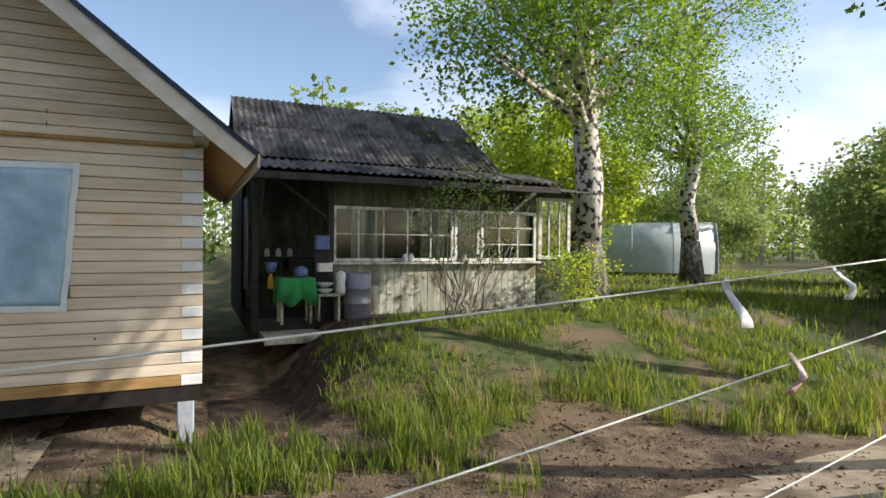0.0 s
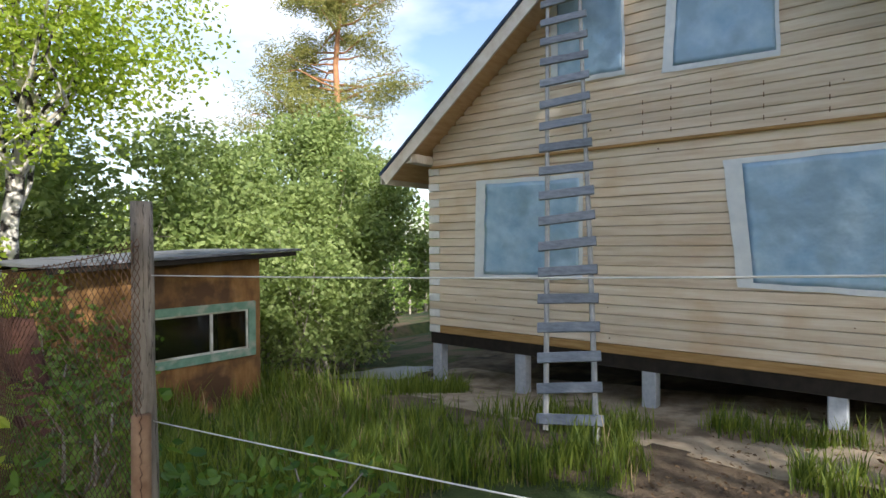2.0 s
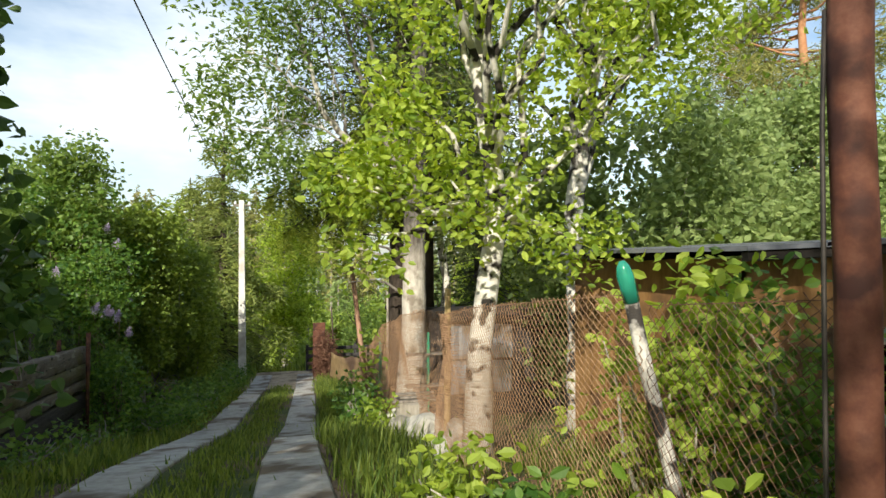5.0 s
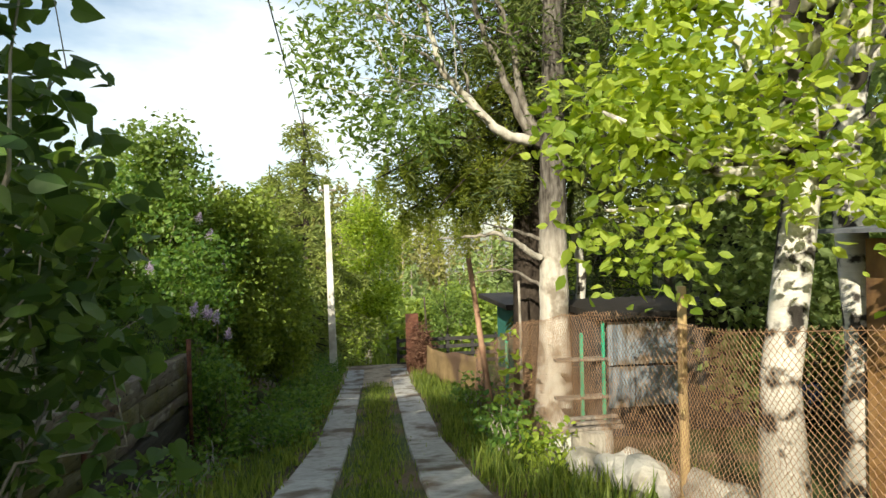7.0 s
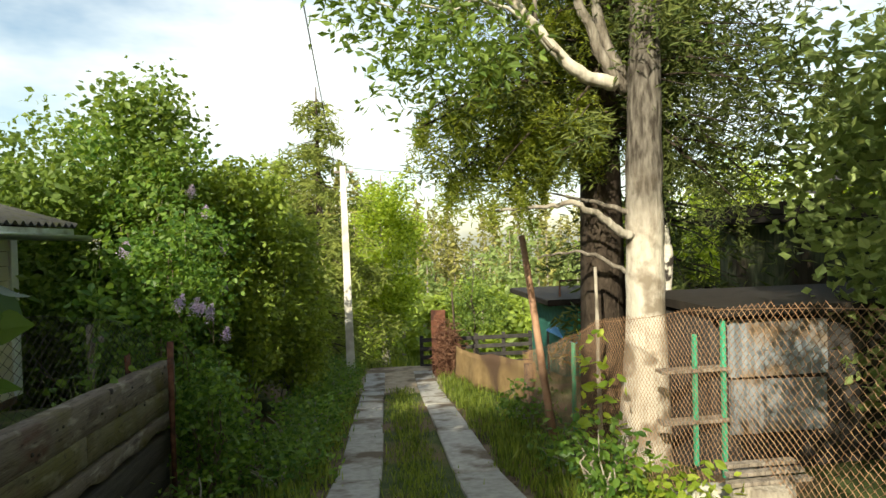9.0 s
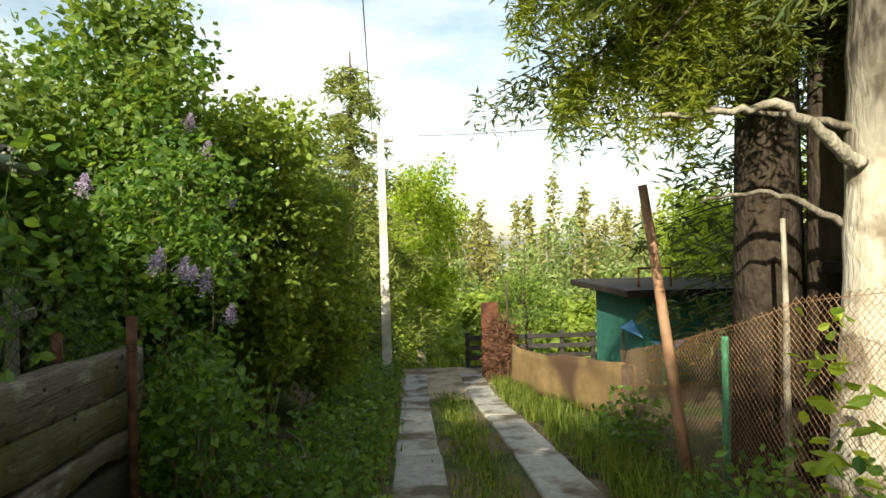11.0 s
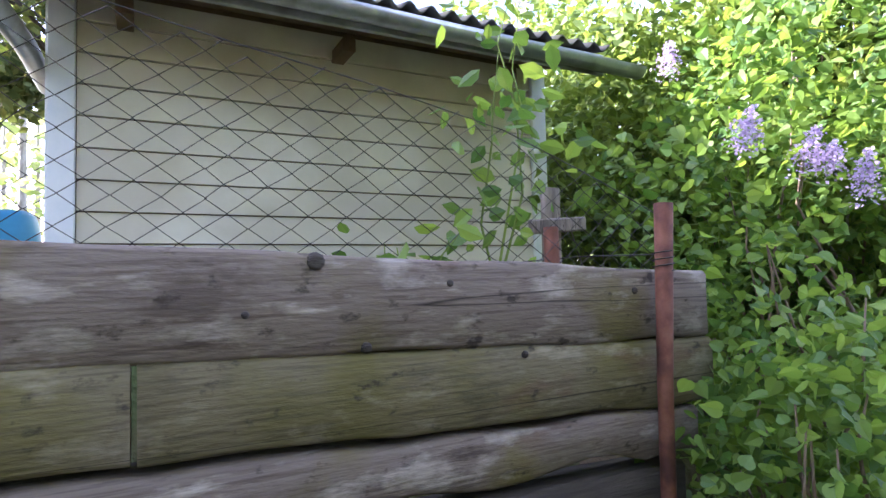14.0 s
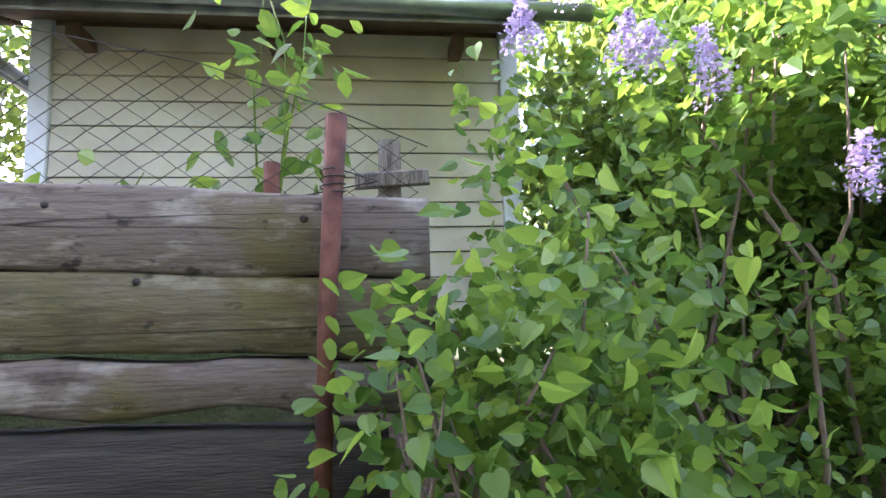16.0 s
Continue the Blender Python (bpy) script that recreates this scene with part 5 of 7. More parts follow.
def lilac(x, y, zb, rx, ry, h, n_leaf, flowers, seed, size=0.085):
    rng = np.random.default_rng(seed)
    t = thing("lilac_bush", "dense lilac bush with heart-shaped leaves and mauve blossom", "bush", (x, y, zb))
    cl = crown_points(rng, 105, x, y, zb + h * 0.5, rx, ry, h * 0.52, 0.4, 0.35)
    free = [Vector((fx + q, fy - 0.65 * q, fz + 0.08 - 0.48 * q)) for fx, fy, fz, L in flowers for q in (0, 0.2, 0.4)]
    cl = [c for c in cl if all((Vector(c) - f).length > 0.36 for f in free)]
    for i in range(24):
        tip = Vector(cl[int(rng.integers(0, len(cl)))])
        st = Vector((x + rng.normal(0, rx * 0.3), y + rng.normal(0, ry * 0.3), zb - 0.1))
        own(part("stem", Shape().tube(bent(st, tip, rng, 0.05, 5), [0.015, 0.012, 0.010, 0.008, 0.006, 0.003], 6), BARK_STEM, None, "", True), t)
    own(part("foliage", leaf_cloud(rng, cl, (0.15, 0.15, 0.15), n_leaf, size, 0.04, template=HEART), L_LILAC), t)
    for fx, fy, fz, L in flowers:
        c = Vector((fx, fy, fz))
        d = Vector((0.25, rng.uniform(-0.3, 0.1), 1)).normalized()
        o = Shape()
        for k in range(8):
            f = leaf_cloud(rng, [tuple(c + d * L * k / 8)], (0.040 * (1 - k / 9.5),) * 3, int(62 * (1 - k / 11)), 0.017, 0, 0.8)
            o.add(f.v, f.f)
        own(part("blossom", o, FLOWER, None, "mauve lilac blossom"), t)


lilac(-2.95, 16.28, -0.75, 0.80, 1.05, 3.05, 6600, [(-2.37, 15.79, 1.12, 0.19), (-2.47, 15.56, 1.24, 0.16), (-2.42, 15.62, 1.22, 0.10), (-2.54, 15.25, 1.31, 0.16), (-2.30, 16.2, 0.80, 0.16), (-3.25, 15.66, 1.92, 0.15)], 91, 0.060)
lilac(-3.6, 17.6, -0.6, 1.2, 1.2, 4.4, 5600, [(-2.5, 17.0, 1.9, 0.17), (-2.6, 17.4, 1.3, 0.17), (-2.7, 16.9, 2.4, 0.15), (-2.9, 17.0, 2.7, 0.15)], 92, 0.075)
lilac(-2.19, 15.14, -0.75, 0.32, 0.46, 1.45, 2600, [], 93, 0.055)


# ---- lane: slabs, pole, fence ----
def slab_shape(w, L):
    s = Shape()
    b = 0.015
    for z, e in ((-0.1, 0), (-b, 0), (0.0, b)):
        for px, py in ((-1, -1), (1, -1), (1, 1), (-1, 1)):
            s.v.append((px * (w / 2 - e), py * (L / 2 - e), z))
    for k in (0, 4):
        s.f += [(k + i, k + (i + 1) % 4, k + 4 + (i + 1) % 4, k + 4 + i) for i in range(4)]
    s.f += [(8, 9, 10, 11), (3, 2, 1, 0)]
    return s


lane_tracks = thing("lane_tracks", "two rows of worn concrete slabs laid as wheel tracks", "road", (0, 8, 0), kind="structure")
SLAB = slab_shape(0.52, 2.387).mesh("slab", CONCRETE)
rs = random.Random(5)
for side in (-0.67, 0.67):
    y = -9.0
    while y < 22.3:
        yc = y + 1.2
        x = road_x(yc) + side + rs.uniform(-0.012, 0.012)
        sl = math.atan2(ground_z(x, yc + 1.1) - ground_z(x, yc - 1.1), 2.2)
        hd = math.degrees(math.atan2(road_x(yc + 1.1) - road_x(yc - 1.1), 2.2))
        o = new("slab", SLAB)
        o.parent = lane_tracks
        o.matrix_basis = Matrix.Translation((0, -8, 0)) @ pose(x, yc, (ground_z(x, yc - 1.1) + ground_z(x, yc + 1.1) + 2 * ground_z(x, yc)) / 4 + 0.045 + rs.uniform(-0.004, 0.004), math.degrees(sl), rs.uniform(-0.5, 0.5), -hd + rs.uniform(-0.2, 0.2))
        y += 2.4

pole = thing("utility_pole", "pale square concrete utility pole with wires", "pole", (-1.06, 24.4, -1.5))
s = Shape()
for z, w in ((-1.9, 0.115), (4.05, 0.075)):
    for a, b in ((-1, -1), (1, -1), (1, 1), (-1, 1)):
        s.v.append((-1.06 + a * w - 0.012 * (z + 1.5), 24.4 + b * w, z))
s.f = [(0, 1, 5, 4), (1, 2, 6, 5), (2, 3, 7, 6), (3, 0, 4, 7), (4, 5, 6, 7)]
own(part("shaft", s, POLE_CONC), pole)
own(part("crossarm", Shape().bevelled(-1.36, -0.84, 24.36, 24.44, 3.86, 3.92, 0.01, axis=0), POST_WOOD), pole)
for x in (-1.32, -0.88):
    own(part("insulator", Shape().tube([(x, 24.4, 3.9), (x, 24.4, 3.96), (x, 24.4, 4.03)], [0.03, 0.045, 0.02], 8), WHITE_PIPE), pole)


def cable(name, a, b, sag, r, material, label, parent=None):
    a, b = Vector(a), Vector(b)
    pts = [a.lerp(b, i / 16) - Vector((0, 0, sag * 4 * (i / 16) * (1 - i / 16))) for i in range(17)]
    return solid(name, Shape().tube(pts, r, 5), material, label, "cable", smooth=True)


cable("power_line", (-1.32, 24.4, 4.0), (-0.25, -14, 7.25), 0.5, 0.008, WIRE_DARK, "thin black power line over the lane")
cable("power_line", (-0.88, 24.4, 4.0), (6.4, 12.0, 2.6), 0.25, 0.007, WIRE_DARK, "thin black line to the sheds")


def post(name, label, a, b, ra, rb, material, n=10):
    t = thing(name, label, "post", a)
    own(part("shaft", Shape().tube(bent(a, b, np.random.default_rng(int(abs(a[1]) * 100)), 0.003, 5), [ra + (rb - ra) * i / 5 for i in range(6)], n), material, None, "", True), t)
    return t


mp = post("pipe_post", "tall rusty pipe fence post with a white plastic sleeve on top", (1.90, 6.02, 0.55), (1.93, 6.05, 3.12), 0.05, 0.05, RUST, 14)
own(part("sleeve", Shape().tube([(1.93, 6.05, 3.10), (1.932, 6.053, 3.46)], 0.051, 14), WHITE_PIPE, None, "white plastic sleeve", True), mp)
own(part("cap", Shape().tube([(1.932, 6.053, 3.44), (1.933, 6.053, 3.55)], 0.056, 14), PILE, None, "grey pipe cap", True), mp)
wp = post("timber_post", "rough grey timber fence post wound with rusty net", (2.30, 3.55, 1.0), (2.29, 3.56, 2.60), 0.044, 0.039, POST_WOOD, 12)
own(part("pipe_foot", Shape().tube([(2.25, 3.51, 0.75), (2.26, 3.51, 1.80)], 0.034, 10), RUST_LITE, None, "rusty foot pipe", True), wp)
bp = post("leaning_post", "leaning pale birch post capped with a green bottle", (2.42, 7.12, 0.35), (1.935, 7.04, 2.04), 0.034, 0.030, BIRCH, 10)
GREENGLASS = bpy.data.materials.new("green_plastic")
GREENGLASS.use_nodes = True
gp = GREENGLASS.node_tree.nodes["Principled BSDF"]
gp.inputs["Base Color"].default_value = (0.05, 0.42, 0.30, 1)
gp.inputs["Roughness"].default_value, gp.inputs["Transmission Weight"].default_value = 0.12, 0.5
own(part("bottle", Shape().tube([(1.95, 7.042, 1.99), (1.915, 7.038, 2.10), (1.906, 7.037, 2.135), (1.900, 7.036, 2.16)], [0.034, 0.036, 0.028, 0.013], 12), GREENGLASS, None, "upturned green plastic bottle", True), bp)
post("pale_post", "short yellowish debarked post of the wire fence", (2.09, 10.55, 0.2), (2.10, 10.56, 1.86), 0.034, 0.032, mat("debarked_wood", [(0.34, 0.23, 0.10), (0.50, 0.36, 0.19)], 8, 0.8, 0.4, 40))
post("leaning_pole", "slanting bare reddish pole by the fence", (2.02, 16.3, -0.9), (1.68, 16.5, 2.0), 0.06, 0.045, mat("reddish_wood", [(0.26, 0.14, 0.09), (0.42, 0.26, 0.18)], 7, 0.8, 0.4, 40))
post("dark_post", "dark square gate post in the grass", (2.2, 18.2, -1.25), (2.2, 18.2, -0.2), 0.09, 0.08, OLD_DARK, 8)


# Darker copy of the rusty wire: shade on these nets is in the colour.
SHADED_NET = mat("shaded_rusty_wire", [(0.075, 0.036, 0.024), (0.17, 0.095, 0.06)], 12, 0.75, 0)


LANE_TOP = [(10.5, 1.66), (11.57, 1.56), (12.9, 1.39), (13.8, 1.20), (14.78, 1.03), (15.36, 0.80), (17.1, 0.28), (18.2, 0.0)]


def fence_net(name, label, y0, y1, x, h, cell, wire, material, xoff, foot=0.05, lean=0.0):
    t = thing(name, label, "fence", (x, (y0 + y1) / 2, ground_z(x, (y0 + y1) / 2)))

    def edge(y, f):
        lo = ground_z(x, y) + foot
        hi = along(h, y) if hasattr(h, "__len__") else lo + h
        return lo + (hi - lo) * f

    own(part("mesh", zigzag_net(y0, y1, lambda y: edge(y, 0), lambda y: edge(y, 1) + 0.04 * noise.noise((y * 0.8, x, 5)), x, cell, wire, 3, xoff), material), t)
    for f in (0.02, 0.98):
        pts = [(x + xoff(y, edge(y, f)), y, edge(y, f)) for y in span(y0, y1, 0.3)]
        own(part("strand", Shape().tube(pts, wire * 1.3, 4), material), t)
    return t


fence_net("chain_link_fence", "rusty chain-link net hung between the tall posts, wire darkened for shade", 3.46, 6.0, 2.10, 1.45, 0.021, 0.0019, SHADED_NET, lambda y, z: 0.07 * noise.noise((y * 1.3, z * 1.1, 1)) * smooth01((y - 3.4) / 0.9) + 0.14 * smooth01((4.7 - y) / 1.2))
fence_net("chain_link_fence", "brown rusty chain-link fence bulging towards the lane", 7.02, 10.5, 1.98, [(7.0, 2.05), (8.77, 1.85), (9.8, 1.68), (10.5, 1.64)], 0.022, 0.0021, RUST_LITE, lambda y, z: 0.10 * noise.noise((y * 0.9, z * 1.4, 2)) - 0.14 * math.sin((y - 7.02) / 3.48 * math.pi))
fence_net("chain_link_fence", "slack net between the pipe post and the leaning post, wire darkened for shade", 6.06, 7.0, 2.0, [(6.0, 2.1), (7.0, 2.0)], 0.024, 0.0019, SHADED_NET, lambda y, z: 0.06 * noise.noise((y * 1.5, z * 1.2, 9)))
fence_net("chain_link_fence", "rusty chain-link fence running down the lane", 10.55, 18.2, 2.06, LANE_TOP, 0.030, 0.0025, RUST_LITE, lambda y, z: 0.07 * noise.noise((y * 0.8, z * 1.4, 4)))

# ropes of the yard
for k, (za, zb) in enumerate(((2.32, 2.60), (1.77, 2.44), (1.35, 2.19))):
    pts = [(2.3, 3.5 - 5.5 * i / 14, za + (zb - za) * i / 14 - 0.05 * math.sin(math.pi * i / 14)) for i in range(15)]
    solid("rope", Shape().tube(pts, 0.0021, 6), ROPE, "white rope strung along the yard edge between posts", "rope", "ropes of the yard", smooth=True)
post("yard_post", "grey post that ends the rope fence", (2.3, -2.05, 1.0), (2.3, -2.03, 2.75), 0.05, 0.045, POST_WOOD)


def streamer(x, y, z, L, w, material, label, seed):
    s = Shape()
    for i in range(9):
        f = i / 8
        ww = w * (0.35 + 0.65 * f)
        dx = 0.02 * math.sin(f * 4 + seed)
        s.v += [(x + dx, y - ww / 2 - 0.016 * f, z - L * f), (x + dx + 0.012 * math.sin(f * 9), y - 0.016 * f, z - L * f), (x + dx, y + ww / 2 - 0.016 * f, z - L * f)]
    for i in range(8):
        a = i * 3
        s.f += [(a, a + 1, a + 4, a + 3), (a + 1, a + 2, a + 5, a + 4)]
    o = solid("streamer", s, material, label, "ribbon", "streamers on the ropes", smooth=True)
    o.modifiers.new("thick", "SOLIDIFY").thickness = 0.002


WHITE_FILM = mat("white_streamer_film", [(0.62, 0.63, 0.66), (0.78, 0.79, 0.82)], 20, 0.4, 0.3, 60)
RED_FILM = mat("red_white_tape", [(0.62, 0.12, 0.14), (0.75, 0.45, 0.45), (0.8, 0.72, 0.72)], 22, 0.5, 0.2, 60)
streamer(2.3, -1.27, 2.545, 0.10, 0.036, WHITE_FILM, "white film streamer knotted to the upper rope", 1)
streamer(2.3, -1.62, 2.565, 0.075, 0.03, WHITE_FILM, "short white film streamer on the upper rope", 2)
streamer(2.3, -1.45, 2.38, 0.095, 0.026, RED_FILM, "red and white tape streamer on the lower rope", 3)


# ---- shed by the fence ----
def shed():
    t = thing("plywood_shed", "low ochre plywood shed with green-framed window", "shed", (4.6, 9, 0.3))
    x0, x1, y0, y1 = 3.45, 5.72, 8.05, 10.4
    wx0, wx1, wz0, wz1 = 4.28, 5.55, 1.06, 1.60
    zb = 0.0

    def top(x):
        return 2.175 + 0.045 * (x - x0)
    for a in ((x0, wx0, zb, 1.9), (wx1, x1, zb, 1.9), (wx0, wx1, zb, wz0), (wx0, wx1, wz1, 1.9)):
        own(part("wall_panel", Shape().box(a[0], a[1], y0, y0 + 0.04, a[2], a[3]), SHED_WOOD), t)
    f = Shape()
    f.add([(x0, y0, 1.9), (x1, y0, 1.9), (x1, y0, top(x1)), (x0, y0, top(x0)), (x0, y0 + 0.04, 1.9), (x1, y0 + 0.04, 1.9), (x1, y0 + 0.04, top(x1)), (x0, y0 + 0.04, top(x0))], [(0, 1, 2, 3), (7, 6, 5, 4)])
    own(part("gable_strip", f, SHED_WOOD), t)
    own(part("side_wall", Shape().box(x1 - 0.04, x1, y0 + 0.04, y1, zb, 2.27), SHED_WOOD), t)
    own(part("side_wall", Shape().box(x0, x0 + 0.04, y0 + 0.04, y1, zb, 2.17), SHED_WOOD), t)
    own(part("back_wall", Shape().box(x0 + 0.04, x1 - 0.04, y1 - 0.04, y1, zb, 2.17), SHED_WOOD), t)
    # Added near-black panel: the shed's inner darkness is painted, not lit.
    own(part("inner_lining", Shape().box(x0 + 0.1, x1 - 0.1, y0 + 0.9, y0 + 0.95, zb, 1.9), DARK_IN, None, "near-black panel painting the unlit inside"), t)
    fr = Shape()
    for a in ((wx0 - 0.09, wx0 + 0.01, wz0 - 0.09, wz1 + 0.09), (wx1 - 0.01, wx1 + 0.09, wz0 - 0.09, wz1 + 0.09), (wx0, wx1, wz0 - 0.09, wz0 + 0.01), (wx0, wx1, wz1 - 0.01, wz1 + 0.09)):
        fr.bevelled(a[0], a[1], y0 - 0.025, y0 + 0.0, a[2], a[3], 0.006, axis=1)
    own(part("window_frame", fr, TEAL, None, "faded green window frame"), t)
    sash = Shape()
    for a in ((wx0, wx0 + 0.035, wz0, wz1), (wx1 - 0.035, wx1, wz0, wz1), (wx0, wx1, wz0, wz0 + 0.035), (wx0, wx1, wz1 - 0.035, wz1), ((wx0 + wx1) / 2 + 0.1, (wx0 + wx1) / 2 + 0.135, wz0, wz1)):
        sash.box(a[0], a[1], y0 + 0.005, y0 + 0.03, a[2], a[3])
    own(part("sash", sash, WHITE_FRAME, None, "white sash bars"), t)
    own(part("pane", Shape().box(wx0, wx1, y0 + 0.015, y0 + 0.019, wz0, wz1), GLASS), t)
    ra, rb = x0 - 0.28, x1 + 0.40
    FELT = mat("roofing_felt", [(0.10, 0.11, 0.13), (0.20, 0.21, 0.24)], 5, 0.6, 0.3, 30)
    for k in range(5):
        a, b = ra + (rb - ra) * k / 5, ra + (rb - ra) * (k + 1) / 5 + 0.05
        c = [(a, y0 - 0.32, top(a) + 0.055), (b, y0 - 0.32, top(b) + 0.055), (b, y1 + 0.2, top(b) + 0.05), (a, y1 + 0.2, top(a) + 0.05)]
        lift = 0.004 * (k % 2)
        own(part("roof_sheet", Shape().add([(x, y, z + lift) for x, y, z in c] + [(x, y, z + 0.03 + lift) for x, y, z in c], [(3, 2, 1, 0), (4, 5, 6, 7), (0, 1, 5, 4), (1, 2, 6, 5), (2, 3, 7, 6), (3, 0, 4, 7)]), FELT, None, "grey felt roof sheet"), t)
    m = Matrix.Translation((ra, y0 - 0.30, top(ra) - 0.01)) @ Matrix.Rotation(-math.atan(0.045), 4, "Y")
    own(part("eave_beam", Shape().bevelled(0.02, rb - ra - 0.02, 0, 0.05, 0, 0.06, 0.006, m, axis=0), BEAM_DARK, None, "near-black eave batten"), t)
    for y in (y0 + 0.8, y0 + 1.6):
        m = Matrix.Translation((ra, y, top(ra) - 0.01)) @ Matrix.Rotation(-math.atan(0.045), 4, "Y")
        own(part("rafter", Shape().bevelled(0.02, rb - ra - 0.02, 0, 0.05, 0, 0.06, 0.006, m, axis=0), BEAM_DARK), t)


GLASS = bpy.data.materials.new("window_glass")
GLASS.use_nodes = True
gn, gl = GLASS.node_tree.nodes, GLASS.node_tree.links
clear, shine, fres, both = gn.new("ShaderNodeBsdfTransparent"), gn.new("ShaderNodeBsdfGlossy"), gn.new("ShaderNodeFresnel"), gn.new("ShaderNodeMixShader")
clear.inputs["Color"].default_value, shine.inputs["Roughness"].default_value, fres.inputs["IOR"].default_value = (0.80, 0.84, 0.82, 1), 0.03, 1.5
gl.new(fres.outputs["Fac"], both.inputs["Fac"])
gl.new(clear.outputs["BSDF"], both.inputs[1])
gl.new(shine.outputs["BSDF"], both.inputs[2])
gl.new(both.outputs["Shader"], gn["Material Output"].inputs["Surface"])
shed()


# ---- old house ----
OX = 13.3
old = thing("old_house", "weathered dark green old house with glazed veranda and wavy slate roof", "house", (OX, -5, 0.9))
OZ = 0.85


def boards(name, x, y0, y1, z0, z1, w, material, parent, flip=1):
    y = y0
    i = 0
    while y < y1 - 0.01:
        e = min(y + w, y1)
        s = Shape().bevelled(x - 0.02 - 0.004 * (i % 2), x, y + 0.003, e - 0.003, z0, z1, 0.004, axis=2)
        own(part(name, s, material), parent)
        y, i = e, i + 1


boards("wall_board", OX, -8.0, -2.95, OZ + 0.25, 2.20, 0.16, OLD_PALE, old)
boards("wall_board", OX, -8.0, -2.95, 3.44, 3.95, 0.16, OLD_GREEN, old)
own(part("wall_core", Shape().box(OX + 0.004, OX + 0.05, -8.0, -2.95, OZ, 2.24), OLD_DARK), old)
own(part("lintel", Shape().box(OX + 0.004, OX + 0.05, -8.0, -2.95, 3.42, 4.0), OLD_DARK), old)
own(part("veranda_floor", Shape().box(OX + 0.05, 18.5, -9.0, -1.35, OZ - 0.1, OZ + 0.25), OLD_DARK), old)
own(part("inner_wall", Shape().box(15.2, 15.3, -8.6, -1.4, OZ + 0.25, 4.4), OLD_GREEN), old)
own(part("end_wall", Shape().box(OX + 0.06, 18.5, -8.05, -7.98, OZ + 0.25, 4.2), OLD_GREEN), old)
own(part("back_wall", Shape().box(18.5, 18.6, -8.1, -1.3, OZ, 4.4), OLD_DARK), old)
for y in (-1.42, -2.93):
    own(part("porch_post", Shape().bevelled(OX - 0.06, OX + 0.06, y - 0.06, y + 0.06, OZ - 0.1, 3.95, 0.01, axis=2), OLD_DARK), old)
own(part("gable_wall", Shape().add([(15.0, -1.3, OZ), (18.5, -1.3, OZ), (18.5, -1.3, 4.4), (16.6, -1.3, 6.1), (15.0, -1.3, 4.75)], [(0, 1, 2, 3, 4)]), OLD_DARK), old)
own(part("porch_rail", Shape().bevelled(OX - 0.03, OX + 0.05, -2.9, -2.3, 1.75, 1.85, 0.01), OLD_DARK), old)
own(part("shutter", Shape().box(14.2, 14.95, -1.36, -1.33, 1.6, 3.6), mat("blue_grey_boards", [(0.10, 0.13, 0.18), (0.20, 0.25, 0.32)], 6, 0.8, 0.3), None, "blue-grey boarded porch side"), old)


def glazing(y0, y1, z0, z1, cols, rows, frame_w=0.07):
    """One veranda window: frame, bars, and panes."""
    w = own(part("window", Shape().bevelled(OX - 0.05, OX + 0.03, y0, y0 + frame_w, z0, z1, 0.006, axis=2).bevelled(OX - 0.05, OX + 0.03, y1 - frame_w, y1, z0, z1, 0.006, axis=2).bevelled(OX - 0.05, OX + 0.03, y0 + frame_w, y1 - frame_w, z0, z0 + frame_w, 0.006).bevelled(OX - 0.05, OX + 0.03, y0 + frame_w, y1 - frame_w, z1 - frame_w, z1, 0.006), WHITE_FRAME, None, "flaking white window frame"), old)
    bars = []
    for i in range(1, cols):
        y = y0 + (y1 - y0) * i / cols
        bars.append(Shape().box(OX - 0.03, OX + 0.01, y - 0.016, y + 0.016, z0 + frame_w, z1 - frame_w))
    for j in range(1, rows):
        z = z0 + (z1 - z0) * j / rows
        bars.append(Shape().box(OX - 0.028, OX + 0.008, y0 + frame_w, y1 - frame_w, z - 0.014, z + 0.014))
    for sh in bars:
        part("glazing_bar", sh, WHITE_FRAME, w)
    part("pane", Shape().box(OX - 0.012, OX - 0.008, y0 + frame_w, y1 - frame_w, z0 + frame_w, z1 - frame_w), GLASS, w)


glazing(-5.75, -2.97, 2.24, 3.42, 5, 2)
glazing(-6.42, -5.78, 2.24, 3.42, 1, 1)
glazing(-7.98, -6.46, 2.24, 3.42, 3, 3)
own(part("window_shelf", Shape().bevelled(OX - 0.18, OX - 0.03, -8.05, -2.9, 2.18, 2.23, 0.008), WHITE_FRAME, None, "white window ledge"), old)
CURTAIN = mat("thin_curtain", [(0.42, 0.42, 0.36), (0.6, 0.6, 0.54)], 5, 0.9, 0.3, 30)
for a, b in ((-5.6, -5.0), (-4.0, -3.4), (-6.4, -5.85), (-7.9, -7.5)):
    s = Shape()
    for i in range(25):
        y = a + (b - a) * i / 24
        x = OX + 0.12 + 0.025 * math.sin(i * 1.6)
        s.v += [(x, y, 2.3), (x, y, 3.4)]
    s.f = [(2 * i, 2 * i + 1, 2 * i + 3, 2 * i + 2) for i in range(24)]
    own(part("curtain", s, CURTAIN, None, "thin pale curtain", True), old)
# end room with its own taller window
own(part("end_room_wall", Shape().box(OX - 0.02, OX + 0.05, -9.05, -8.02, OZ + 0.2, 2.28), OLD_GREEN), old)
own(part("end_room_lintel", Shape().box(OX - 0.02, OX + 0.05, -9.05, -8.02, 3.8, 4.0), OLD_GREEN), old)
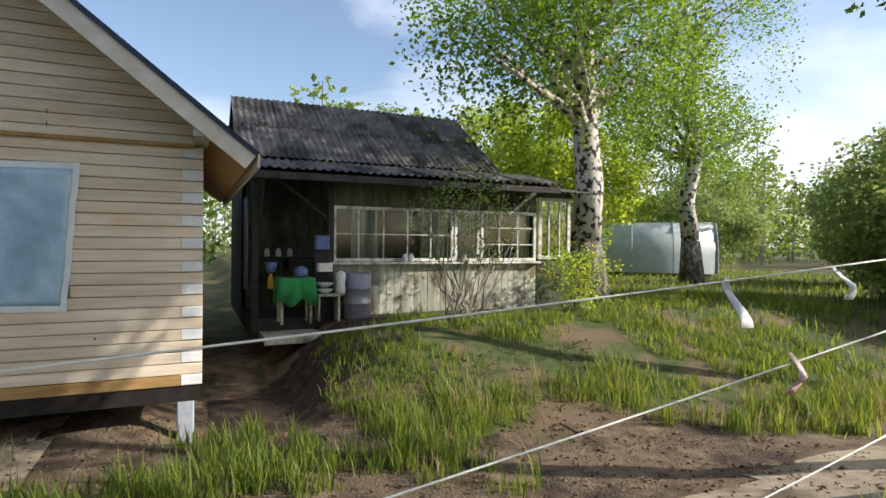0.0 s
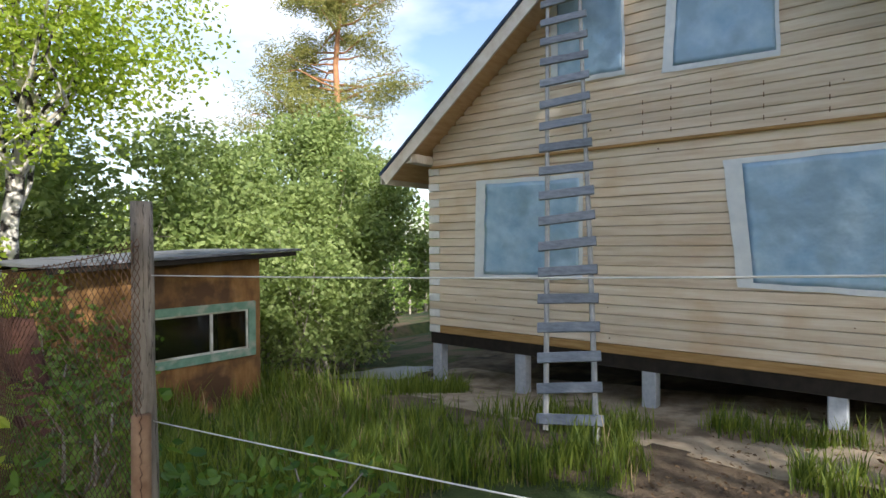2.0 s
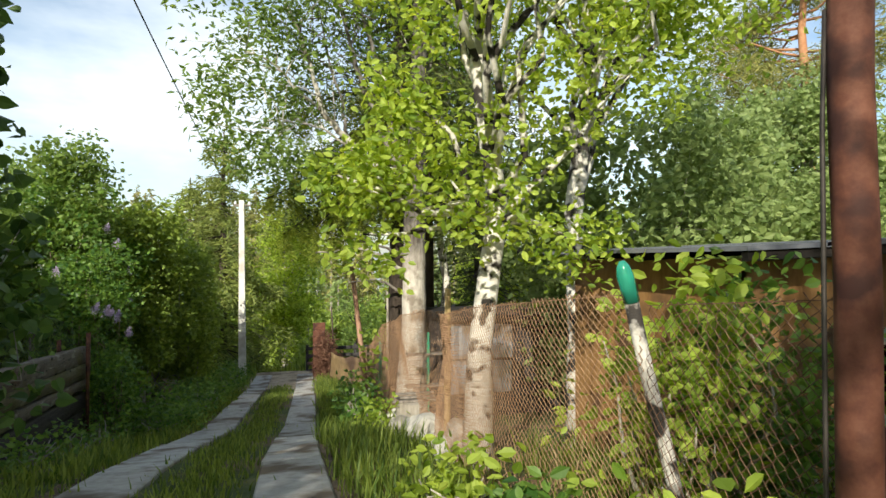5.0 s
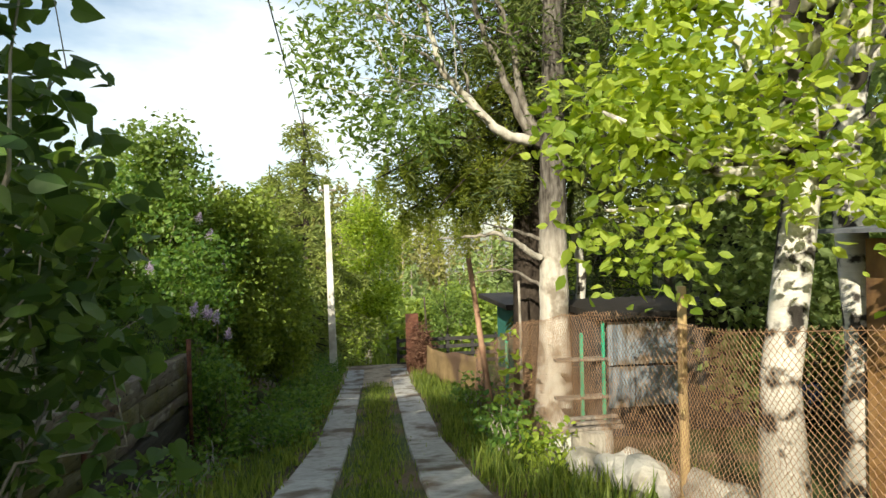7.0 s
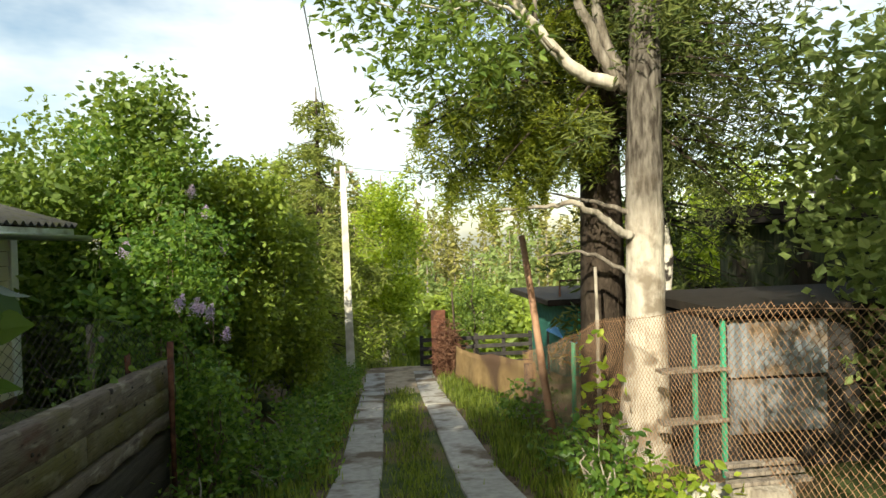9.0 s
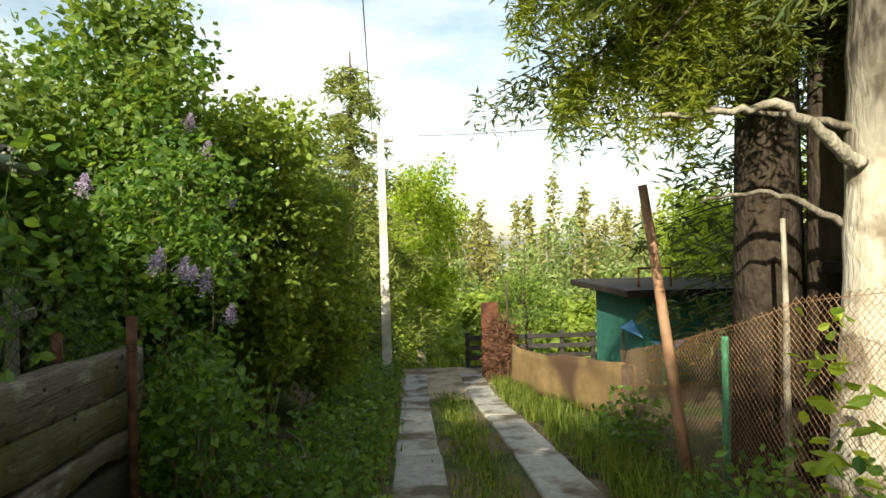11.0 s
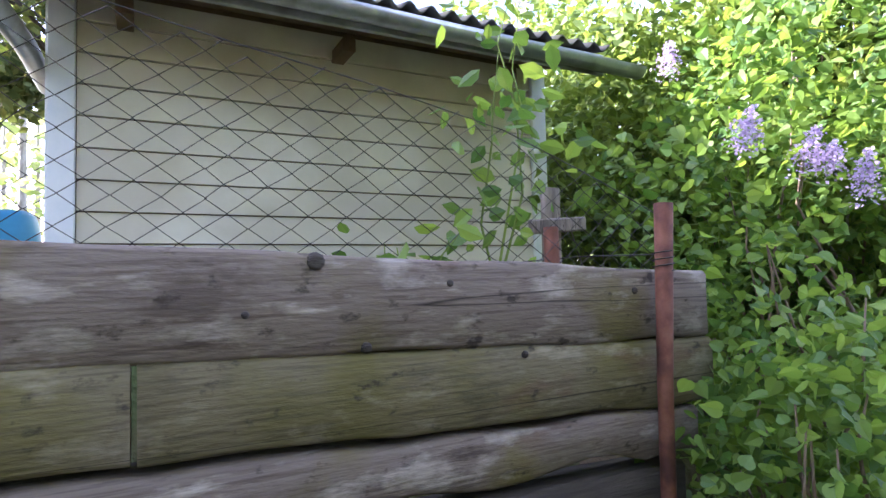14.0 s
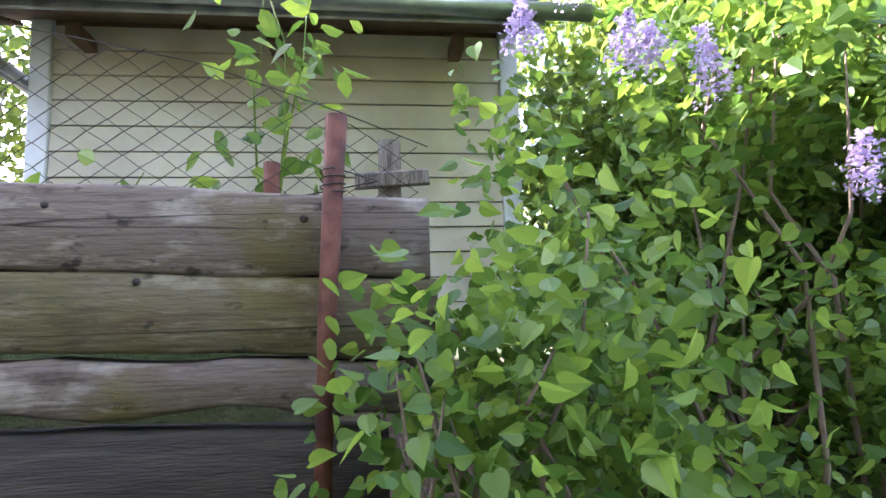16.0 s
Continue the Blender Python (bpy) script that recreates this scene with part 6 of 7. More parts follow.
glazing(-9.0, -8.06, 2.28, 3.8, 3, 1, 0.09)


def slope_sheets(x0, z0, x1, z1, y0, y1, n, rows):
    """Wavy slate sheets in courses, each a little askew, waves running up the slope."""
    rnd = random.Random(17)
    L = math.hypot(x1 - x0, z1 - z0)
    d = Vector((x1 - x0, 0, z1 - z0)).normalized()
    nn = Vector((-d.z, 0, d.x))
    for r in range(rows):
        for k in range(n):
            a, b = y0 + (y1 - y0) * k / n, y0 + (y1 - y0) * (k + 1) / n
            s = Shape()
            m = 28
            tilt = rnd.uniform(-0.012, 0.012)
            for i in range(m + 1):
                y = a + (b - a + 0.03) * i / m
                w = 0.028 * math.cos(2 * math.pi * i / 4)
                for q, e in ((0, r / rows * L - (0.08 if r else 0)), (1, (r + 1) / rows * L)):
                    p = Vector((x0, 0, z0)) + d * e + nn * (w + 0.02 * (1 - q) + tilt * i / m + 0.012)
                    s.v.append((p.x, y + tilt * 3 * q, p.z))
            s.f = [(2 * i, 2 * i + 2, 2 * i + 3, 2 * i + 1) for i in range(m)]
            o = own(part("roof_sheet", s, SLATE, None, "", True), old)


slope_sheets(13.9, 4.42, 16.6, 6.28, -7.3, -1.15, 6, 2)
slope_sheets(12.55, 4.02, 13.95, 4.40, -8.3, -1.1, 6, 1)
slope_sheets(12.75, 3.86, 14.2, 4.12, -9.5, -8.2, 1, 1)
own(part("back_roof", Shape().add([(16.6, -7.3, 6.28), (16.6, -1.15, 6.28), (19.3, -1.15, 4.4), (19.3, -7.3, 4.4)], [(0, 1, 2, 3)]), SLATE), old)
own(part("roof_deck", Shape().add([(13.95, -7.2, 4.36), (13.95, -1.2, 4.36), (16.6, -1.2, 6.2), (16.6, -7.2, 6.2)], [(0, 1, 2, 3)]).add([(12.6, -8.2, 3.97), (12.6, -1.15, 3.97), (13.95, -1.15, 4.34), (13.95, -8.2, 4.34)], [(0, 1, 2, 3)]), OLD_DARK), old)
own(part("eave_board", Shape().bevelled(12.55, 12.6, -8.2, -1.15, 3.84, 3.98, 0.008), OLD_DARK, None, "blackened eave board"), old)
own(part("brace", Shape().tube([(OX, -1.5, 3.0), (12.7, -1.5, 3.85)], 0.04, 6), OLD_DARK), old)
own(part("brace", Shape().tube([(OX, -2.9, 3.1), (OX, -1.9, 3.9)], 0.04, 6), OLD_DARK), old)
own(part("plank_step", Shape().bevelled(12.3, OX - 0.1, -2.9, -1.5, OZ - 0.12, OZ + 0.02, 0.01), OLD_PALE), old)


# ---- grass and weeds ----
LITTER = leaf_mat("dead_leaves", (0.07, 0.042, 0.025), (0.22, 0.15, 0.085), 0.1, 0.85)

def grass(name, label, n, place, hmin, hmax, material, seed, width=0.012, clump=0):
    """Blades rooted in the ground, one mesh."""
    rng = np.random.default_rng(seed)
    pts = []
    while len(pts) < n:
        q = place(rng)
        if q is None:
            continue
        if clump:
            k = int(clump * rng.uniform(0.5, 1.5))
            c = rng.uniform(0.5, 1.15)
            for _ in range(k):
                pts.append((q[0] + rng.normal(0, 0.07), q[1] + rng.normal(0, 0.07), c))
        else:
            pts.append((q[0], q[1], rng.uniform(0.6, 1.1)))
    pts = pts[:n]
    base = np.array([(x, y, ground_z(x, y) - 0.02) for x, y, c in pts])
    scale = np.array([c for x, y, c in pts])
    h = rng.uniform(hmin, hmax, n) * scale
    a = rng.uniform(0, 2 * np.pi, n)
    d = np.stack([np.cos(a), np.sin(a), np.zeros(n)], 1)
    sd = np.stack([-np.sin(a), np.cos(a), np.zeros(n)], 1)
    bend = (rng.uniform(0.1, 0.6, n) * h)[:, None]
    w = (width * rng.uniform(0.6, 1.3, n) * (0.5 + h / hmax))[:, None]
    up = np.array([0, 0, 1.0])[None, :]
    v = np.stack([base - sd * w / 2, base + sd * w / 2, base + up * (h * 0.55)[:, None] + d * bend * 0.3 + sd * w * 0.45, base + up * (h * 0.55)[:, None] + d * bend * 0.3 - sd * w * 0.45, base + up * h[:, None] * 0.96 + d * bend], 1)
    s = Shape()
    s.v = v.reshape(-1, 3).tolist()
    b = (np.arange(n) * 5)[:, None]
    s.f = (b + np.array([[0, 1, 2, 3]])).tolist() + (b + np.array([[3, 2, 4]])).tolist()
    return solid(name, s, material, label, "grass", kind="stuff")


def in_yard(rng):
    x, y = rng.uniform(2.35, 9.0), rng.uniform(-11, 9.5)
    lush = noise.noise((x * 0.55, y * 0.55, 11)) + (0.55 if 4.3 < y and x < 6.6 else 0) + (0.35 if x < 3.2 and y > 1.5 else 0) - (0.12 if x > 6.4 and y > -0.6 else 0) - (1 if x > 8.75 and y > -0.7 else 0)
    return (x, y) if lush > (0.02 if y > 0.5 else 0.14) + 0.25 * rng.random() else None


def on_bank(rng):
    x, y = rng.uniform(7.8, 16), rng.uniform(-16, -2.1)
    if x > 12.6 and y > -9.6:
        return None
    return (x, y) if noise.noise((x * 0.5, y * 0.5, 5)) > -0.08 + 0.12 * rng.random() else None


def far_right(rng):
    return rng.uniform(6, 30), rng.uniform(-32, -9)


def median(rng):
    y = rng.uniform(-6, 22.5)
    return road_x(y) + rng.normal(-0.02, 0.17), y


def verge_right(rng):
    y = rng.uniform(1.0, 24)
    return road_x(y) + 1.0 + abs(rng.normal(0.35, 0.4)), y


def verge_left(rng):
    y = rng.uniform(2, 26)
    u = 0.98 + abs(rng.normal(0.3, 0.45))
    return (road_x(y) - u, y) if u < 2.3 or y > 15 else None


def below(rng):
    return rng.uniform(-8, 12), rng.uniform(26, 48)


grass("tall_grass", "tall uneven green grass of the yard", 34000, in_yard, 0.12, 0.50, GRASS, 101, 0.011, 26)
grass("yard_turf", "short green turf of the yard", 16000, in_yard, 0.05, 0.14, GRASS, 107, 0.012)
grass("bank_grass", "bright grass on the bank before the old house", 26000, on_bank, 0.07, 0.26, GRASS, 102, 0.014, 16)
grass("garden_grass", "rough grass of the gardens behind", 16000, far_right, 0.12, 0.35, GRASS, 103, 0.03)
grass("median_grass", "low grass between the wheel tracks", 15000, median, 0.04, 0.15, GRASS, 104, 0.012)
grass("verge_grass", "grass and weeds along the fence", 15000, verge_right, 0.08, 0.32, GRASS, 105, 0.012, 12)
grass("verge_grass", "grass under the hedge along the lane", 12000, verge_left, 0.06, 0.24, GRASS, 106, 0.014, 10)
grass("meadow_grass", "meadow below the lane", 14000, below, 0.2, 0.6, GRASS, 108, 0.05)


def before_piers(rng):
    x, y = rng.uniform(6.6, 8.75), rng.uniform(-2.2, 8)
    return (x, y) if noise.noise((x * 0.9, y * 0.6, 21)) > 0.02 + 0.15 * rng.random() else None


grass("pier_grass", "ragged grass clumps before the piers of the new house", 9000, before_piers, 0.08, 0.42, GRASS, 110, 0.012, 22)
grass("dry_grass", "dead straw among the green grass", 3500, in_yard, 0.10, 0.45, DRY, 109, 0.008, 14)


def weed(name, label, x, y, rx, ry, h, n, size, leafm, seed, template=None):
    return bush(name, label, x, y, rx, ry, h, n, size, leafm, seed, "plant", template or OVAL, 10, 0.16, None, None, 0.05, 30)


WEEDS = [(1.72, 4.55, 0.35, 0.40, 0.75, 420, 0.085), (2.0, 5.1, 0.35, 0.5, 0.85, 420, 0.085), (2.45, 4.5, 0.4, 0.5, 0.95, 480, 0.085), (1.62, 5.75, 0.28, 0.35, 0.55, 320, 0.085), (2.6, 5.6, 0.4, 0.5, 1.0, 420, 0.085), (1.55, 6.9, 0.25, 0.5, 0.45, 380, 0.085), (1.45, 7.9, 0.25, 0.5, 0.40, 340, 0.085), (1.5, 13.2, 0.3, 0.4, 0.75, 360, 0.085), (1.6, 14.6, 0.3, 0.5, 0.55, 360, 0.085), (1.7, 12.3, 0.25, 0.5, 0.4, 300, 0.085), (1.9, 17.2, 0.4, 0.5, 0.7, 380, 0.09), (3.0, 3.6, 0.5, 0.5, 0.6, 420, 0.07), (2.5, 7.5, 0.45, 0.35, 1.5, 1100, 0.08), (3.0, 7.6, 0.5, 0.35, 1.7, 1100, 0.08), (3.5, 7.5, 0.5, 0.35, 1.3, 700, 0.08), (1.62, 6.3, 0.3, 0.4, 0.65, 420, 0.085)]
for k, (x, y, rx, ry, h, n, sz) in enumerate(WEEDS):
    weed("weed_clump", "broad-leaved green weeds at the foot of the fence", x, y, rx, ry, h, n, sz, L_LILAC if k % 3 else L_MAPLE, 120 + k)
for k in range(9):
    y = 15.3 + k * 1.15
    weed("ground_elder", "low leafy weeds under the hedge", road_x(y) - 1.55 - 0.1 * (k % 2), y, 0.55, 0.7, 0.55, 900, 0.075, L_LILAC, 140 + k)
for k in range(4):
    y = 10.4 + k * 1.2
    weed("ground_elder", "low dark weeds at the foot of the sleeper wall", -2.05, y, 0.32, 0.6, 0.30, 300, 0.07, L_LILAC, 150 + k)

# dead leaves and bark scraps on the bare earth
lr = np.random.default_rng(190)
lp_ = [(x, y, ground_z(x, y) + 0.022) for x, y in zip(lr.uniform(2.6, 10, 4200), lr.uniform(-7, 3, 4200))]
lp_ += [(road_x(y) + 1.05 + abs(d), y, ground_z(road_x(y) + 1.05 + abs(d), y) + 0.012) for y, d in zip(lr.uniform(5, 20, 900), lr.normal(0, 0.22, 900))]
solid("leaf_litter", leaf_cloud(lr, lp_, (0.06, 0.06, 0.006), 11000, 0.05, template=OVAL), LITTER, "brown dead leaves strewn on the bare earth", "litter", kind="stuff")

# overhanging hazel at the lane's edge
hz = np.random.default_rng(160)
hazel = thing("hazel", "overhanging hazel branches with large rounded dark leaves", "bush", (-2.3, 9.5, 0.4))
hc = []
for k in range(15):
    tip = Vector((-2.1 + hz.uniform(0.0, 0.95), 9.6 + hz.uniform(-0.45, 0.7), hz.uniform(1.7, 4.1)))
    path = bent((-2.3 + hz.normal(0, 0.06), 9.5 + hz.normal(0, 0.1), 0.3), tip, hz, 0.07, 6)
    own(part("stem", Shape().tube(path, [0.016, 0.014, 0.011, 0.008, 0.006, 0.004, 0.003], 6), BARK, None, "", True), hazel)
    hc += [tuple(p) for p in path[3:]]
own(part("foliage", leaf_cloud(hz, hc, (0.13, 0.13, 0.14), 1700, 0.105, 0.05, template=HEART), L_HAZEL), hazel)

# unseen trees and thicket added to cast shade, and thicket behind the net
for x, y, h, sd in ((-9.6, 1.8, 7.6, 171), (3.6, -8.8, 11.5, 172), (0.4, -10.6, 12.5, 173), (6.3, -12.2, 12, 179), (-9.3, -0.8, 7.6, 184), (3.0, -6.8, 13.8, 185), (-1.1, -4.8, 9.2, 186), (-6.5, -0.9, 6.0, 187)):
    tree("shade_tree", "unseen leafy tree added to cast shade", x, y, h, 0.2, [(110, x, y, ground_z(x, y) + h * (0.78 if h > 11 else 0.68), 2.7, 2.7, h * (0.2 if h > 11 else 0.30))], 12000, 0.20, L_BUSH, BARK, sd, 0.4)
tree("shade_tree", "unseen slim tree added to shade the hazel", -3.9, 6.3, 6.0, 0.09, [(60, -3.9, 6.3, 5.6, 1.1, 1.1, 0.9)], 7000, 0.13, L_BUSH, BARK, 188, 0.3)
bush("thicket", "unseen leafy thicket added to cast shade", -6.5, 7.0, 1.7, 1.7, 5.2, 9000, 0.13, L_BUSH, 183, spread=0.35, clumps=80)
bush("thicket", "dark leafy thicket beyond the wire net", -6.6, 9.6, 1.8, 2.2, 3.9, 8000, 0.12, L_BUSH, 174, spread=0.3, clumps=70)
bush("thicket", "sunlit bushes behind the cream house", -8.5, 18.5, 2.6, 2.6, 5.5, 10000, 0.13, L_BUSH, 175, spread=0.35, clumps=90)
bush("thicket", "pale green bushes behind the lilac", -6.0, 19.4, 1.8, 1.8, 5.0, 9000, 0.12, L_BUSH, 176, spread=0.35, clumps=80)
bush("veranda_shrub", "thin dark shrub growing before the veranda windows", 11.9, -5.4, 0.9, 1.3, 2.9, 1500, 0.07, L_BUSH, 177, stems=26, spread=0.22, clumps=50, lift=0.4)
bush("veranda_shrub", "bright young shrub at the corner of the veranda", 12.3, -8.6, 0.7, 0.8, 1.6, 1500, 0.08, L_MAPLE, 178, spread=0.2, clumps=30)


conifer("spruce", "second dark spruce trunk in the group", 3.05, 15.75, 12.0, 0.2, 2.2, N_SPRUCE, BARK_DARK, 181, 0.34, 26, 0.11)
tree("birch", "slim birch standing behind the old tree", 3.45, 15.9, 10, 0.10, [(40, 3.4, 15.9, 7.0, 1.8, 1.8, 2.4)], 5000, 0.10, L_BIRCH, BIRCH, 182, 0.3, 0.4, 12)


# ---- things on the fence side ----
GREEN_PAINT = mat("bright_green_paint", [(0.03, 0.30, 0.17), (0.06, 0.42, 0.26)], 10, 0.5, 0.2, 50)
STEEL = mat("grey_sheet_metal", [(0.17, 0.20, 0.24), (0.29, 0.32, 0.36)], 5, 0.6, 0.2, 20, metal=0.3, stain=(0.22, 0.17, 0.13), stain_scale=3)
hut = thing("fence_shack", "low dark shack with grey-blue sheet metal doors behind the net", "shed", (4.3, 14.8, 0))
for x0, x1 in ((3.06, 3.42), (3.44, 4.12)):
    for z0, z1 in ((-0.05, 0.50), (0.52, 1.10)):
        sh = Shape()
        for i in range(9):
            x = x0 + (x1 - x0) * i / 8
            dy = 0.010 * math.sin(i * 1.9 + z0 * 5)
            sh.v += [(x, 13.9 + dy, z0), (x, 13.9 + dy, z1 - 0.03 * (x - 3)), (x, 13.93 + dy, z0), (x, 13.93 + dy, z1 - 0.03 * (x - 3))]
        sh.f = [q for i in range(8) for q in ((4 * i, 4 * i + 4, 4 * i + 5, 4 * i + 1), (4 * i + 2, 4 * i + 3, 4 * i + 7, 4 * i + 6), (4 * i + 1, 4 * i + 5, 4 * i + 7, 4 * i + 3))]
        own(part("door_sheet", sh, STEEL, None, "grey-blue metal sheet"), hut)
own(part("front_wall", Shape().box(2.9, 6.3, 13.98, 14.05, -0.6, 1.12), OLD_DARK, None, "dark board front"), hut)
own(part("side_wall", Shape().box(2.9, 2.97, 14.06, 15.2, -0.8, 1.12), OLD_DARK), hut)
own(part("roof", Shape().bevelled(2.85, 6.5, 13.75, 15.6, 1.15, 1.24, 0.012, axis=0), BEAM_DARK, None, "tarred flat roof"), hut)
for k, (x, a, b) in enumerate(((2.96, -0.1, 1.12), (2.66, 0.1, 0.98))):
    own(part("door_post", Shape().bevelled(x - 0.02, x + 0.02, 13.84, 13.88, a - 0.4, b, 0.004, axis=2), GREEN_PAINT, None, "bright green post"), hut)
for z in (0.62, 0.12):
    own(part("shelf_board", Shape().bevelled(2.3, 3.0, 13.8, 13.95, z, z + 0.03, 0.004, axis=0), POST_WOOD), hut)
own(part("blue_tarp", Shape().bevelled(5.0, 5.7, 13.3, 13.8, -0.05, 0.25, 0.06, axis=0), mat("blue_bags", [(0.06, 0.09, 0.25), (0.16, 0.2, 0.4)], 6, 0.6, 0.4, 15), None, "heap of blue bags"), hut)
stump = thing("stump", "grey cut stump with planks laid on it", "stump", (2.05, 12.1, 0))
zs = ground_z(2.05, 12.1)
own(part("block", Shape().tube([(2.05, 12.1, zs - 0.15), (2.05, 12.1, zs + 0.05), (2.04, 12.1, zs + 0.42), (2.04, 12.1, zs + 0.43)], [0.26, 0.22, 0.20, 0.18], 14), BARK, None, "", True), stump)
for k in range(3):
    own(part("plank", Shape().bevelled(1.78 + 0.03 * k, 2.34, 12.0 + 0.07 * k, 12.06 + 0.07 * k, zs + 0.432 + 0.03 * k, zs + 0.458 + 0.03 * k, 0.004, axis=0), POST_WOOD), stump)
ROCK = mat("pale_boulder", [(0.36, 0.34, 0.31), (0.52, 0.50, 0.46)], 5, 0.9, 0.6, 25, stain=(0.24, 0.22, 0.19), stain_scale=3, bump_dist=0.02)
for k, (x, y, r) in enumerate(((2.02, 10.9, 0.26), (2.1, 11.4, 0.24), (1.95, 11.9, 0.20), (2.2, 10.35, 0.22), (2.0, 12.5, 0.24), (2.05, 9.9, 0.2))):
    bm = bmesh.new()
    bmesh.ops.create_icosphere(bm, subdivisions=3, radius=r)
    for v in bm.verts:
        d = 1 + 0.55 * noise.noise(v.co * (1.0 / r) + Vector((k * 3, 0, 0))) + 0.12 * noise.noise(v.co * (3.2 / r) + Vector((0, k, 0)))
        v.co = Vector((v.co.x * d, v.co.y * 1.25 * d, v.co.z * 0.8 * d))
    me = bpy.data.meshes.new("boulder")
    bm.to_mesh(me)
    bm.free()
    me.materials.append(ROCK)
    o = tagged(new("boulder", me), "pale angular boulder at the foot of the fence", "rock", "boulders by the fence")
    o.location = (x, y, ground_z(x, y) + r * 0.45)
# Folded rusty net drawn as an opaque sheet; its shade is put into the colour.
NET_FOLD_SHADE = mat("shaded_maroon_net_fold", [(0.030, 0.012, 0.011), (0.060, 0.023, 0.019), (0.10, 0.042, 0.032)], 5, 0.85, 0.4, 30, stain=(0.12, 0.055, 0.038), stain_scale=2.0)
sh = Shape()
for i in range(21):
    f = i / 20
    x, y = 1.98 + 0.86 * f, 6.12 + 0.80 * f + 0.03 * math.sin(i * 0.9)
    zt = 2.0 - 0.16 * f + 0.04 * noise.noise((i * 0.7, 0, 0))
    xb, yb = x + 0.05 * f, y - 0.75 * f
    sh.v += [(xb, yb, ground_z(xb, yb) - 0.05), (x, y, zt), (xb + 0.006, yb + 0.006, ground_z(xb, yb) - 0.05), (x + 0.006, y + 0.006, zt)]
for i in range(20):
    a = 4 * i
    sh.f += [(a, a + 4, a + 5, a + 1), (a + 2, a + 3, a + 7, a + 6), (a + 1, a + 5, a + 7, a + 3)]
solid("rusty_sheet", sh, NET_FOLD_SHADE, "dense fold of rusty net as one maroon sheet, darkened for shade", "sheet", smooth=True)
rol = fence_net("net_roll", "dense reddish roll of old rusty net beside the pipe post", 5.2, 5.98, 2.12, 1.15, 0.019, 0.0022, RUST, lambda y, z: 0.10 * noise.noise((y * 2, z * 1.5, 6)))
own(part("hose", Shape().tube([(1.855, 6.06, 0.6), (1.858, 6.07, 1.6), (1.868, 6.08, 2.5), (1.885, 6.085, 2.8)], 0.006, 8), WIRE_DARK, None, "dark cable hose", True), mp)
post("green_stake", "bright green painted metal stake in the fence", (2.18, 15.9, -0.75), (2.2, 15.95, 0.55), 0.03, 0.03, GREEN_PAINT)
post("dead_stick", "thin dead stick standing by the spruce", (2.2, 15.1, -0.5), (2.2, 15.15, 1.6), 0.03, 0.018, BARK)

# dark shed behind the fence
TEAL_GREY = mat("dull_green_boards", [(0.055, 0.075, 0.06), (0.09, 0.115, 0.095)], 4, 0.8, 0.3, 30, stretch=(2, 2, 0.5))
ds = thing("dark_shed", "dark green timber shed with double flat roof", "shed", (8.3, 18.8, -0.9))
own(part("wall", Shape().box(7.25, 10.2, 17.4, 20.4, -1.4, 2.10), TEAL_GREY, None, "dark green wall"), ds)
boards("cladding", 7.248, 17.42, 20.38, -1.3, 2.06, 0.14, OLD_GREEN, ds)
own(part("roof", Shape().bevelled(6.85, 10.5, 17.0, 20.8, 2.12, 2.24, 0.01), BEAM_DARK, None, "tarred flat roof"), ds)
own(part("roof_cap", Shape().bevelled(6.95, 10.4, 17.1, 20.7, 2.26, 2.50, 0.01), BEAM_DARK, None, "upper roof layer"), ds)

# green shed, canopy and rails at the foot of the lane
TEAL_DARK = mat("dark_teal_paint", [(0.02, 0.10, 0.09), (0.04, 0.17, 0.14)], 6, 0.7, 0.2, 40)
gsd = thing("green_shed", "dark teal shed with a wide flat tarred roof", "shed", (6.2, 23.5, -1.9))
own(part("wall", Shape().box(4.3, 9.4, 22.3, 25.2, -2.3, 0.28), TEAL_DARK), gsd)
own(part("roof", Shape().bevelled(3.75, 9.7, 21.9, 25.6, 0.30, 0.45, 0.02), BEAM_DARK, None, "tarred flat roof"), gsd)
for x in (4.7, 5.9):
    own(part("door_frame", Shape().bevelled(x - 0.05, x + 0.05, 22.24, 22.296, -2.0, 0.2, 0.006, axis=2), GREEN_PAINT, None, "bright green post"), gsd)
own(part("roof_frame", Shape().tube([(4.3, 22.6, 0.45), (4.3, 22.6, 0.85), (5.0, 22.6, 0.85), (5.0, 22.6, 0.45)], 0.03, 6), RUST, None, "rusty frame"), gsd)
BLUE = mat("blue_tarpaulin", [(0.10, 0.30, 0.62), (0.16, 0.40, 0.74)], 4, 0.5, 0.3, 20)
cn = thing("canopy", "small sloping blue tarpaulin canopy on thin posts", "canopy", (4.8, 22.6, -1.9))
sh = Shape()
for j in range(7):
    for i in range(9):
        u, v = i / 8, j / 6
        sh.v.append((3.95 + 0.85 * u + 0.75 * v, 22.75 + 0.55 * u - 0.75 * v, -0.42 + 0.30 * u - 0.40 * v - 0.07 * math.sin(math.pi * u) * math.sin(math.pi * v)))
sh.f = [(j * 9 + i, j * 9 + i + 1, (j + 1) * 9 + i + 1, (j + 1) * 9 + i) for j in range(6) for i in range(8)]
tp = own(part("tarpaulin", sh, BLUE, None, "blue tarpaulin", True), cn)
tp.modifiers.new("thick", "SOLIDIFY").thickness = 0.02
for x, y, z in ((4.0, 22.72, -0.45), (4.72, 22.02, -0.85), (5.5, 22.5, -0.55)):
    own(part("post", Shape().tube([(x, y, -2.3), (x, y, z)], 0.03, 6), OLD_DARK), cn)
rf = thing("rail_fence", "black wooden rail fence across the foot of the lane", "fence", (3.0, 25.6, -1.9))
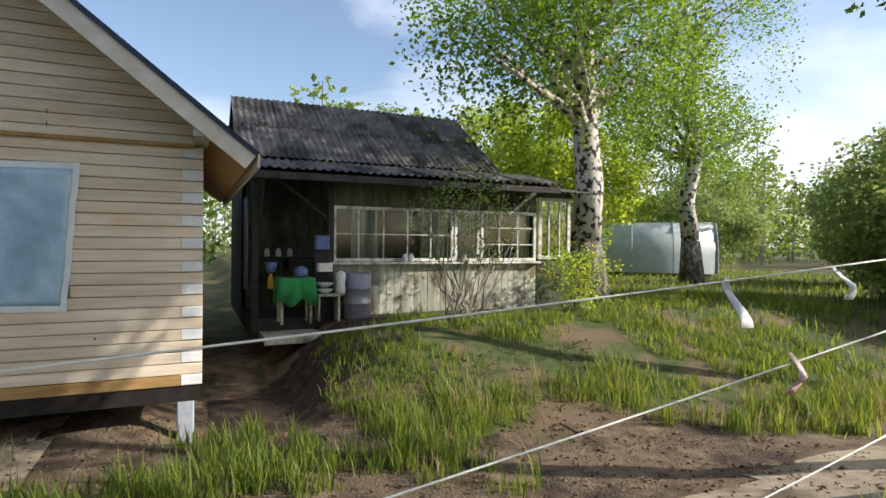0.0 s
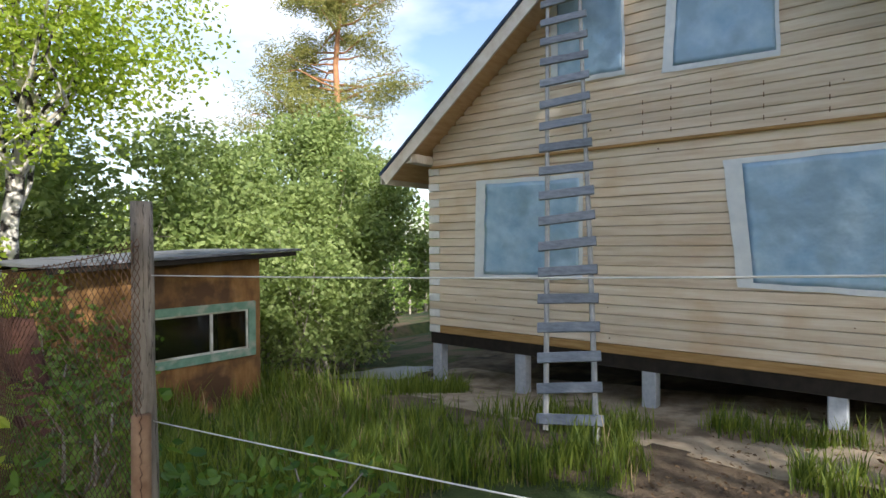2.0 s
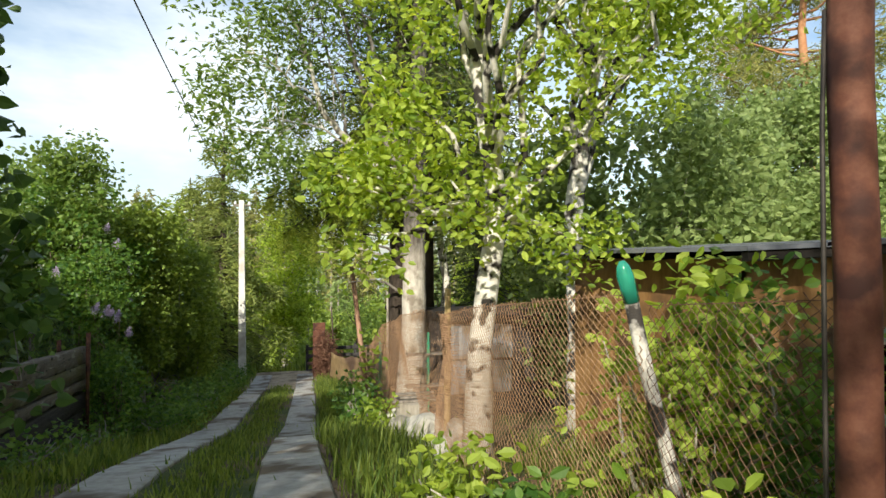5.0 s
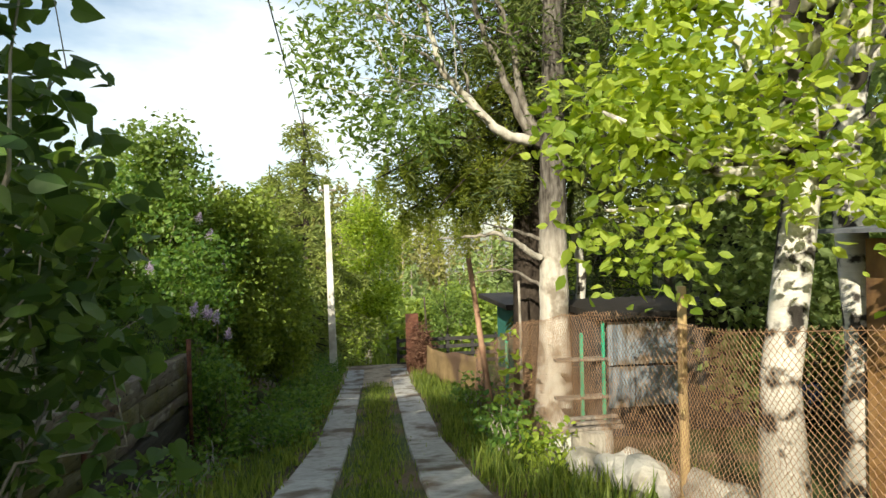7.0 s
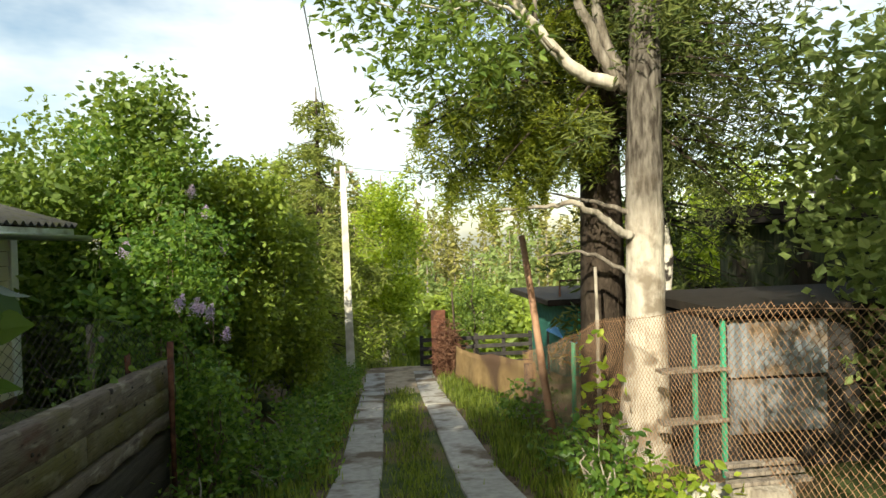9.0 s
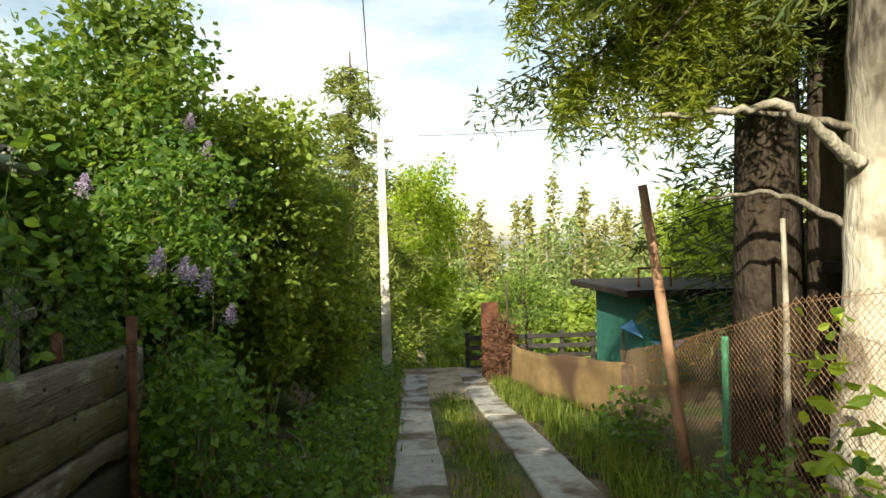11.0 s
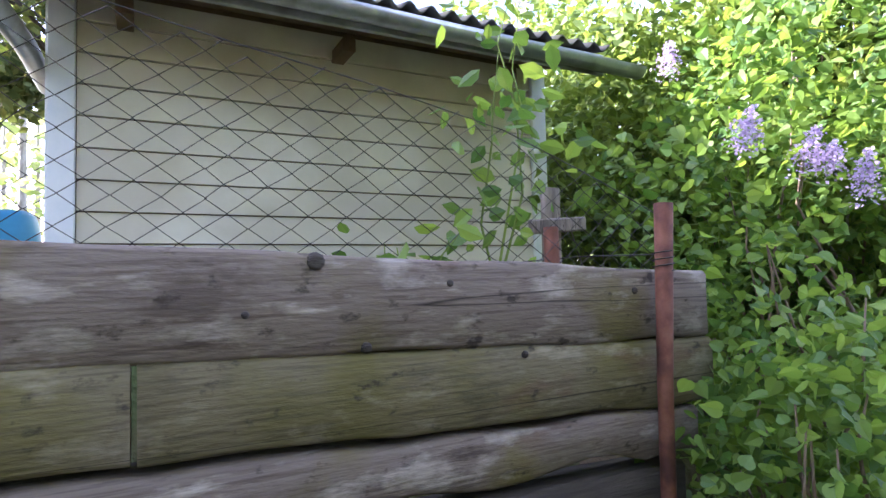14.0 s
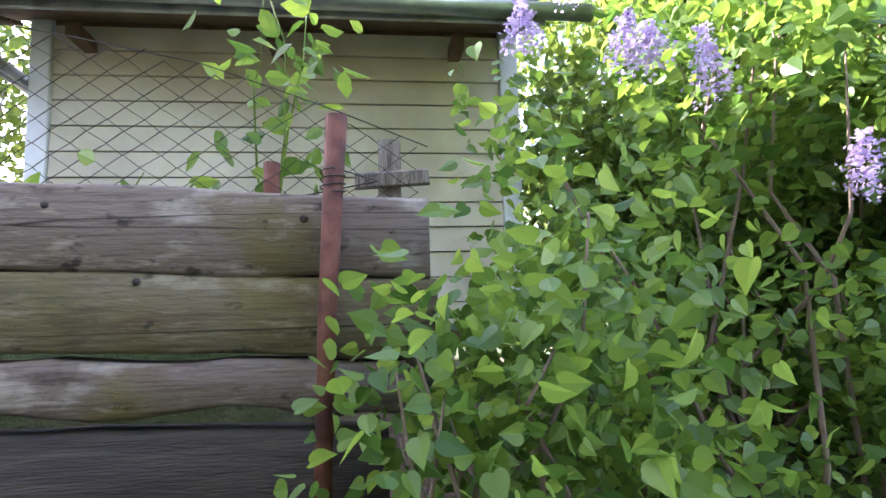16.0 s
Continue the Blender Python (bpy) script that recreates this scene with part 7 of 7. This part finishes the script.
for k in range(4):
    own(part("rail", Shape().bevelled(0.95, 5.3, 25.56, 25.60, -1.86 + 0.26 * k, -1.74 + 0.26 * k, 0.008, axis=0), OLD_DARK), rf)
for k in range(6):
    x = 1.0 + 0.84 * k
    own(part("post", Shape().bevelled(x - 0.05, x + 0.05, 25.61, 25.70, -2.6, -0.90, 0.01, axis=2), OLD_DARK), rf)
BURLAP = mat("brown_netting", [(0.16, 0.105, 0.05), (0.28, 0.195, 0.10)], 4, 0.9, 0.8, 120, stain=(0.10, 0.06, 0.04), stain_scale=1.0, bump_dist=0.01)
sh = Shape()
ny = 40
for j in range(ny + 1):
    y = 18.3 + 5.0 * j / ny
    x = 2.35 - 0.13 * (y - 18.3)
    zb = ground_z(x, y)
    for i in range(6):
        f = i / 5
        sh.v.append((x + 0.10 * noise.noise((y * 1.3, f * 2, 0)) * (1 - f) + 0.05 * math.sin(y * 4) * (1 - f), y, zb + 0.05 + f * (0.82 + 0.05 * noise.noise((y, 0, 3)))))
sh.f = [(j * 6 + i, j * 6 + i + 1, (j + 1) * 6 + i + 1, (j + 1) * 6 + i) for j in range(ny) for i in range(5)]
cl = solid("cloth_fence", sh, BURLAP, "sagging brown woven netting hung as a fence", "fence", smooth=True)
cl.modifiers.new("thick", "SOLIDIFY").thickness = 0.006
DEAD = leaf_mat("dead_needles", (0.10, 0.045, 0.03), (0.22, 0.12, 0.08), 0.15, 0.9)
dp = thing("dead_fir", "heap of brown dead fir branches against a rusty board", "branches", (1.45, 23.9, -1.7))
own(part("board", Shape().bevelled(1.15, 1.55, 24.1, 24.14, -1.9, 0.05, 0.01, axis=2), RUST, None, "dark rusty board"), dp)
rngd = np.random.default_rng(190)
own(part("needle_mass", leaf_cloud(rngd, [(1.3 + 0.5 * rngd.random(), 23.8, -1.6 + 1.2 * rngd.random()) for _ in range(24)], (0.12, 0.12, 0.25), 2600, 0.20, 0.3, 0.1), DEAD), dp)
post("thin_pole", "thin dark pole standing in the brushwood", (1.9, 24.2, -1.9), (1.75, 24.2, 0.55), 0.035, 0.025, BARK_DARK)
tree("apple_sapling", "small garden tree below the rail fence", 2.9, 27.2, 3.6, 0.05, [(40, 2.9, 27.2, -0.3, 1.0, 1.0, 1.2)], 1800, 0.11, L_BUSH, BARK_DARK, 191, 0.2, limb_base=0.25)
rr = thing("red_roof_hut", "low hut with a faded red wavy roof", "shed", (10.5, 27, -2.2))
own(part("wall", Shape().box(9.4, 13, 26.2, 29, -3.2, 0.0), OLD_PALE), rr)
own(part("roof", wavy_roof(-1.9, 1.9, 0, 0, 2.6, 0.5).mesh("roof", mat("faded_red_sheet", [(0.30, 0.10, 0.08), (0.45, 0.20, 0.16)], 6, 0.7, 0.2), True), None), rr).matrix_basis = pose(11.2, 25.9, 0.02, 0, 0, 90)

# cabin among the trees
cb = thing("log_cabin", "dark brown timber cabin half hidden by trees", "house", (16, 24, -1))
own(part("wall", Shape().box(14.6, 18.2, 22.5, 26, -2, 3.3), SHED_WOOD), cb)
own(part("roof", Shape().add([(14.3, 22.1, 3.2), (16.4, 22.1, 5.0), (18.5, 22.1, 3.2), (14.3, 26.4, 3.2), (16.4, 26.4, 5.0), (18.5, 26.4, 3.2)], [(0, 1, 4, 3), (1, 2, 5, 4), (0, 2, 1), (3, 4, 5)]), OLD_DARK), cb)
own(part("window", Shape().box(15.6, 16.6, 22.44, 22.5, 1.6, 2.6), WHITE_FRAME), cb)

# greenhouse behind the birches
gh = thing("greenhouse", "arched translucent greenhouse behind the birches", "greenhouse", (21.2, -20, 1.4))
POLY = mat("cloudy_polycarbonate", [(0.36, 0.41, 0.44), (0.48, 0.53, 0.55)], 3, 0.4, 0.1, 20, spec=0.6)
m = pose(24.5, -22.6, ground_z(24.5, -22.6) + 0.2, 0, 0, -42)
sh = Shape()
for i in range(13):
    a = math.pi * i / 12
    for y in (-3.0, 3.0):
        sh.v.append(m @ Vector((1.5 * math.cos(a), y, 0.5 + 2.1 * math.sin(a) if 0 < i < 12 else 0)))
sh.f = [(2 * i, 2 * i + 1, 2 * i + 3, 2 * i + 2) for i in range(12)] + [tuple(range(0, 26, 2)), tuple(range(25, 0, -2))]
own(part("cover", sh, POLY, None, "", True), gh)
for y in (-3.02, -1, 1, 3.02):
    own(part("hoop", Shape().tube([m @ Vector((1.52 * math.cos(math.pi * i / 12), y, 0.5 + 2.12 * math.sin(math.pi * i / 12) if 0 < i < 12 else 0)) for i in range(13)], 0.03, 6), PILE), gh)
solid("white_table", Shape().box(15.0, 16.4, -27.5, -26.6, 1.9, 1.96).box(15.1, 15.2, -27.4, -27.3, 1.0, 1.9).box(16.2, 16.3, -26.8, -26.7, 1.0, 1.9), WHITE_FRAME, "old white garden table among the shrubs", "table")


# ---- porch of the old house ----
def turned(name, label, category, x, y, z, prof, material, group="", n=20):
    """A vessel turned about its axis from (radius, height) pairs."""
    s = Shape()
    for r, h in prof:
        for k in range(n):
            a = 2 * math.pi * k / n
            s.v.append((r * math.cos(a), r * math.sin(a), h))
    for i in range(len(prof) - 1):
        for k in range(n):
            a, b = i * n + k, i * n + (k + 1) % n
            s.f.append((a, b, b + n, a + n))
    s.f.append(tuple(range(n - 1, -1, -1)))
    o = solid(name, s, material, label, category, group, smooth=True)
    o.location = (x, y, z)
    return o


BARREL = mat("grey_blue_drum", [(0.16, 0.18, 0.24), (0.30, 0.32, 0.38)], 4, 0.5, 0.15, 30, metal=0.4, stain=(0.34, 0.27, 0.24), stain_scale=2.5)
zb = ground_z(12.95, -3.4)
turned("rain_barrel", "grey-blue metal rain barrel on the grass before the veranda", "barrel", 12.95, -3.42, zb - 0.02, [(0.27, 0), (0.285, 0.02), (0.28, 0.3), (0.292, 0.31), (0.28, 0.33), (0.28, 0.6), (0.292, 0.61), (0.28, 0.63), (0.285, 0.92), (0.265, 0.93), (0.26, 0.85), (0.0, 0.84)], BARREL)
tb = thing("porch_table", "small wooden table under a green cloth", "table", (12.85, -2.15, zb))
own(part("tabletop", Shape().bevelled(12.6, 13.15, -2.45, -1.8, zb + 0.80, zb + 0.83, 0.005, axis=0), OLD_PALE), tb)
for x in (12.65, 13.1):
    for y in (-2.4, -1.85):
        own(part("leg", Shape().box(x - 0.025, x + 0.025, y - 0.025, y + 0.025, zb - 0.05, zb + 0.80), OLD_PALE), tb)
CLOTH = mat("green_cloth", [(0.012, 0.16, 0.045), (0.03, 0.26, 0.08)], 6, 0.8, 0.3, 40)
sh = Shape()
rim = []
for i in range(49):
    f = i / 48 * 4
    k, g = int(f) % 4, f - int(f)
    cs = [(12.58, -2.48), (13.17, -2.48), (13.17, -1.78), (12.58, -1.78)]
    a, b = cs[k], cs[(k + 1) % 4]
    rim.append((a[0] + (b[0] - a[0]) * g, a[1] + (b[1] - a[1]) * g))
cxm, cym = 12.875, -2.13
for i, (x, y) in enumerate(rim):
    fl = 1 + 0.05 * math.sin(i * 1.7)
    sh.v += [(cxm, cym, zb + 0.845), (x, y, zb + 0.842), (cxm + (x - cxm) * 1.08 * fl, cym + (y - cym) * 1.08 * fl, zb + 0.36 + 0.08 * math.sin(i * 0.9))]
for i in range(48):
    a = 3 * i
    sh.f += [(a, a + 1, a + 4), (a + 1, a + 2, a + 5, a + 4)]
ct = solid("tablecloth", sh, CLOTH, "bright green cloth hanging over the porch table", "cloth", smooth=True)
ct.modifiers.new("thick", "SOLIDIFY").thickness = 0.004
ENAMEL = mat("white_enamel", [(0.62, 0.62, 0.60), (0.75, 0.75, 0.73)], 12, 0.3, 0.05, 50)
BLUE_ENAMEL = mat("blue_enamel", [(0.08, 0.12, 0.30), (0.14, 0.20, 0.42)], 12, 0.3, 0.05, 50)
YELLOW = mat("yellow_plastic", [(0.55, 0.33, 0.03), (0.65, 0.42, 0.06)], 12, 0.4, 0)
BOWL = [(0.06, 0), (0.14, 0.05), (0.17, 0.10), (0.165, 0.10), (0.13, 0.055), (0.0, 0.02)]
JAR = [(0.055, 0), (0.06, 0.02), (0.06, 0.12), (0.04, 0.15), (0.042, 0.18), (0.0, 0.18)]
zt = zb + 0.85
turned("pot", "dark blue enamel pot on the green cloth", "pot", 12.9, -2.25, zt, [(0.11, 0), (0.14, 0.03), (0.14, 0.13), (0.09, 0.19), (0.02, 0.21), (0.0, 0.21)], BLUE_ENAMEL)
bench = thing("porch_bench", "rough bench stacked with basins beside the table", "bench", (12.95, -2.75, zb))
own(part("seat", Shape().bevelled(12.75, 13.2, -3.08, -2.52, zb + 0.45, zb + 0.50, 0.006), OLD_PALE), bench)
for y in (-3.0, -2.6):
    own(part("leg", Shape().box(12.8, 13.15, y - 0.02, y + 0.02, zb - 0.05, zb + 0.45), OLD_PALE), bench)
turned("basin", "pale enamel basin stacked on the bench", "basin", 12.95, -2.74, zb + 0.50, BOWL, ENAMEL, "basins on the bench")
turned("basin", "cream enamel basin on top of another", "basin", 12.95, -2.74, zb + 0.62, BOWL, ENAMEL, "basins on the bench")
turned("sack", "lumpy whitish sack leaning on the barrel", "sack", 12.75, -3.02, zb + 0.5, [(0.08, 0), (0.10, 0.1), (0.08, 0.2), (0.10, 0.32), (0.09, 0.42), (0.02, 0.47), (0.0, 0.47)], ENAMEL)
turned("bottle", "yellow plastic bottle on the porch rail", "bottle", 13.3, -1.72, 1.70, [(0.06, 0), (0.06, 0.2), (0.03, 0.26), (0.03, 0.3), (0, 0.3)], YELLOW)
turned("bucket", "blue enamel bucket in the porch", "bucket", 13.5, -1.75, 2.02, [(0.09, 0), (0.13, 0.2), (0.12, 0.2), (0.0, 0.03)], BLUE_ENAMEL)
shelf = thing("porch_shelf", "dark shelf inside the porch", "shelf", (14.6, -2.3, 2.3))
own(part("board", Shape().bevelled(14.4, 14.8, -2.9, -1.6, 2.28, 2.32, 0.004), OLD_DARK), shelf)
own(part("bracket", Shape().box(14.78, 15.2, -2.3, -2.24, 2.0, 2.28), OLD_DARK), shelf)
for k, (y, h) in enumerate(((-1.8, 0.0), (-2.05, 0.0), (-2.3, 0.0))):
    turned("jar", "small white jar on the dark porch shelf", "jar", 14.6, y, 2.32, JAR, ENAMEL, "jars on the shelf")
wash = thing("wash_stand", "hanging wash basin with white tank beside the porch post", "washstand", (13.1, -2.72, 2.0))
own(part("tank", Shape().bevelled(12.98, 13.16, -2.84, -2.56, 2.50, 2.78, 0.02, axis=2), BLUE_ENAMEL, None, "pale blue tank"), wash)
own(part("bowl", Shape().bevelled(12.92, 13.2, -2.9, -2.6, 2.05, 2.22, 0.03, axis=2), ENAMEL, None, "white bowl"), wash)
own(part("stand", Shape().box(13.16, 13.2, -2.86, -2.56, zb, 2.8), OLD_DARK), wash)
for k, y in enumerate((-4.55, -4.7, -6.0)):
    turned("jar", "small pale pot on the window ledge", "jar", OX - 0.1, y, 2.23, JAR, ENAMEL, "pots on the ledge", 12)

# patch of roofing sheet by the new house corner
sheet("tarpaulin_patch", 7.4, 10.4, 8.4, 10.6, mat("grey_pond_film", [(0.16, 0.16, 0.17), (0.26, 0.26, 0.27)], 4, 0.5, 0.3, 15), "grey sheeting laid on the soil beside the house corner", 0.2, 0.05, lambda a, b: a * a + b * b, "sheeting")


# ---- far woods ----
def woods(name, label, n, area, hmin, hmax, material, seed, slim, per=150):
    rng = np.random.default_rng(seed)
    cl, sp, trunk = [], [], Shape()
    for _ in range(n):
        x, y = area(rng)
        h = rng.uniform(hmin, hmax)
        z0 = ground_z(x, y)
        trunk.tube([(x, y, z0 - 0.5), (x, y, z0 + h * 0.95)], [0.16, 0.04], 5, False)
        for i in range(16):
            f = 0.12 + 0.88 * i / 16
            w = h * slim * ((1 - f) ** 0.8 if slim < 0.2 else math.sin(math.pi * min(1, f * 0.9 + 0.12)) ** 0.6)
            cl.append((x + rng.normal(0, 0.15 * w), y + rng.normal(0, 0.15 * w), z0 + h * f))
            sp.append((w * 0.55 + 0.05, w * 0.55 + 0.05, h * 0.035))
    solid(name + "_trunks", trunk, BARK, "trunks of " + label, "woods", kind="stuff")
    solid(name, leaf_cloud(rng, cl, np.array(sp), n * per, 0.62, 0.1, 0.5), material, label, "woods", kind="stuff")


woods("far_spruces", "sunlit spruce forest across the valley", 230, lambda r: (r.uniform(-30, 75), r.uniform(62, 130)), 9, 17, N_FAR, 201, 0.13, 420)
woods("far_birches", "pale green birch forest across the valley", 230, lambda r: (r.uniform(-40, 85), r.uniform(52, 110)), 5, 12, L_WILLOW, 202, 0.24, 380)
woods("valley_thicket", "bright low thicket on the valley slope", 150, lambda r: (r.uniform(-16, 40), r.uniform(38, 66)), 2.5, 6.0, L_YELLOW, 203, 0.3, 380)
woods("far_woods_east", "woods beyond the gardens", 240, lambda r: (r.uniform(34, 100), r.uniform(-90, 60)), 8, 15, L_BUSH, 204, 0.24, 240)
woods("far_woods_west", "woods behind the cream house", 110, lambda r: (r.uniform(-70, -16), r.uniform(5, 70)), 7, 13, L_WILLOW, 205, 0.24, 240)
woods("far_woods_south", "woods behind the lane", 90, lambda r: (r.uniform(-50, 50), r.uniform(-90, -42)), 7, 13, L_BUSH, 206, 0.24, 240)
